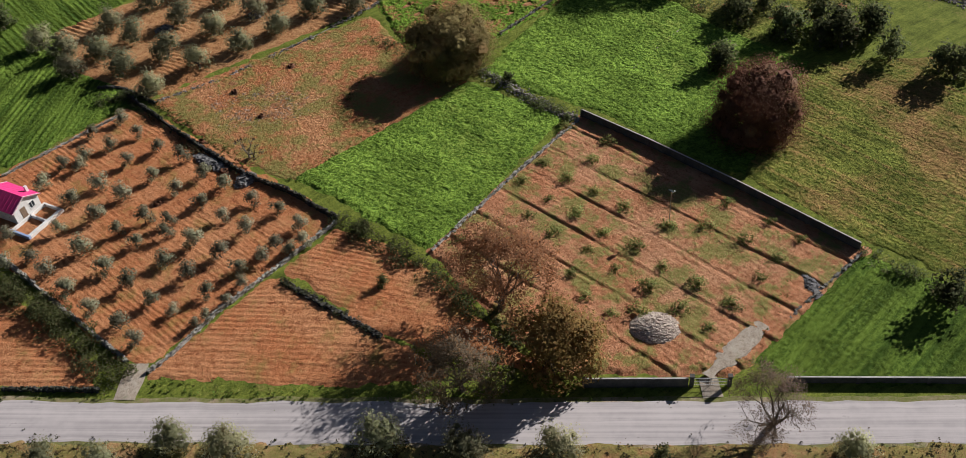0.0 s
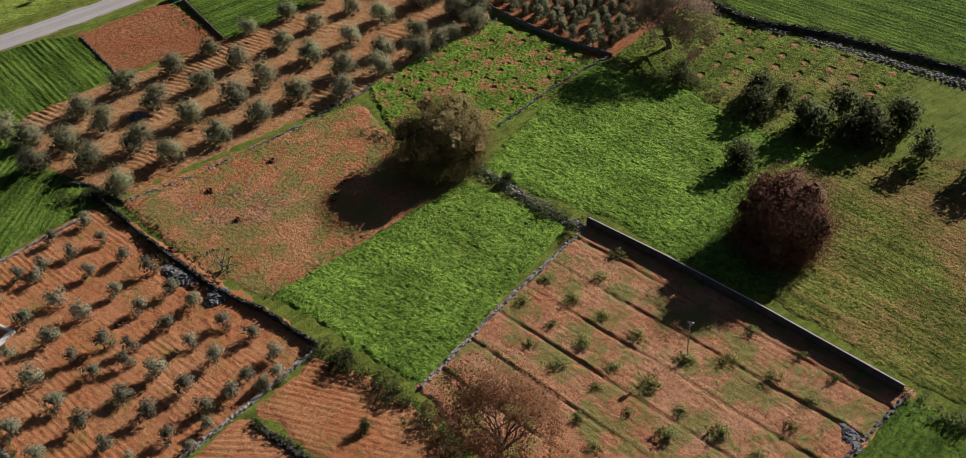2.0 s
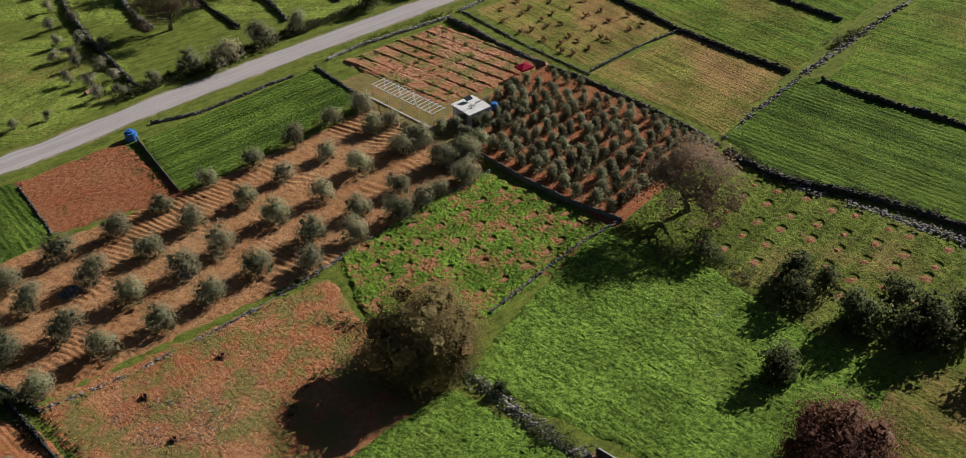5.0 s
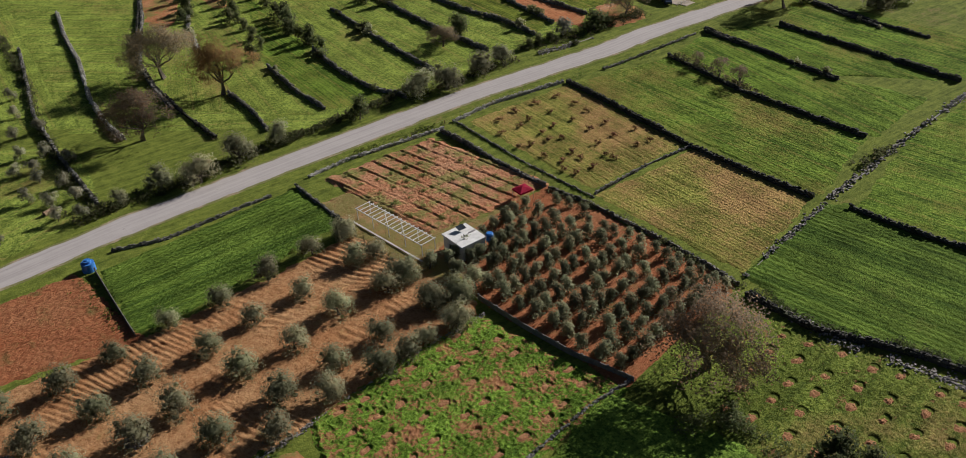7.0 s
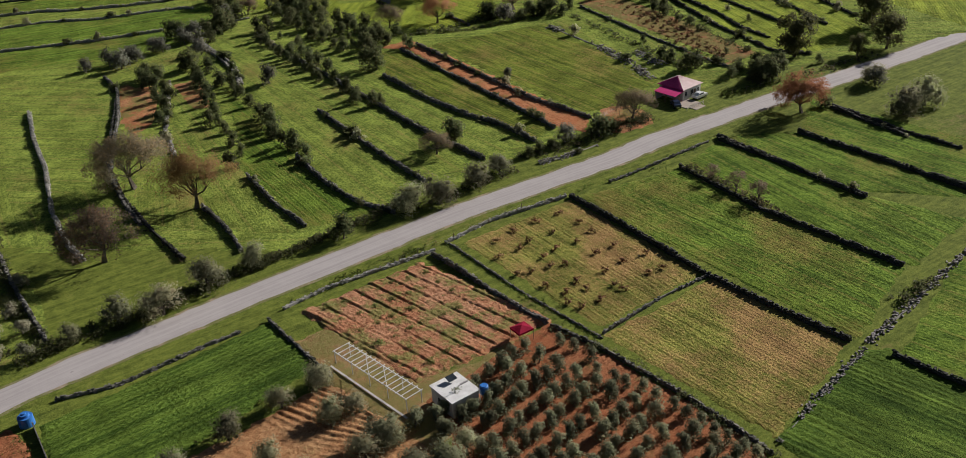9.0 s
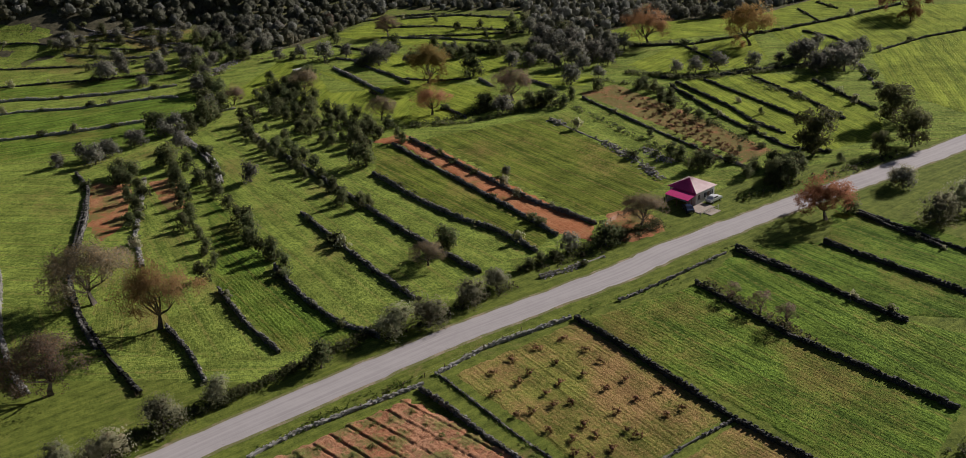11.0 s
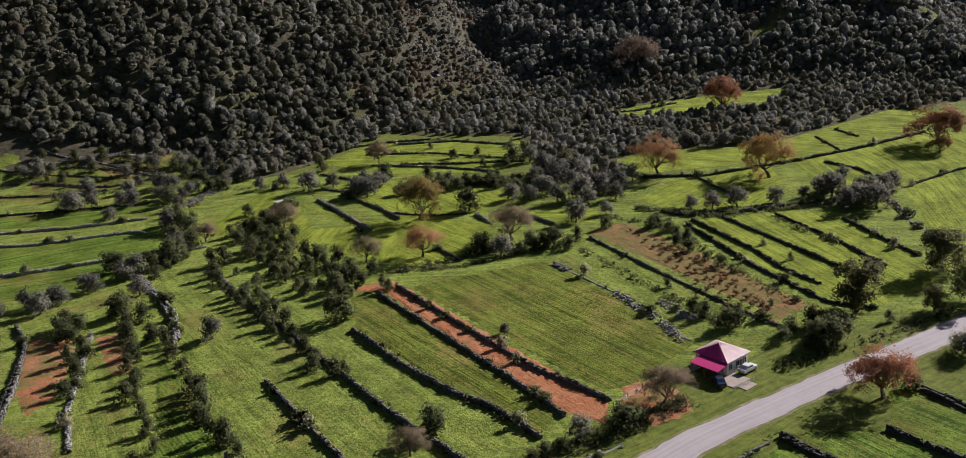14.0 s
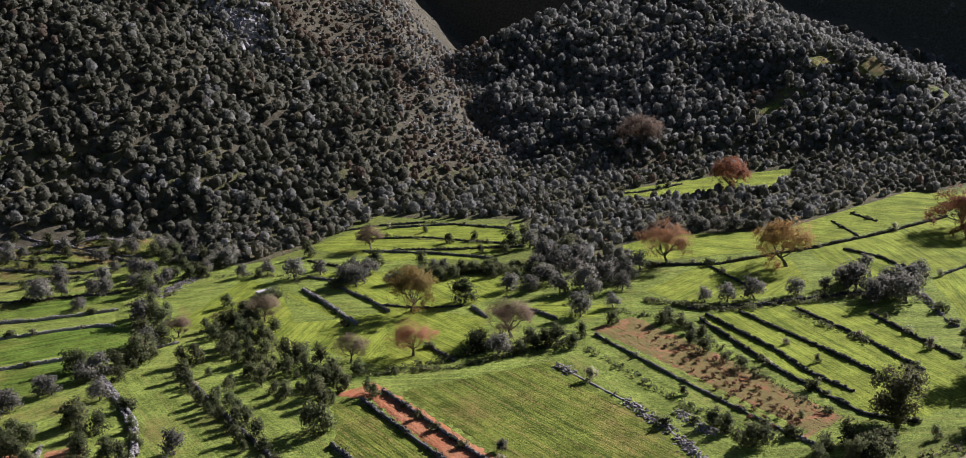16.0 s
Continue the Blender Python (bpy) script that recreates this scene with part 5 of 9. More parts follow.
stone_wall("grey", 0.5, 0.6, [(105, 123.7), (98.8, 123.6), (89.1, 121.6), (78.7, 119.3)])
stone_wall("blocks", 1, 0.36, [(99.9, 151.2), (100.9, 142), (102.5, 132.7), (105.4, 123.4)])
stone_wall("blocks", 0.9, 0.36, [(56.2, 196.6), (56.1, 185.3), (56.1, 175.6)])
stone_wall("grey", 0.5, 0.4, [(35.2, 195.4), (36.2, 177.1)])
stone_wall("dark", 1.4, 1, [(130.3, 127.2), (131, 116.4), (137.5, 103.8), (142, 89.2), (147.7, 67.5)])
stone_wall("rubble", 0.5, 2.4, [(131.6, 122.2), (131.9, 110.9), (135.9, 100.3), (139.3, 87.4), (145.2, 66.2)])
stone_wall("rubble", 0.16, 0.5, [(103, 100.8), (88.5, 96.8)])
stone_wall("grey", 0.6, 0.6, [(93.5, 200.4), (94.2, 187.2), (94.6, 180)])
stone_wall("pale", 0.5, 0.8, [(96.8, 202.1), (105, 203.3), (122.3, 202.5), (126.5, 202.3)])
stone_wall("grey", 0.9, 0.8, [(125.3, 201.5), (126.2, 188.8), (126.7, 176), (127.5, 170.8)])
stone_wall("pale", 0.6, 0.7, [(129.4, 203.3), (140.3, 205), (157.8, 203.5)])
stone_wall("grey", 0.3, 0.4, [(129.9, 202.9), (130.1, 180.6), (131.6, 162.3)])
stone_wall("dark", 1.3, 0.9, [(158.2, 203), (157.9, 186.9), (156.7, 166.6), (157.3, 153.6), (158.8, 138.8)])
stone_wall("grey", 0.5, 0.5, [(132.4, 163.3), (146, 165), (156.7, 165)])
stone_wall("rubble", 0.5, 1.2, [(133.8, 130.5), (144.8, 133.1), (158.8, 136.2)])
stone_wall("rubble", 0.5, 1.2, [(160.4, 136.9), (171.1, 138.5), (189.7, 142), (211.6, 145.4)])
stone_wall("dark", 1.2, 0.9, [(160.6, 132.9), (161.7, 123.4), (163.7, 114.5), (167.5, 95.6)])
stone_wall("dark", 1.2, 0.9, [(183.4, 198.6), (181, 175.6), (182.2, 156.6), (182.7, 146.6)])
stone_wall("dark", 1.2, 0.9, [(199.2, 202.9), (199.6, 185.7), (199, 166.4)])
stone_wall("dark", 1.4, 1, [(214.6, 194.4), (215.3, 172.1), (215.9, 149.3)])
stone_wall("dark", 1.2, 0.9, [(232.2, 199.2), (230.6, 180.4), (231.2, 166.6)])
stone_wall("grey", 0.5, 0.6, [(168.2, 202.7), (177.1, 202.7), (197.1, 203.8)])
stone_wall("grey", 0.5, 0.7, [(60.1, 201.1), (68.8, 198.7), (83.8, 200.2), (88.6, 200.3)])
stone_wall("grey", 0.7, 0.6, [(127.6, 170), (129.8, 159.4), (131.4, 142.2), (131.4, 129.5)])

# walls between the strips beyond the upper road
stone_wall("pale", 1.2, 1, [(84.1, 334), (80.7, 312.1), (78.9, 291.7), (74.7, 267.2), (73.7, 249.8), (74.5, 241.7)])
stone_wall("grey", 1.2, 0.8, [(69.2, 311.7), (65.4, 284.8), (62.5, 265.9), (62, 240.6), (62.7, 217.6)])
stone_wall("dark", 1.2, 0.9, [(104.9, 327.1), (90.9, 285.6), (88.2, 263.6), (88.4, 244.3), (89.5, 229.4)])
stone_wall("grey", 1, 0.8, [(99.8, 248.5), (100.1, 235.7), (99, 225.2)])
stone_wall("grey", 1.1, 0.9, [(107.5, 348.7), (107.1, 334.2), (101.1, 312), (97.8, 302.9), (89.2, 276.8), (87.5, 259.5), (87.4, 249.2)])
stone_wall("pale", 0.7, 1.2, [(120.6, 331.7), (114.2, 313.3), (107.4, 294.4), (104.1, 277.9)])
stone_wall("pale", 0.9, 0.9, [(139.6, 362.5), (138.7, 340), (136.6, 322.2), (132.3, 308.6)])
stone_wall("grey", 1, 0.8, [(112.7, 256.3), (111.7, 239.3), (112.4, 226.4)])
stone_wall("grey", 1.1, 0.9, [(125.1, 258.2), (124.1, 241.6), (124.8, 228.4), (128.3, 219.7)])
stone_wall("grey", 1.2, 0.9, [(141.7, 281.5), (140.8, 264.9), (140, 242.3), (140.1, 227.5)])
stone_wall("grey", 1.2, 0.9, [(156.4, 354.8), (155.1, 328.9), (155, 305.6), (154.7, 278.9), (154.2, 256.1), (154.7, 241.6), (155.5, 228.4)])
stone_wall("grey", 1.2, 0.9, [(166.4, 292.4), (165.8, 271.1), (167, 253.2), (169.4, 243.4), (169.5, 228.7)])
stone_wall("grey", 1.1, 0.8, [(187.2, 309.5), (185.8, 276.9), (184.8, 251.7), (187.3, 231.3)])
stone_wall("grey", 1, 0.8, [(181.3, 308.8), (179.6, 270.1), (178.7, 250), (177.4, 232)])
stone_wall("rubble", 0.9, 2.6, [(225.4, 295.8), (223.3, 269.8), (219.8, 253.1), (215.3, 240.6)])
stone_wall("rubble", 0.8, 3, [(226.9, 259.2), (226.2, 253.1), (224.9, 246.7)])
stone_wall("dark", 1.2, 1, [(272.3, 295.5), (259.5, 260.7), (253, 234.3), (257.4, 225.7)])
stone_wall("dark", 1.1, 0.9, [(296.4, 284.4), (293.1, 272.2), (288.8, 257.4), (281.1, 239.4)])
stone_wall("dark", 1.1, 0.9, [(306.1, 269.6), (298.3, 251.7), (293.5, 239.1)])
stone_wall("rubble", 1, 1.6, [(331.5, 272.1), (317.7, 257.4), (306.2, 242.1)])
stone_wall("dark", 1.2, 0.9, [(200.2, 204.2), (200.1, 190.1), (199, 175.3), (199.3, 165.7)])
stone_wall("dark", 1.1, 0.9, [(231.2, 199.7), (229.8, 187.2), (229, 177.5)])
stone_wall("rubble", 0.7, 1.5, [(163.1, 219.5), (169.3, 218.6), (178.1, 218.7)])
stone_wall("grey", 0.7, 0.6, [(245.4, 305.5), (239.8, 271.8), (235.9, 243.3), (235.2, 231.9)])
stone_wall("dark", 0.9, 0.9, [(85.4, 476.4), (114.5, 463.2), (137, 450.8), (163.3, 436.6)])
stone_wall("pale", 0.9, 0.9, [(83.5, 453.3), (111.1, 442.2), (117.1, 436.2), (136.1, 425.5), (157.7, 418.3)])
stone_wall("pale", 0.8, 0.9, [(81.8, 432.6), (108.5, 425.6), (123.4, 415.1), (148.3, 407.2), (152.8, 402.6)])
stone_wall("pale", 0.9, 0.9, [(79.4, 403.7), (103.4, 394), (114.7, 388.9), (135.8, 383.4)])
stone_wall("dark", 0.9, 0.9, [(88, 507), (118.3, 486.8), (137.5, 475), (157.5, 466.2)])
stone_wall("dark", 0.9, 0.9, [(90.1, 532.5), (121.7, 507.7), (145.5, 491.3), (167.1, 475.9)])
stone_wall("pale", 1, 0.9, [(140, 364.7), (139.8, 347.4), (138.9, 329.3), (134.8, 313.7)])
stone_wall("pale", 0.6, 0.8, [(149.4, 375.3), (162.4, 375.6)])
stone_wall("pale", 1, 1.2, [(207.4, 397.4), (206.1, 374.8), (204.3, 355.4)])
stone_wall("grey", 0.9, 0.9, [(216.6, 398.3), (217.2, 369.9), (216.1, 358.5)])
stone_wall("dark", 1, 0.8, [(250, 444.7), (269.8, 427), (286.3, 394)])
stone_wall("grey", 0.9, 0.8, [(267.6, 451.7), (288.2, 438.1), (299.2, 415.5)])
stone_wall("grey", 0.9, 0.8, [(243.1, 426.6), (257.9, 407.6), (269.7, 385.8)])
stone_wall("dark", 1.3, 0.9, [(298.6, 342.6), (314.5, 327.9), (338, 322.6), (349.9, 319.5), (377.6, 315.4), (414.8, 313.2)])
stone_wall("dark", 1, 0.8, [(311.4, 329), (304.8, 311.4), (302.2, 304.3)])
stone_wall("dark", 1.1, 0.9, [(354.4, 312), (354.1, 299), (346.4, 282.9)])
stone_wall("dark", 1.3, 1.2, [(276.3, 304), (289.6, 293.2), (312.9, 284.1), (325.9, 275.2)])
stone_wall("dark", 0.9, 0.8, [(384, 338.1), (372, 318.8)])
stone_wall("dark", 0.9, 0.8, [(398.7, 340.8), (393.7, 326.7)])
stone_wall("dark", 1, 0.9, [(348.2, 275.9), (373.4, 275.7), (407.6, 268.1)])
stone_wall("grey", 0.9, 0.8, [(352.2, 442.3), (378.4, 427.3), (400.8, 426.9)])
stone_wall("grey", 0.9, 0.8, [(209.9, 327.6), (208.9, 313.9)])

# hedges and rough growth along walls and verges
hedge("thicket", 4.5, 2.2, 2.2, [(-6.8, 112), (-3.9, 104.8), (-1.4, 95), (0.4, 86.4)])
hedge("thicket", 3.2, 1.7, 2.4, [(34.3, 94.6), (36.4, 86.6), (38.7, 78.2), (39.1, 70.4), (40.4, 60.8)])
hedge("bramble", 2.2, 0.9, 2.2, [(22.8, 88.9), (25.3, 82.8), (28.4, 72.9)])
hedge("bramble", 4, 1.2, 1.5, [(30.8, 67.1), (34.3, 63.2), (39.3, 58.2)])
hedge("thicket", 2.6, 1.2, 2.4, [(69.9, 112.2), (70.5, 101.5), (73.3, 92.8)])
hedge("straw", 6, 0.2, 14, [(32, 132.8), (37.6, 132.1), (42.2, 125.8), (42.6, 122.2), (36.6, 123), (33.2, 127)])
hedge("green", 1.6, 0.3, 3, [(64.5, 141.2), (50.3, 138.9), (36.4, 137.8), (27, 138.6)])
hedge("green", 2.4, 0.35, 9, [(29.1, 116.7), (27, 127), (24.5, 139.2)])
hedge("green", 1.8, 0.35, 3, [(33.2, 107.4), (40.8, 108.5), (49.9, 109.6)])
hedge("green", 2.4, 0.5, 2.5, [(3.3, 84.1), (11.8, 75.2), (23, 66.4), (32.9, 58.7)])
hedge("green", 1.6, 0.4, 2, [(-11.5, 93.1), (-1.6, 85.1)])
hedge("green", 2.2, 0.4, 2, [(33.9, 57.8), (49.9, 45.4)])
hedge("bramble", 4.5, 0.6, 2, [(-13.5, 84.8), (2.9, 71.6), (24.1, 55.1), (44.2, 39.3), (67.2, 22.1)])
hedge("thicket", 2.6, 1.2, 2, [(82.5, 47.4), (83.7, 41.2), (85.6, 35.2), (89, 20.2)])
hedge("green", 3, 0.5, 2, [(62.5, 46.2), (69.7, 48.6), (73.7, 49.3)])
hedge("bramble", 2, 0.9, 1.6, [(21.5, 143.7), (24.3, 125.3), (28.3, 111.5)])
hedge("green", 1.5, 0.6, 1, [(46.7, 117.6), (63.6, 128.9)])
hedge("thicket", 3, 1.2, 2, [(62.1, 132.2), (64, 123.7)])
hedge("thicket", 3, 1.6, 2, [(17.6, 145.2), (22, 143.9), (25.5, 141.8)])
hedge("thicket", 1.8, 1.1, 2, [(131.8, 126.6), (132.4, 116.4), (138.2, 104.3), (142.9, 89.8), (148.7, 67.9)])
hedge("thicket", 4, 1.5, 1.5, [(103.7, 113.9), (110.2, 110.5), (110, 102.9), (113, 96.7)])
hedge("green", 3, 0.5, 2, [(53.7, 196.5), (54.5, 178.1), (55.5, 174.8)])
hedge("green", 1.6, 0.7, 1.2, [(57.9, 175.2), (69.5, 178.4), (94.2, 182.2)])
hedge("green", 2.6, 0.6, 2.2, [(98.4, 202.9), (111.1, 204.6), (127.1, 204.4)])
hedge("green", 1.8, 0.6, 1.6, [(125.4, 200.5), (125.8, 184.4), (126.8, 170.8)])
hedge("green", 1.8, 0.5, 1.6, [(129.4, 202.3), (129.7, 180.1), (131.2, 162.7)])
hedge("green", 2.5, 0.4, 1.6, [(160.6, 203.9), (176.9, 202.4), (201.6, 204.3)])
hedge("bramble", 3, 1.4, 2, [(183.7, 196), (183.3, 182.8), (182, 171.6)])
hedge("thicket", 1.6, 1, 2, [(127.4, 168.9), (130.5, 155.5), (131.1, 141.9), (131.1, 129.2)])
hedge("thicket", 3, 1.6, 2, [(173.4, 140.2), (181.1, 140.9)])
hedge("bramble", 3.5, 0.9, 1.8, [(128.3, 220.3), (137.4, 218.5), (147.7, 219.7), (156.8, 220)])
hedge("bramble", 3, 1, 1.8, [(164.8, 221.7), (181.8, 221.1), (197.6, 221.1)])
hedge("bramble", 4, 0.9, 1.3, [(241, 217.6), (246.7, 216.4), (269, 214.7)])
hedge("thicket", 1.8, 0.9, 1.4, [(155.3, 306.3), (155, 279.5), (154.8, 243), (155.6, 229.6)])
hedge("thicket", 1.8, 0.8, 1.4, [(167.3, 291), (167.6, 254.2), (169.8, 229.9)])
hedge("bramble", 1.6, 0.7, 1.4, [(181.7, 304.6), (180, 270.7), (178, 234.8)])
hedge("thicket", 2.5, 1.2, 1.4, [(237.4, 298.7), (231.4, 263.1), (227.8, 241.4)])
hedge("thicket", 3, 1.4, 1.8, [(273.9, 316.5), (280.9, 296.6), (305.3, 284.6), (325.8, 275.1)])
hedge("thicket", 7, 2.6, 1.6, [(173.5, 379), (183.6, 385.5), (198.9, 397.6), (187.6, 390.3)])
hedge("thicket", 6, 3, 1.3, [(235.6, 390.8), (247.9, 383.4), (259.5, 371.2), (269.3, 360.8)])
hedge("thicket", 3, 1.6, 1.6, [(192.9, 319.1), (209.2, 316), (225.3, 313.9), (238.2, 311.9)])
hedge("bramble", 5, 0.8, 1, [(172.2, 419.8), (184.7, 438.5), (200.5, 427.7), (211.3, 410.8)])
hedge("thicket", 2.2, 1.3, 2.4, [(67.5, 325.9), (65.5, 285.6), (61.7, 252.1), (60.4, 230), (62.7, 217.7)])
hedge("bramble", 1.6, 0.8, 1.2, [(94.5, 299.8), (89.1, 277.9), (87.8, 260.5), (88.1, 243.5), (89.3, 229.2)])

hedge("straw", 6, 0.22, 1.6, [(30.5, 131.5), (34.0, 128.0), (38.5, 123.5)])
hedge("green", 3.5, 0.25, 0.8, [(25.5, 139.0), (29.5, 121.0), (33.5, 109.0)])

hedge("green", 2.5, 0.5, 1.0, [(51.2, 193.5), (53.8, 187.5), (54.6, 182.0)])

# trees of the young olive grove
plants("young_olive", "young olives in the walled grove", [(18.8, 137.3, 2.7), (13.8, 136.7, 2.7), (19.4, 132, 2.7), (15, 131.6, 2.7), (11.1, 131.6, 2.7), (7.8, 131.7, 2.7), (3.8, 128.6, 3.2), (9.6, 129.7, 2.7)])
plants("young_olive", "young olives in the walled grove", [(15.9, 126.2, 2.7), (20.7, 126.3, 2.7), (22.6, 121.6, 3.3), (17.6, 120.2, 2.7), (10.7, 123.4, 3.1), (12.6, 118.9, 3.4), (6.1, 122.5, 3.5), (19.1, 114.9, 2.7)])
plants("young_olive", "young olives in the walled grove", [(23.6, 115.8, 2.7), (25, 111.3, 3.1), (13.1, 111.6, 3.4), (8.1, 117, 3.1), (20.7, 110.2, 2.7), (21.9, 105, 2.7), (26.6, 105.7, 2.7), (28.7, 101.6, 2.8)])
plants("young_olive", "young olives in the walled grove", [(15.8, 109.1, 2.7), (9.3, 111.7, 2.8), (3, 117.5, 2.7), (4.3, 111.4, 3.5), (10.5, 108, 2.8), (14.5, 106.9, 2.7), (17, 102.9, 3.4), (23.5, 100.5, 3.1)])
plants("young_olive", "young olives in the walled grove", [(25.3, 95.3, 2.8), (29.6, 96.6, 2.7), (18.8, 98.3, 3.3), (12.3, 101.6, 2.8), (5.5, 105.5, 3.2), (-0.9, 110.2, 3.1), (-1.9, 114.4, 2.7), (7.2, 100.7, 3.2)])
plants("young_olive", "young olives in the walled grove", [(14, 97.3, 3.1), (19.5, 94.3, 2.8), (23, 94, 2.7), (26.2, 93.1, 2.7), (28.3, 93.4, 2.7), (0.2, 104.5, 3.3), (1.6, 99, 3.2), (8.5, 95.9, 2.7)])
plants("young_olive", "young olives in the walled grove", [(14.5, 92.7, 2.7), (18.9, 91.5, 2.1), (9.7, 92.4, 2.2), (16, 89.9, 2.1), (3.7, 94.3, 3.4), (4.4, 90.5, 3.1), (11.2, 88.7, 2), (12.9, 89.1, 2)])
plants("young_olive", "young olives in the walled grove", [(-3.1, 120.7, 2.7), (-4, 127.4, 2.7), (-1.2, 125.2, 2.7), (-5.1, 115.3, 2.7), (-6.3, 120.4, 2.7)])

# trees of the old olive grove
plants("olive", "olives in ploughed rows", [(22, 158.9, 4.6), (23.6, 151.5, 4.8), (25.4, 142.2, 4.4), (31.7, 151.5, 4.9), (34.6, 144.3, 4.6), (29.1, 160.8, 4.6), (40.8, 152.8, 4.6), (42.7, 144.7, 4.4)])
plants("olive", "olives in ploughed rows", [(38.2, 161.1, 4.8), (35.6, 169.8, 4.6), (50.1, 145.8, 4.4), (27.1, 167.8, 4.4), (49, 153.7, 4.6), (44.2, 170.1, 4.6), (46.6, 162, 4.1), (57.6, 147.2, 4.6)])
plants("olive", "olives in ploughed rows", [(64, 143.3, 4.1), (54.2, 164.5, 4.4), (55.8, 155.7, 4.8), (65.3, 157.4, 4.4), (67.4, 149.3, 4.6), (72.4, 145.7, 4), (63.3, 165.1, 3.9), (52.2, 172.1, 3.4)])
plants("olive", "olives in ploughed rows", [(73.4, 157.9, 4.1), (75.8, 150.7, 4), (80.5, 146, 4.6), (71.2, 167.3, 3.7), (60.9, 174.8, 3.4), (81.9, 161.2, 4.3), (84, 152.1, 4), (85, 146.4, 3.9)])
plants("olive", "olives in ploughed rows", [(68.9, 174.7, 3.7), (79.9, 168.7, 3.4), (77.5, 177, 4.1), (90.3, 161.4, 4.1), (93.7, 153.9, 4.6), (94.6, 147.8, 4.1), (86, 178.4, 3.7), (89.9, 171.6, 3.9)])
plants("olive", "olives in ploughed rows", [(93.3, 170.9, 3.7), (93.7, 162.8, 4.6), (92.7, 180, 3.9), (97.4, 152.9, 4.4), (101.4, 154.1, 3.9), (16.8, 156.3, 4.6), (17.6, 164.3, 4.6), (15.2, 169.8, 4.6)])
plants("olive", "olives in ploughed rows", [(94.1, 161.8, 3.6), (94.1, 153.8, 3.8), (97.3, 153, 3.6), (93.2, 147.6, 3.8), (88.5, 147.5, 3.2), (92, 179, 3.6)])

# dense olive grove
plants("grove_olive", "olives of the dense grove", [(101.2, 161.3, 3.8), (103.5, 162.4, 3.5), (105.7, 162.6, 3.7), (108.4, 163.3, 3.4), (112.9, 165.3, 3.5), (115.2, 165.7, 3.7), (118, 166.2, 3.5), (120.1, 167, 3.4)])
plants("grove_olive", "olives of the dense grove", [(101.4, 158.3, 3.6), (104.4, 159.4, 3.4), (106.3, 159.8, 3.5), (108.8, 160.3, 3.5), (111.1, 161.1, 3.6), (113.3, 161.4, 3.5), (115.9, 162.3, 3.5), (120.3, 163.5, 3.7)])
plants("grove_olive", "olives of the dense grove", [(107, 156.4, 3.5), (108.8, 157, 3.7), (111.7, 157.7, 3.5), (113.7, 158.8, 3.6), (116.3, 159.3, 3.7), (118.8, 159.6, 3.4), (121.3, 160.4, 3.7)])
plants("grove_olive", "olives of the dense grove", [(102.7, 152, 3.6), (104.7, 152.5, 3.5), (107.6, 153, 3.6), (109.8, 153.9, 3.1), (112.2, 154.5, 3), (114.6, 155.1, 3.4), (117.1, 155.8, 3.7), (119.8, 156.1, 3.3), (122, 157, 3.5)])
plants("grove_olive", "olives of the dense grove", [(103, 148.9, 4.1), (105.3, 149.2, 3.5), (107.7, 150.3, 3.6), (110.1, 150.7, 3.2), (112.7, 151.1, 3.4), (115, 152, 3.2), (117.9, 152.5, 3.5), (120.1, 153.2, 3.8), (122.7, 153.6, 3.6)])
plants("grove_olive", "olives of the dense grove", [(103.1, 145.5, 3.1), (106, 145.8, 3.3), (107.8, 146.6, 3.5), (111, 147, 3.2), (113.3, 148, 3.4), (115.5, 148.5, 3.2), (118.4, 149.1, 3.2), (123, 150.7, 3.6)])
plants("grove_olive", "olives of the dense grove", [(104, 142.5, 3.6), (106.3, 143, 3.4), (108.8, 143.7, 3.6), (111.1, 144, 3.5), (116.7, 145.4, 3.7), (118.9, 145.9, 3.8), (121.4, 146.5, 3.4), (124.2, 147.2, 3.1)])
plants("grove_olive", "olives of the dense grove", [(104.3, 139, 3.6), (106.2, 139.5, 3.8), (109.2, 140.3, 3.5), (111.5, 140.8, 3.7), (114.5, 141.4, 3.7), (116.7, 142.7, 3.1), (119.7, 142.7, 3.4), (121.8, 143.4, 3.2), (125, 144, 3.7)])
plants("grove_olive", "olives of the dense grove", [(104.4, 135.7, 3.4), (107.4, 136.7, 3.5), (110, 137, 3.5), (112.4, 137.9, 3.5), (114.6, 138.4, 3.2), (117.2, 139, 3.3), (119.9, 139.7, 3.3), (122.6, 140.2, 3.2)])
plants("grove_olive", "olives of the dense grove", [(104.5, 132.8, 3.7), (110, 133.7, 3.6), (112.6, 134.3, 3.7), (115.3, 135.2, 3.4), (118, 135.6, 3.7), (120.4, 136.2, 3.9), (123.3, 137.1, 3.3), (125.8, 137.7, 3.7)])
plants("grove_olive", "olives of the dense grove", [(105.4, 129.5, 3.7), (107.7, 130.3, 3.6), (110.9, 130.6, 3.9), (113.4, 131, 3.1), (116, 132, 3.6), (118.5, 132.4, 3.6), (121.3, 133.1, 3.4), (123.9, 133.4, 3.3), (126.6, 134.4, 3.4)])
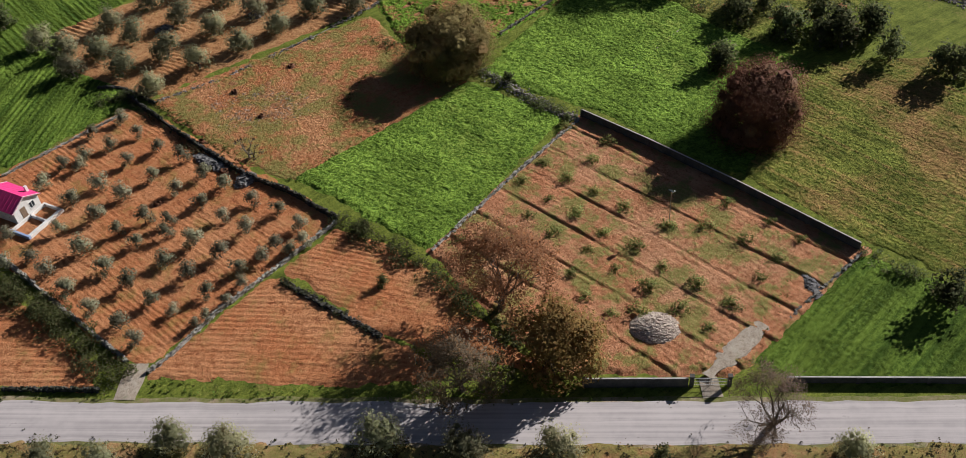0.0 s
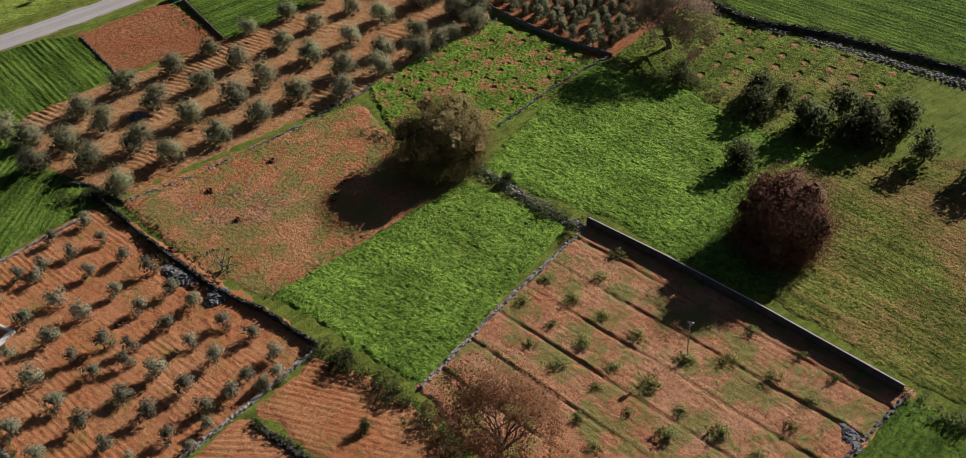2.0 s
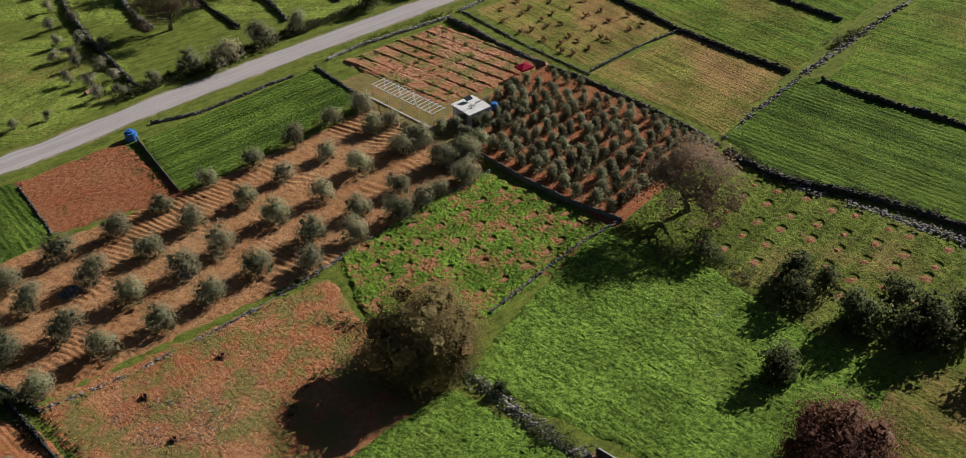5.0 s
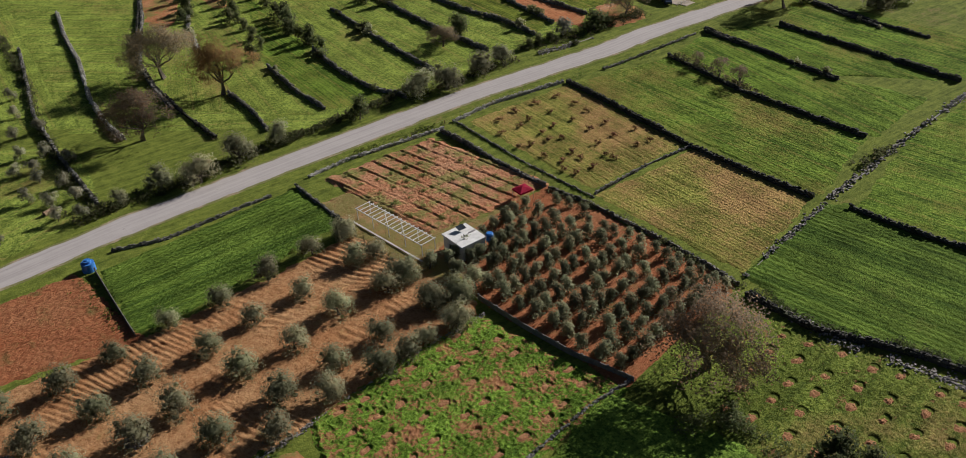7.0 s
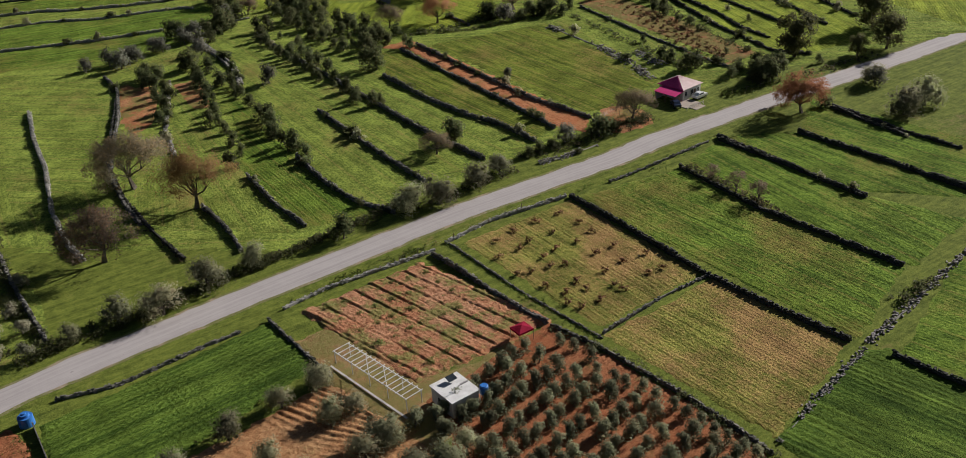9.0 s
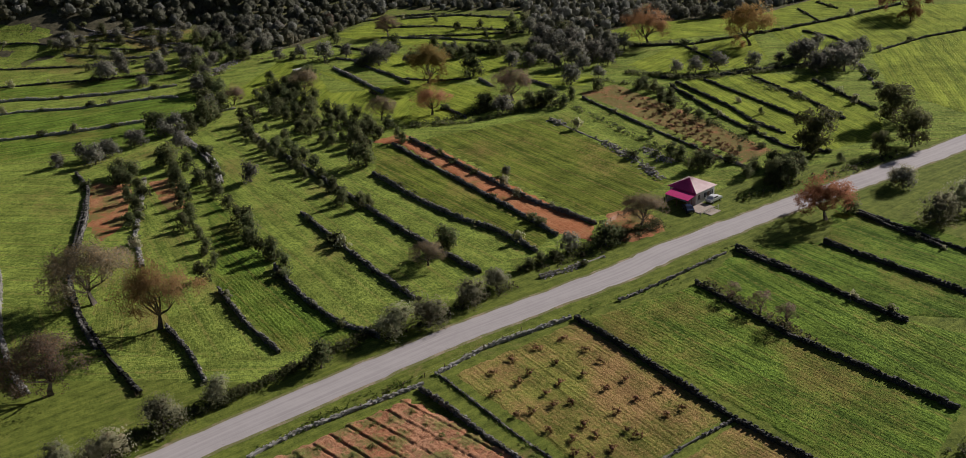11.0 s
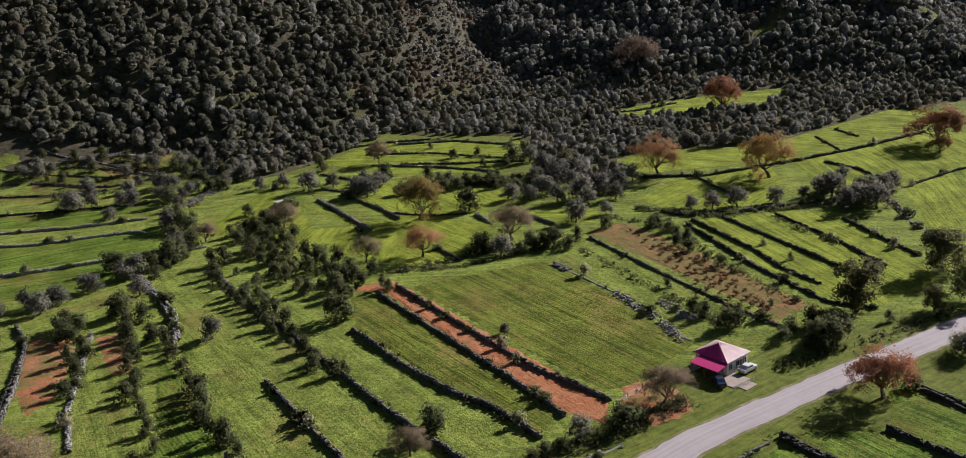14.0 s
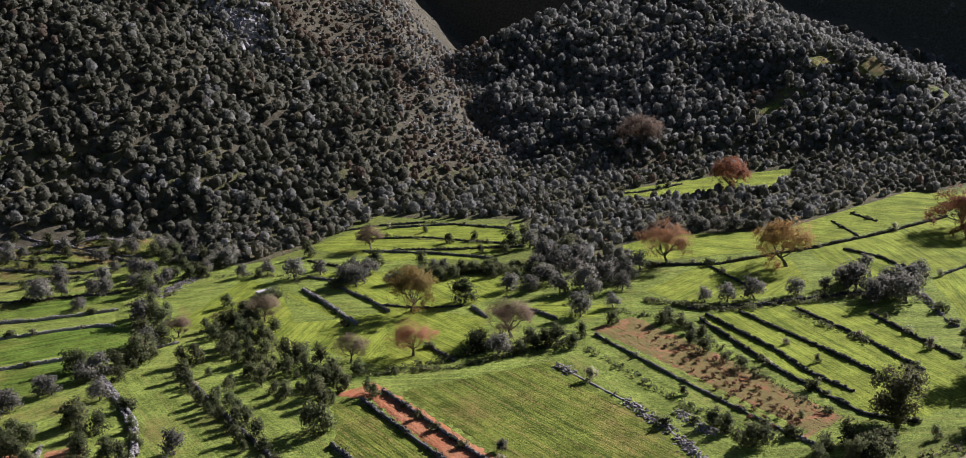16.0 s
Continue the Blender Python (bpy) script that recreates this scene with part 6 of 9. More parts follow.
plants("grove_olive", "olives of the dense grove", [(105.9, 126.4, 3.4), (108.4, 126.7, 3.3), (110.9, 127.2, 3.4), (113.6, 128, 3.5), (116.2, 128.6, 3.7), (119.2, 129.5, 3.4), (121.7, 129.9, 3.6), (124.5, 130.8, 3.3), (127.1, 131.3, 3.6)])
plants("grove_olive", "olives along the grove wall", [(125.6, 165.2, 2.7), (126.2, 162.6, 2.7), (126.7, 159.3, 2.7), (125.3, 156.2, 2.7), (126, 153.3, 2.7), (126.2, 151.3, 2.7), (127.5, 149.3, 2.7), (127.5, 146.5, 2.7)])
plants("grove_olive", "olives along the grove wall", [(128.1, 143.8, 2.7), (128.4, 141.5, 2.7), (128.4, 138.9, 2.7), (128.4, 136.4, 2.7), (128.7, 134.3, 2.7), (128.7, 132, 2.7), (129.2, 130.1, 2.7)])
plants("grove_olive", "olives round the white hut", [(110.1, 160.7, 3), (105.7, 156.8, 3.2), (114.8, 164, 3.6), (109.7, 164.4, 3), (98.3, 162.4, 3.8), (95.4, 163.8, 3.8), (106, 160.7, 3.2), (100.9, 158.8, 3.2)])

# young trees and vines
plants("vine", "young trees in the walled orchard", [(70.7, 91.2, 1.2), (63.1, 86.8, 1.2), (68.7, 82.9, 1.4), (58.4, 85.3, 1.2), (63.6, 81.7, 1.5), (64.6, 77.4, 1.2), (65.7, 72.2, 1.5), (60, 75.4, 1.5)])
plants("vine", "young trees in the walled orchard", [(54.8, 79.1, 1.2), (55.4, 74.4, 1.5), (60.1, 70.2, 1.2), (61.7, 65.6, 1.6), (56.8, 69.1, 1.2), (71.4, 62.9, 1.6), (72.9, 58, 1.5), (57.1, 64.1, 1.2)])
plants("vine", "young trees in the walled orchard", [(52.4, 67.1, 1.2), (58.2, 59.1, 1.6), (63, 55.9, 1.6), (62, 60.8, 1.2), (51.3, 63, 1.2), (54.5, 57, 1.8), (58.7, 54.4, 1.5), (63.9, 50.9, 1.6)])
plants("vine", "young trees in the walled orchard", [(59.3, 50, 1.2), (78.1, 58.4, 1.2), (76.5, 64.3, 1.4), (78.5, 53.7, 1.2), (73.8, 53.2, 1.2), (69.5, 52, 1.2), (58.8, 79.9, 1.2), (45, 80.9, 1.2)])
plants("vine", "young trees in the walled orchard", [(52, 58.7, 1.2), (73.3, 84.6, 1.6), (67.5, 66, 1.6)])
plants("vine", "young trees in red furrows", [(102.9, 197.3, 1.1), (105.6, 197.2, 0.94), (109.2, 197, 0.86), (111.6, 196.8, 0.79), (114.7, 197.2, 0.79), (117.5, 196.7, 0.94), (120.9, 196.4, 0.94)])
plants("vine", "young trees in red furrows", [(102.9, 192.7, 0.72), (105.9, 192.2, 0.86), (108.9, 192.5, 0.86), (112.2, 192.5, 1), (115, 192.5, 0.86), (117.6, 192.6, 0.72), (121, 192.3, 0.86)])
plants("vine", "young trees in red furrows", [(103.7, 187.8, 0.79), (106.8, 187.9, 0.79), (109.6, 188.1, 0.94), (112.9, 187.9, 1), (116.4, 188.1, 0.65), (119.3, 187.9, 0.65), (121.1, 188.3, 1)])
plants("vine", "young trees in red furrows", [(104.3, 182.8, 1.1), (107, 182.9, 0.86), (110.2, 183.2, 0.94), (112.5, 183.8, 0.79), (116.4, 183.3, 0.86), (119.2, 183.2, 0.94), (122.5, 183.5, 0.58)])
plants("vine", "young trees in red furrows", [(104.2, 177.8, 0.86), (107.5, 178.8, 0.94), (110.5, 178.6, 0.43), (113.4, 178.5, 0.86), (116.8, 179.1, 1), (119.6, 179.4, 0.86), (122.9, 179.6, 0.79)])
plants("vine", "young trees in red furrows", [(104.9, 173.3, 1), (107.9, 173.7, 1.2), (111.2, 174.1, 1), (113.8, 174.5, 0.94), (117.4, 174.8, 1), (120.7, 174.7, 0.94), (123.3, 175.6, 0.86)])
plants("withered_vine", "withered vines in the dry plot", [(136.7, 197.5, 1.2), (141.3, 198.7, 1.2), (146.7, 198.8, 1.2), (152, 198.5, 1.2), (141.2, 193.5, 1.2), (146.3, 193.2, 1.2), (152.6, 193.4, 1.2), (152.1, 189, 1.2)])
plants("withered_vine", "withered vines in the dry plot", [(133.8, 192.5, 1.2), (138.3, 192.6, 1.2), (139.5, 187.4, 1.2), (143.1, 188.3, 1.2), (147.4, 187.9, 1.2), (151.4, 182.6, 1.2), (135.3, 184.7, 1.2), (138.4, 184.1, 1.2)])
plants("withered_vine", "withered vines in the dry plot", [(141.3, 183.2, 1.2), (147.5, 182.6, 1.2), (149.3, 177.7, 1.2), (154, 176.9, 1.2), (132.7, 186, 1.2), (138.9, 177.5, 1.2), (144.9, 176.8, 1.2), (150, 171.7, 1.2)])
plants("withered_vine", "withered vines in the dry plot", [(152.8, 171.5, 1.2), (134.4, 179.9, 1.2), (135.5, 175.9, 1.2), (138.7, 174.6, 1.2), (142.7, 172.6, 1.2), (143.2, 170.7, 1.2), (134.8, 170.7, 1.2), (138.2, 170.6, 1.2)])
plants("withered_vine", "withered vines in the dry plot", [(133.8, 173, 1.2)])
plants("withered_vine", "withered vines in the far dry plot", [(257.4, 302.1, 1.1), (256, 297, 0.9), (253.6, 292.4, 1.4), (251.5, 287.3, 1.4), (250.2, 282.4, 1.4), (247.5, 277.2, 1.4), (245.7, 272.3, 1.1), (243.9, 267.2, 1.4), (241.6, 262.1, 1.4), (239.9, 257.1, 1.4), (237.4, 252.4, 1.3), (235.3, 247.6, 1.1), (233.7, 241.9, 1)])
plants("withered_vine", "withered vines in the far dry plot", [(256.7, 291.4, 0.9), (254.7, 287.2, 1.3), (253.6, 283.3, 1.4), (251.5, 279.3, 1.3), (250.1, 275.1, 1.4), (248, 270.5, 1.4), (246.3, 266.9, 1.4), (245, 262, 1.2), (242.7, 258.1, 1.4), (241.1, 254.2, 1), (239.2, 250, 1.2), (237.6, 245.8, 1.2), (235.7, 242.1, 1.2)])
plants("withered_vine", "withered vines in the far dry plot", [(255.5, 282.4, 1.5), (253.7, 278.4, 1.4), (252.5, 274.6, 0.8), (250.9, 271.8, 1.2), (249.8, 268.1, 1.8), (248.5, 265.4, 1.4), (246.2, 261.6, 1.2), (245.6, 258.1, 1.4), (243.8, 254.6, 1.3), (242.4, 251.1, 1.4), (241.8, 247.8, 1.5), (239.5, 244.3, 1.4), (238.6, 240.6, 1.4)])
plants("withered_vine", "withered vines in the far dry plot", [(254.2, 273.5, 1.5), (253.2, 270.3, 1.4), (251.7, 267.4, 0.9), (250.4, 264.5, 1.3), (249.8, 261.8, 1.3), (248.7, 259.7, 1.3), (247.6, 256.6, 1.5), (246, 254.1, 0.8), (245.8, 251.5, 0.9), (244, 248.1, 1), (243, 245.5, 1.5), (241.8, 242.7, 1.3), (241, 240.6, 1.4)])

# single trees
plants("oak_red", "", [(90.6, 73.3, 10.9)])
plants("oak_rust", "", [(66.6, 116.9, 11.0)])
plants("oak_gold", "", [(42.1, 56.5, 11.5)])
plants("oak_autumn", "", [(42, 67.8, 13.5)])
plants("oak_bare", "", [(31.6, 60.5, 8)])
plants("oak_twigs", "", [(54.3, 36.5, 8.2)])
plants("shrub", "", [(98.3, 87.8, 5.3), (112.4, 87, 7.1), (114.9, 82.2, 5.9), (117.3, 80.1, 7.1), (119.6, 72.7, 6.5), (124.1, 80.2, 5.9), (122.5, 66.1, 5.9), (123, 63.4, 7.1)])
plants("shrub", "", [(83, 35.8, 6), (71.4, 106.6, 2.4), (72.1, 92.7, 1.6), (110.1, 95.3, 6)])
plants("olive", "", [(2.4, 73.5, 4.4), (7, 68.3, 4.6), (20.5, 59.8, 4.6), (27.1, 53.2, 4.2), (34.7, 47.1, 4.6), (58.5, 28.6, 3.6), (-10, 79.8, 4), (-5.3, 75.6, 4)])
plants("shrub", "", [(11.7, 181.3, 6), (32.9, 80.3, 2.2), (42.8, 40.2, 3)])
plants("oak_bare", "", [(114.4, 119.4, 11.5)])
plants("shrub", "", [(114, 98.5, 5.9), (113.5, 89.2, 5.9), (118.7, 86.6, 7.1), (118.8, 82.4, 7.1), (122.9, 79, 7.1), (108.6, 109.6, 4.7), (99.7, 88.2, 5.3), (115.8, 95.1, 4.7)])

# trees and shrubs beyond the upper road
plants("oak_bare", "", [(91.7, 267.4, 12.5)])
plants("oak_autumn", "", [(98.8, 248.9, 13.5)])
plants("oak_bare", "", [(77.6, 238.9, 10.8)])
plants("olive", "", [(89.7, 217, 6), (73.8, 216.6, 5), (80.5, 213.8, 6), (98.9, 219.5, 4.6), (66, 216.1, 3.2), (131.3, 219, 6), (137.8, 218.2, 6), (147.3, 219.3, 5.5)])
plants("olive", "", [(154.1, 220.8, 4.6)])
plants("shrub", "", [(115.9, 217.4, 6), (156.6, 242, 6), (126.4, 262.6, 4), (125.6, 273, 5)])
plants("young_olive", "young olives beyond the road", [(56.7, 257.4, 3.4), (61.9, 258.5, 3.4), (55.8, 247.5, 3.4), (60, 245.5, 3.4), (63.2, 239.2, 3.4), (53, 240, 3.4), (56.2, 234.1, 3.4), (59.6, 229.5, 3.4)])
plants("young_olive", "young olives beyond the road", [(52.7, 228.1, 3.4), (56, 223.8, 3.4), (60.2, 223.1, 3.4), (59.1, 268.9, 3.4), (60.8, 280.1, 3.4), (56.5, 240.2, 3.4), (59.3, 215.4, 3.4), (55.5, 217.3, 3.4)])
plants("young_olive", "young olives beyond the road", [(35.1, 223.7, 2.4), (39.4, 216.3, 2.4), (45.5, 216, 2.4), (32.4, 217.5, 2.4)])
plants("oak_bare", "", [(193.6, 224.0, 7.4)])
plants("shrub", "dark shrubs by the farmhouse", [(232, 219.9, 5), (234.9, 219.8, 7), (238.9, 221, 7), (236.6, 223.0, 6)])
hedge("green", 5, 0.9, 2.2, [(219.7, 219.9), (225.2, 219.0), (235.9, 218.2)])
plants("oak_orange", "", [(224.1, 201.2, 9.5)])
plants("oak_twigs", "", [(183.9, 190, 3.6), (183.6, 183.5, 4.2), (183.2, 178, 4.4)])
plants("wild_olive", "", [(174.8, 225.1, 5), (154.5, 222, 4.4), (190.4, 268.4, 3)])
plants("wild_olive", "", [(327.6, 289.7, 7), (324.5, 272.9, 8), (334.8, 275.9, 7), (252.4, 319.4, 8), (250.2, 201, 5.5), (111.8, 359.1, 6)])
plants("wild_olive", "", [(118.3, 361.3, 4.5), (136, 362.8, 6), (104.8, 358.6, 5), (264.2, 348.2, 7), (338.5, 293.3, 6)])
plants("shrub", "", [(181.9, 222, 6), (156.5, 242, 6.5), (155.5, 274.2, 3.6), (236.3, 222.1, 7), (219.2, 318.9, 5), (229.8, 311.2, 5.5)])
plants("shrub", "", [(234.1, 221.1, 6), (180, 360.7, 6), (169, 320.7, 5), (174.3, 317, 6), (180.9, 315.9, 5)])
plants("oak_green", "", [(253.6, 227.7, 14), (287.9, 229.2, 12), (274.7, 215.3, 11), (265.2, 217.2, 6.5), (232.4, 221.5, 7)])
plants("oak_yellow", "", [(221.4, 355.2, 13)])
plants("oak_autumn", "", [(203.5, 324.2, 9)])
plants("oak_bare", "", [(229, 318.7, 10), (149.6, 238.4, 5)])
plants("oak_orange", "", [(402.4, 401.6, 14.5), (401.5, 300.2, 14.5)])
plants("oak_autumn", "", [(304.5, 339.4, 14)])
plants("oak_yellow", "", [(326.5, 312.1, 14.5)])
plants("oak_orange", "", [(389.8, 292.3, 7)])
plants("oak_bare", "", [(424.2, 478, 17)])
plants("olive", "", [(239.1, 185.6, 7), (247.2, 185.8, 7), (251.5, 202.2, 5)])
plants("wild_olive", "", [(149.9, 429.6, 4), (113.4, 352.9, 7), (136.2, 348.8, 6)])
plants("wild_olive", "", [(221, 388.4, 8), (160.4, 405.3, 5), (162.7, 456.4, 4)])
plant_row("juniper", "row of dark shrubs on a field wall", 5.2, 3.2, [(117.1, 337.4), (115.7, 320.5), (109.4, 303.5), (108.2, 296.4)])
plant_row("juniper", "row of dark shrubs on a field wall", 5.4, 3.4, [(127.3, 336.1), (125.8, 315.9), (120.7, 297.2), (118.4, 279.5), (113.3, 263.7)])
plant_row("juniper", "row of dark shrubs on a field wall", 5.4, 3.4, [(131.1, 321.3), (131.5, 298.6), (127.4, 287.1), (126.5, 272.3), (125.4, 259.6)])
plant_row("juniper", "row of dark shrubs on a field wall", 5.2, 3, [(154.2, 351), (154.2, 334.4), (153.8, 317.2), (153.6, 301.8), (153, 287.2), (152.5, 274)])
plant_row("juniper", "dark shrubs", 4.6, 3.6, [(161.8, 336.2), (176.2, 343.9), (174.2, 324.1), (175.7, 309.6)])
plant_row("shrub", "dark shrubs", 5, 5, [(167.8, 359.5), (176.9, 367.3), (188.3, 384), (170.5, 356.8)])
plant_row("shrub", "dark shrubs", 4.6, 4, [(143.3, 358.9), (152.3, 369.9), (159.5, 384.9), (153.3, 376)])
plant_row("shrub", "dark shrubs", 4.6, 4.5, [(259.2, 287.1), (256.6, 276.1), (253.1, 261.1)])

# more trees and scrub about the far fields
plants("wild_olive", "grey olives between the far fields", [(264.4, 350.9, 7), (261, 338.9, 7), (275.9, 349.6, 7), (283.2, 341.7, 7), (294.5, 341.1, 7)])
plants("wild_olive", "grey olives between the far fields", [(278.9, 358, 7), (256.4, 346.7, 6), (270.1, 361.5, 7)])
plants("wild_olive", "grey olives on a field bank", [(317.9, 277.7, 6), (319.4, 274.9, 8), (334, 276.9, 7)])
plants("shrub", "dark shrubs among the far fields", [(232.2, 382.4, 5), (239.2, 380.5, 5), (243.4, 376, 5), (256.9, 367.3, 5), (260.2, 358.3, 5), (223.4, 315.3, 4)])
plants("shrub", "dark shrubs among the far fields", [(224, 307.9, 4), (220.5, 319.6, 5), (183.7, 397.3, 5), (184.6, 387.2, 5), (185.2, 365.6, 5), (173.4, 354.8, 5), (171.6, 363.7, 5)])
plants("shrub", "dark shrubs among the far fields", [(182.9, 342.2, 5), (184.2, 335.6, 6), (182.3, 324.8, 6)])
plants("shrub", "dark shrubs among the far fields", [(187.5, 321.7, 5)])
plants("shrub", "dark scrub along the road", [(230.4, 227.9, 4), (244.6, 224.5, 4), (253.9, 220.1, 3), (231.5, 222.2, 4), (163.8, 223.9, 3), (166.7, 224, 3.4)])
plants("shrub", "dark scrub along the road", [(169.7, 223.4, 3), (185.8, 222.1, 3.4)])
plants("wild_olive", "scattered trees on old terraces", [(138.2, 524.5, 5), (141.7, 500.1, 5), (159.2, 494.7, 5), (168.3, 465.3, 5), (168.4, 438.8, 6), (174.5, 435.4, 5), (179.6, 441.3, 5), (135.4, 494.1, 5)])
plants("wild_olive", "scattered trees on old terraces", [(150.6, 518.2, 5), (192.1, 439.8, 5), (200.3, 443.5, 5)])
plants("wild_olive", "scattered trees on old terraces", [(156.4, 443.1, 6), (162.6, 457.1, 6), (172.7, 457.6, 6)])
plants("wild_olive", "scattered trees on old terraces", [(145.2, 494.9, 5), (144.3, 514.4, 5), (174.6, 485.4, 6), (183.3, 489.2, 6), (191.2, 474, 6), (197, 471, 7)])
plants("wild_olive", "scattered trees on old terraces", [(199.7, 443.3, 7), (219.7, 392.5, 8)])
plants("wild_olive", "scattered trees on old terraces", [(229.9, 383.8, 4)])
plants("shrub", "dark shrubs among the far fields", [(141.9, 488.3, 3), (146.1, 478.5, 3), (157, 478.3, 3), (162.4, 449.1, 4), (170.4, 438.6, 5), (166.6, 414.9, 5), (167.3, 401.9, 5), (182.2, 441.8, 5)])
plants("shrub", "dark shrubs among the far fields", [(192.4, 444.6, 4), (197.2, 442.7, 5), (211, 433.6, 3), (221.5, 414.5, 4), (239, 388.4, 3)])
plants("wild_olive", "grey olives on the terraces", [(177.7, 436.5, 6), (141.9, 446.3, 8), (149.9, 459.1, 7), (160.3, 444.8, 5)])
plants("wild_olive", "grey olives on the terraces", [(154.5, 376.5, 7), (160.9, 406.6, 5), (200.3, 443.7, 7)])
plants("wild_olive", "grey olives on the terraces", [(222.2, 393.7, 7)])
plants("shrub", "dark shrubs among the far fields", [(185.2, 437.6, 6), (189.5, 435.7, 5), (171, 434.4, 6), (193.3, 391.5, 5), (170.5, 371.5, 5)])
plants("shrub", "dark shrubs among the far fields", [(226.2, 434.1, 7), (244.2, 378.8, 5), (248, 374.9, 5)])
stone_wall("grey", 0.9, 0.8, [(136.9, 547.4), (158.9, 515.9), (179.5, 503.6)])
stone_wall("grey", 0.9, 0.8, [(144.3, 510.7), (166.5, 489.5), (178.5, 467.5)])
hedge("thicket", 3, 1.6, 2, [(161.5, 224.5), (169.3, 223.9), (184.3, 223.9), (197.7, 222.8)])
# this thicket stands in for the dark band of shade under the olives
hedge("thicket", 2.4, 1.5, 3.2, [(58, 214.4), (65.3, 215.4), (71.8, 214.6), (80.2, 215.1), (86.9, 216.7), (94.8, 217.3), (107.8, 219.2), (120.3, 221.3), (135.1, 223.3)])
hedge("thicket", 2.5, 1.2, 1.6, [(56.8, 218.4), (67.9, 217.9), (84.3, 218.4), (98.2, 219.8), (112.4, 219.3), (129.1, 220.9)])

# thickets, olives and banks of the far fields
stone_wall("grey", 1.0, 0.9, [(136.2, 488.2), (146.4, 480.4), (159.9, 469.3), (175.2, 468.6)])
stone_wall("grey", 0.9, 1.0, [(149.8, 496.3), (162.5, 488.4), (182.0, 473.9)])
stone_wall("rubble", 0.8, 4, [(139.1, 503.0), (151.0, 501.8), (169.2, 497.6), (190.1, 493.2)])
stone_wall("rubble", 0.6, 5, [(187.4, 436.4), (177.6, 430.8), (171.3, 421.6)])
stone_wall("dark", 0.9, 0.9, [(216.6, 367.5), (225.2, 354.5), (234.0, 348.9)])
stone_wall("pale", 0.9, 1.0, [(235.4, 346.1), (233.4, 335.9)])
stone_wall("grey", 1.0, 0.9, [(245.8, 333.0), (246.0, 321.1)])
stone_wall("dark", 0.9, 0.9, [(249.7, 461.4), (268.0, 458.0), (282.5, 449.4)])
stone_wall("dark", 1.0, 0.9, [(252.1, 419.9), (267.7, 404.3), (286.5, 390.3)])
stone_wall("dark", 0.9, 0.9, [(223.3, 428.6), (228.5, 411.0)])
stone_wall("grey", 0.9, 0.9, [(214.4, 409.1), (220.9, 395.8)])
stone_wall("dark", 1.2, 1.0, [(276.3, 297.4), (272.3, 282.6), (268.7, 268.4), (263.1, 255.6), (260.9, 242.5)])
stone_wall("dark", 1.2, 1.0, [(284.3, 293.1), (281.2, 280.5), (278.1, 265.4), (273.1, 245.8)])
hedge("thicket", 1.8, 1.4, 2, [(189.3, 319.6), (199.8, 315.1), (208.2, 309.5), (225.1, 308.2), (237.0, 304.0)])
hedge("thicket", 2.5, 1.8, 2, [(249.7, 378.1), (259.2, 373.3), (273.5, 372.9)])
hedge("thicket", 2.2, 1.5, 2, [(275.5, 308.9), (285.1, 298.0), (301.6, 291.1), (319.5, 280.9), (338.0, 274.5)])
hedge("thicket", 2.2, 1.4, 2, [(262.1, 316.2), (266.6, 300.0), (263.1, 284.2)])
hedge("thicket", 2.0, 1.2, 1.6, [(263.1, 284.2), (256.6, 268.9), (250.1, 247.1), (246.9, 230.7)])
hedge("thicket", 1.5, 1.2, 1.8, [(294.8, 283.8), (290.1, 270.9), (287.4, 255.5)])
hedge("thicket", 0.9, 0.8, 0.7, [(276.3, 297.4), (272.3, 282.6), (268.7, 268.4), (263.1, 255.6), (260.9, 242.5)])
hedge("thicket", 1.2, 0.9, 1.5, [(299.5, 346.1), (312.2, 334.7), (330.7, 326.1), (351.3, 321.0), (371.6, 317.0), (415.7, 315.5)])
hedge("thicket", 2.5, 1.5, 1.6, [(134.3, 477.2), (144.3, 469.1), (158.4, 462.4)])
hedge("thicket", 3, 1.6, 1.6, [(136.2, 488.2), (146.4, 480.4), (159.9, 469.3)])
hedge("bramble", 4, 1.4, 1.6, [(138.6, 500.4), (149.8, 496.3), (162.5, 488.4), (182.0, 473.9)])
hedge("bramble", 3, 1.2, 1.6, [(130.4, 451.3), (140.3, 446.9), (164.2, 438.5)])
hedge("thicket", 1.6, 1.0, 1.6, [(249.7, 461.4), (268.0, 458.0), (282.5, 449.4), (295.3, 421.5)])
hedge("thicket", 1.8, 1.2, 1.6, [(260.3, 444.0), (267.7, 425.0), (281.7, 401.9)])
hedge("thicket", 1.8, 1.2, 1.8, [(252.1, 419.9), (267.7, 404.3), (286.5, 390.3)])
hedge("thicket", 2, 1.2, 1.8, [(223.3, 428.6), (228.5, 411.0), (231.2, 398.9)])
hedge("bramble", 6, 0.7, 1.6, [(176.0, 388.5), (184.9, 395.6), (196.5, 400.8)])
hedge("bramble", 1.6, 0.8, 1.5, [(209.7, 408.1), (206.3, 386.9), (204.4, 368.5), (201.7, 355.3)])
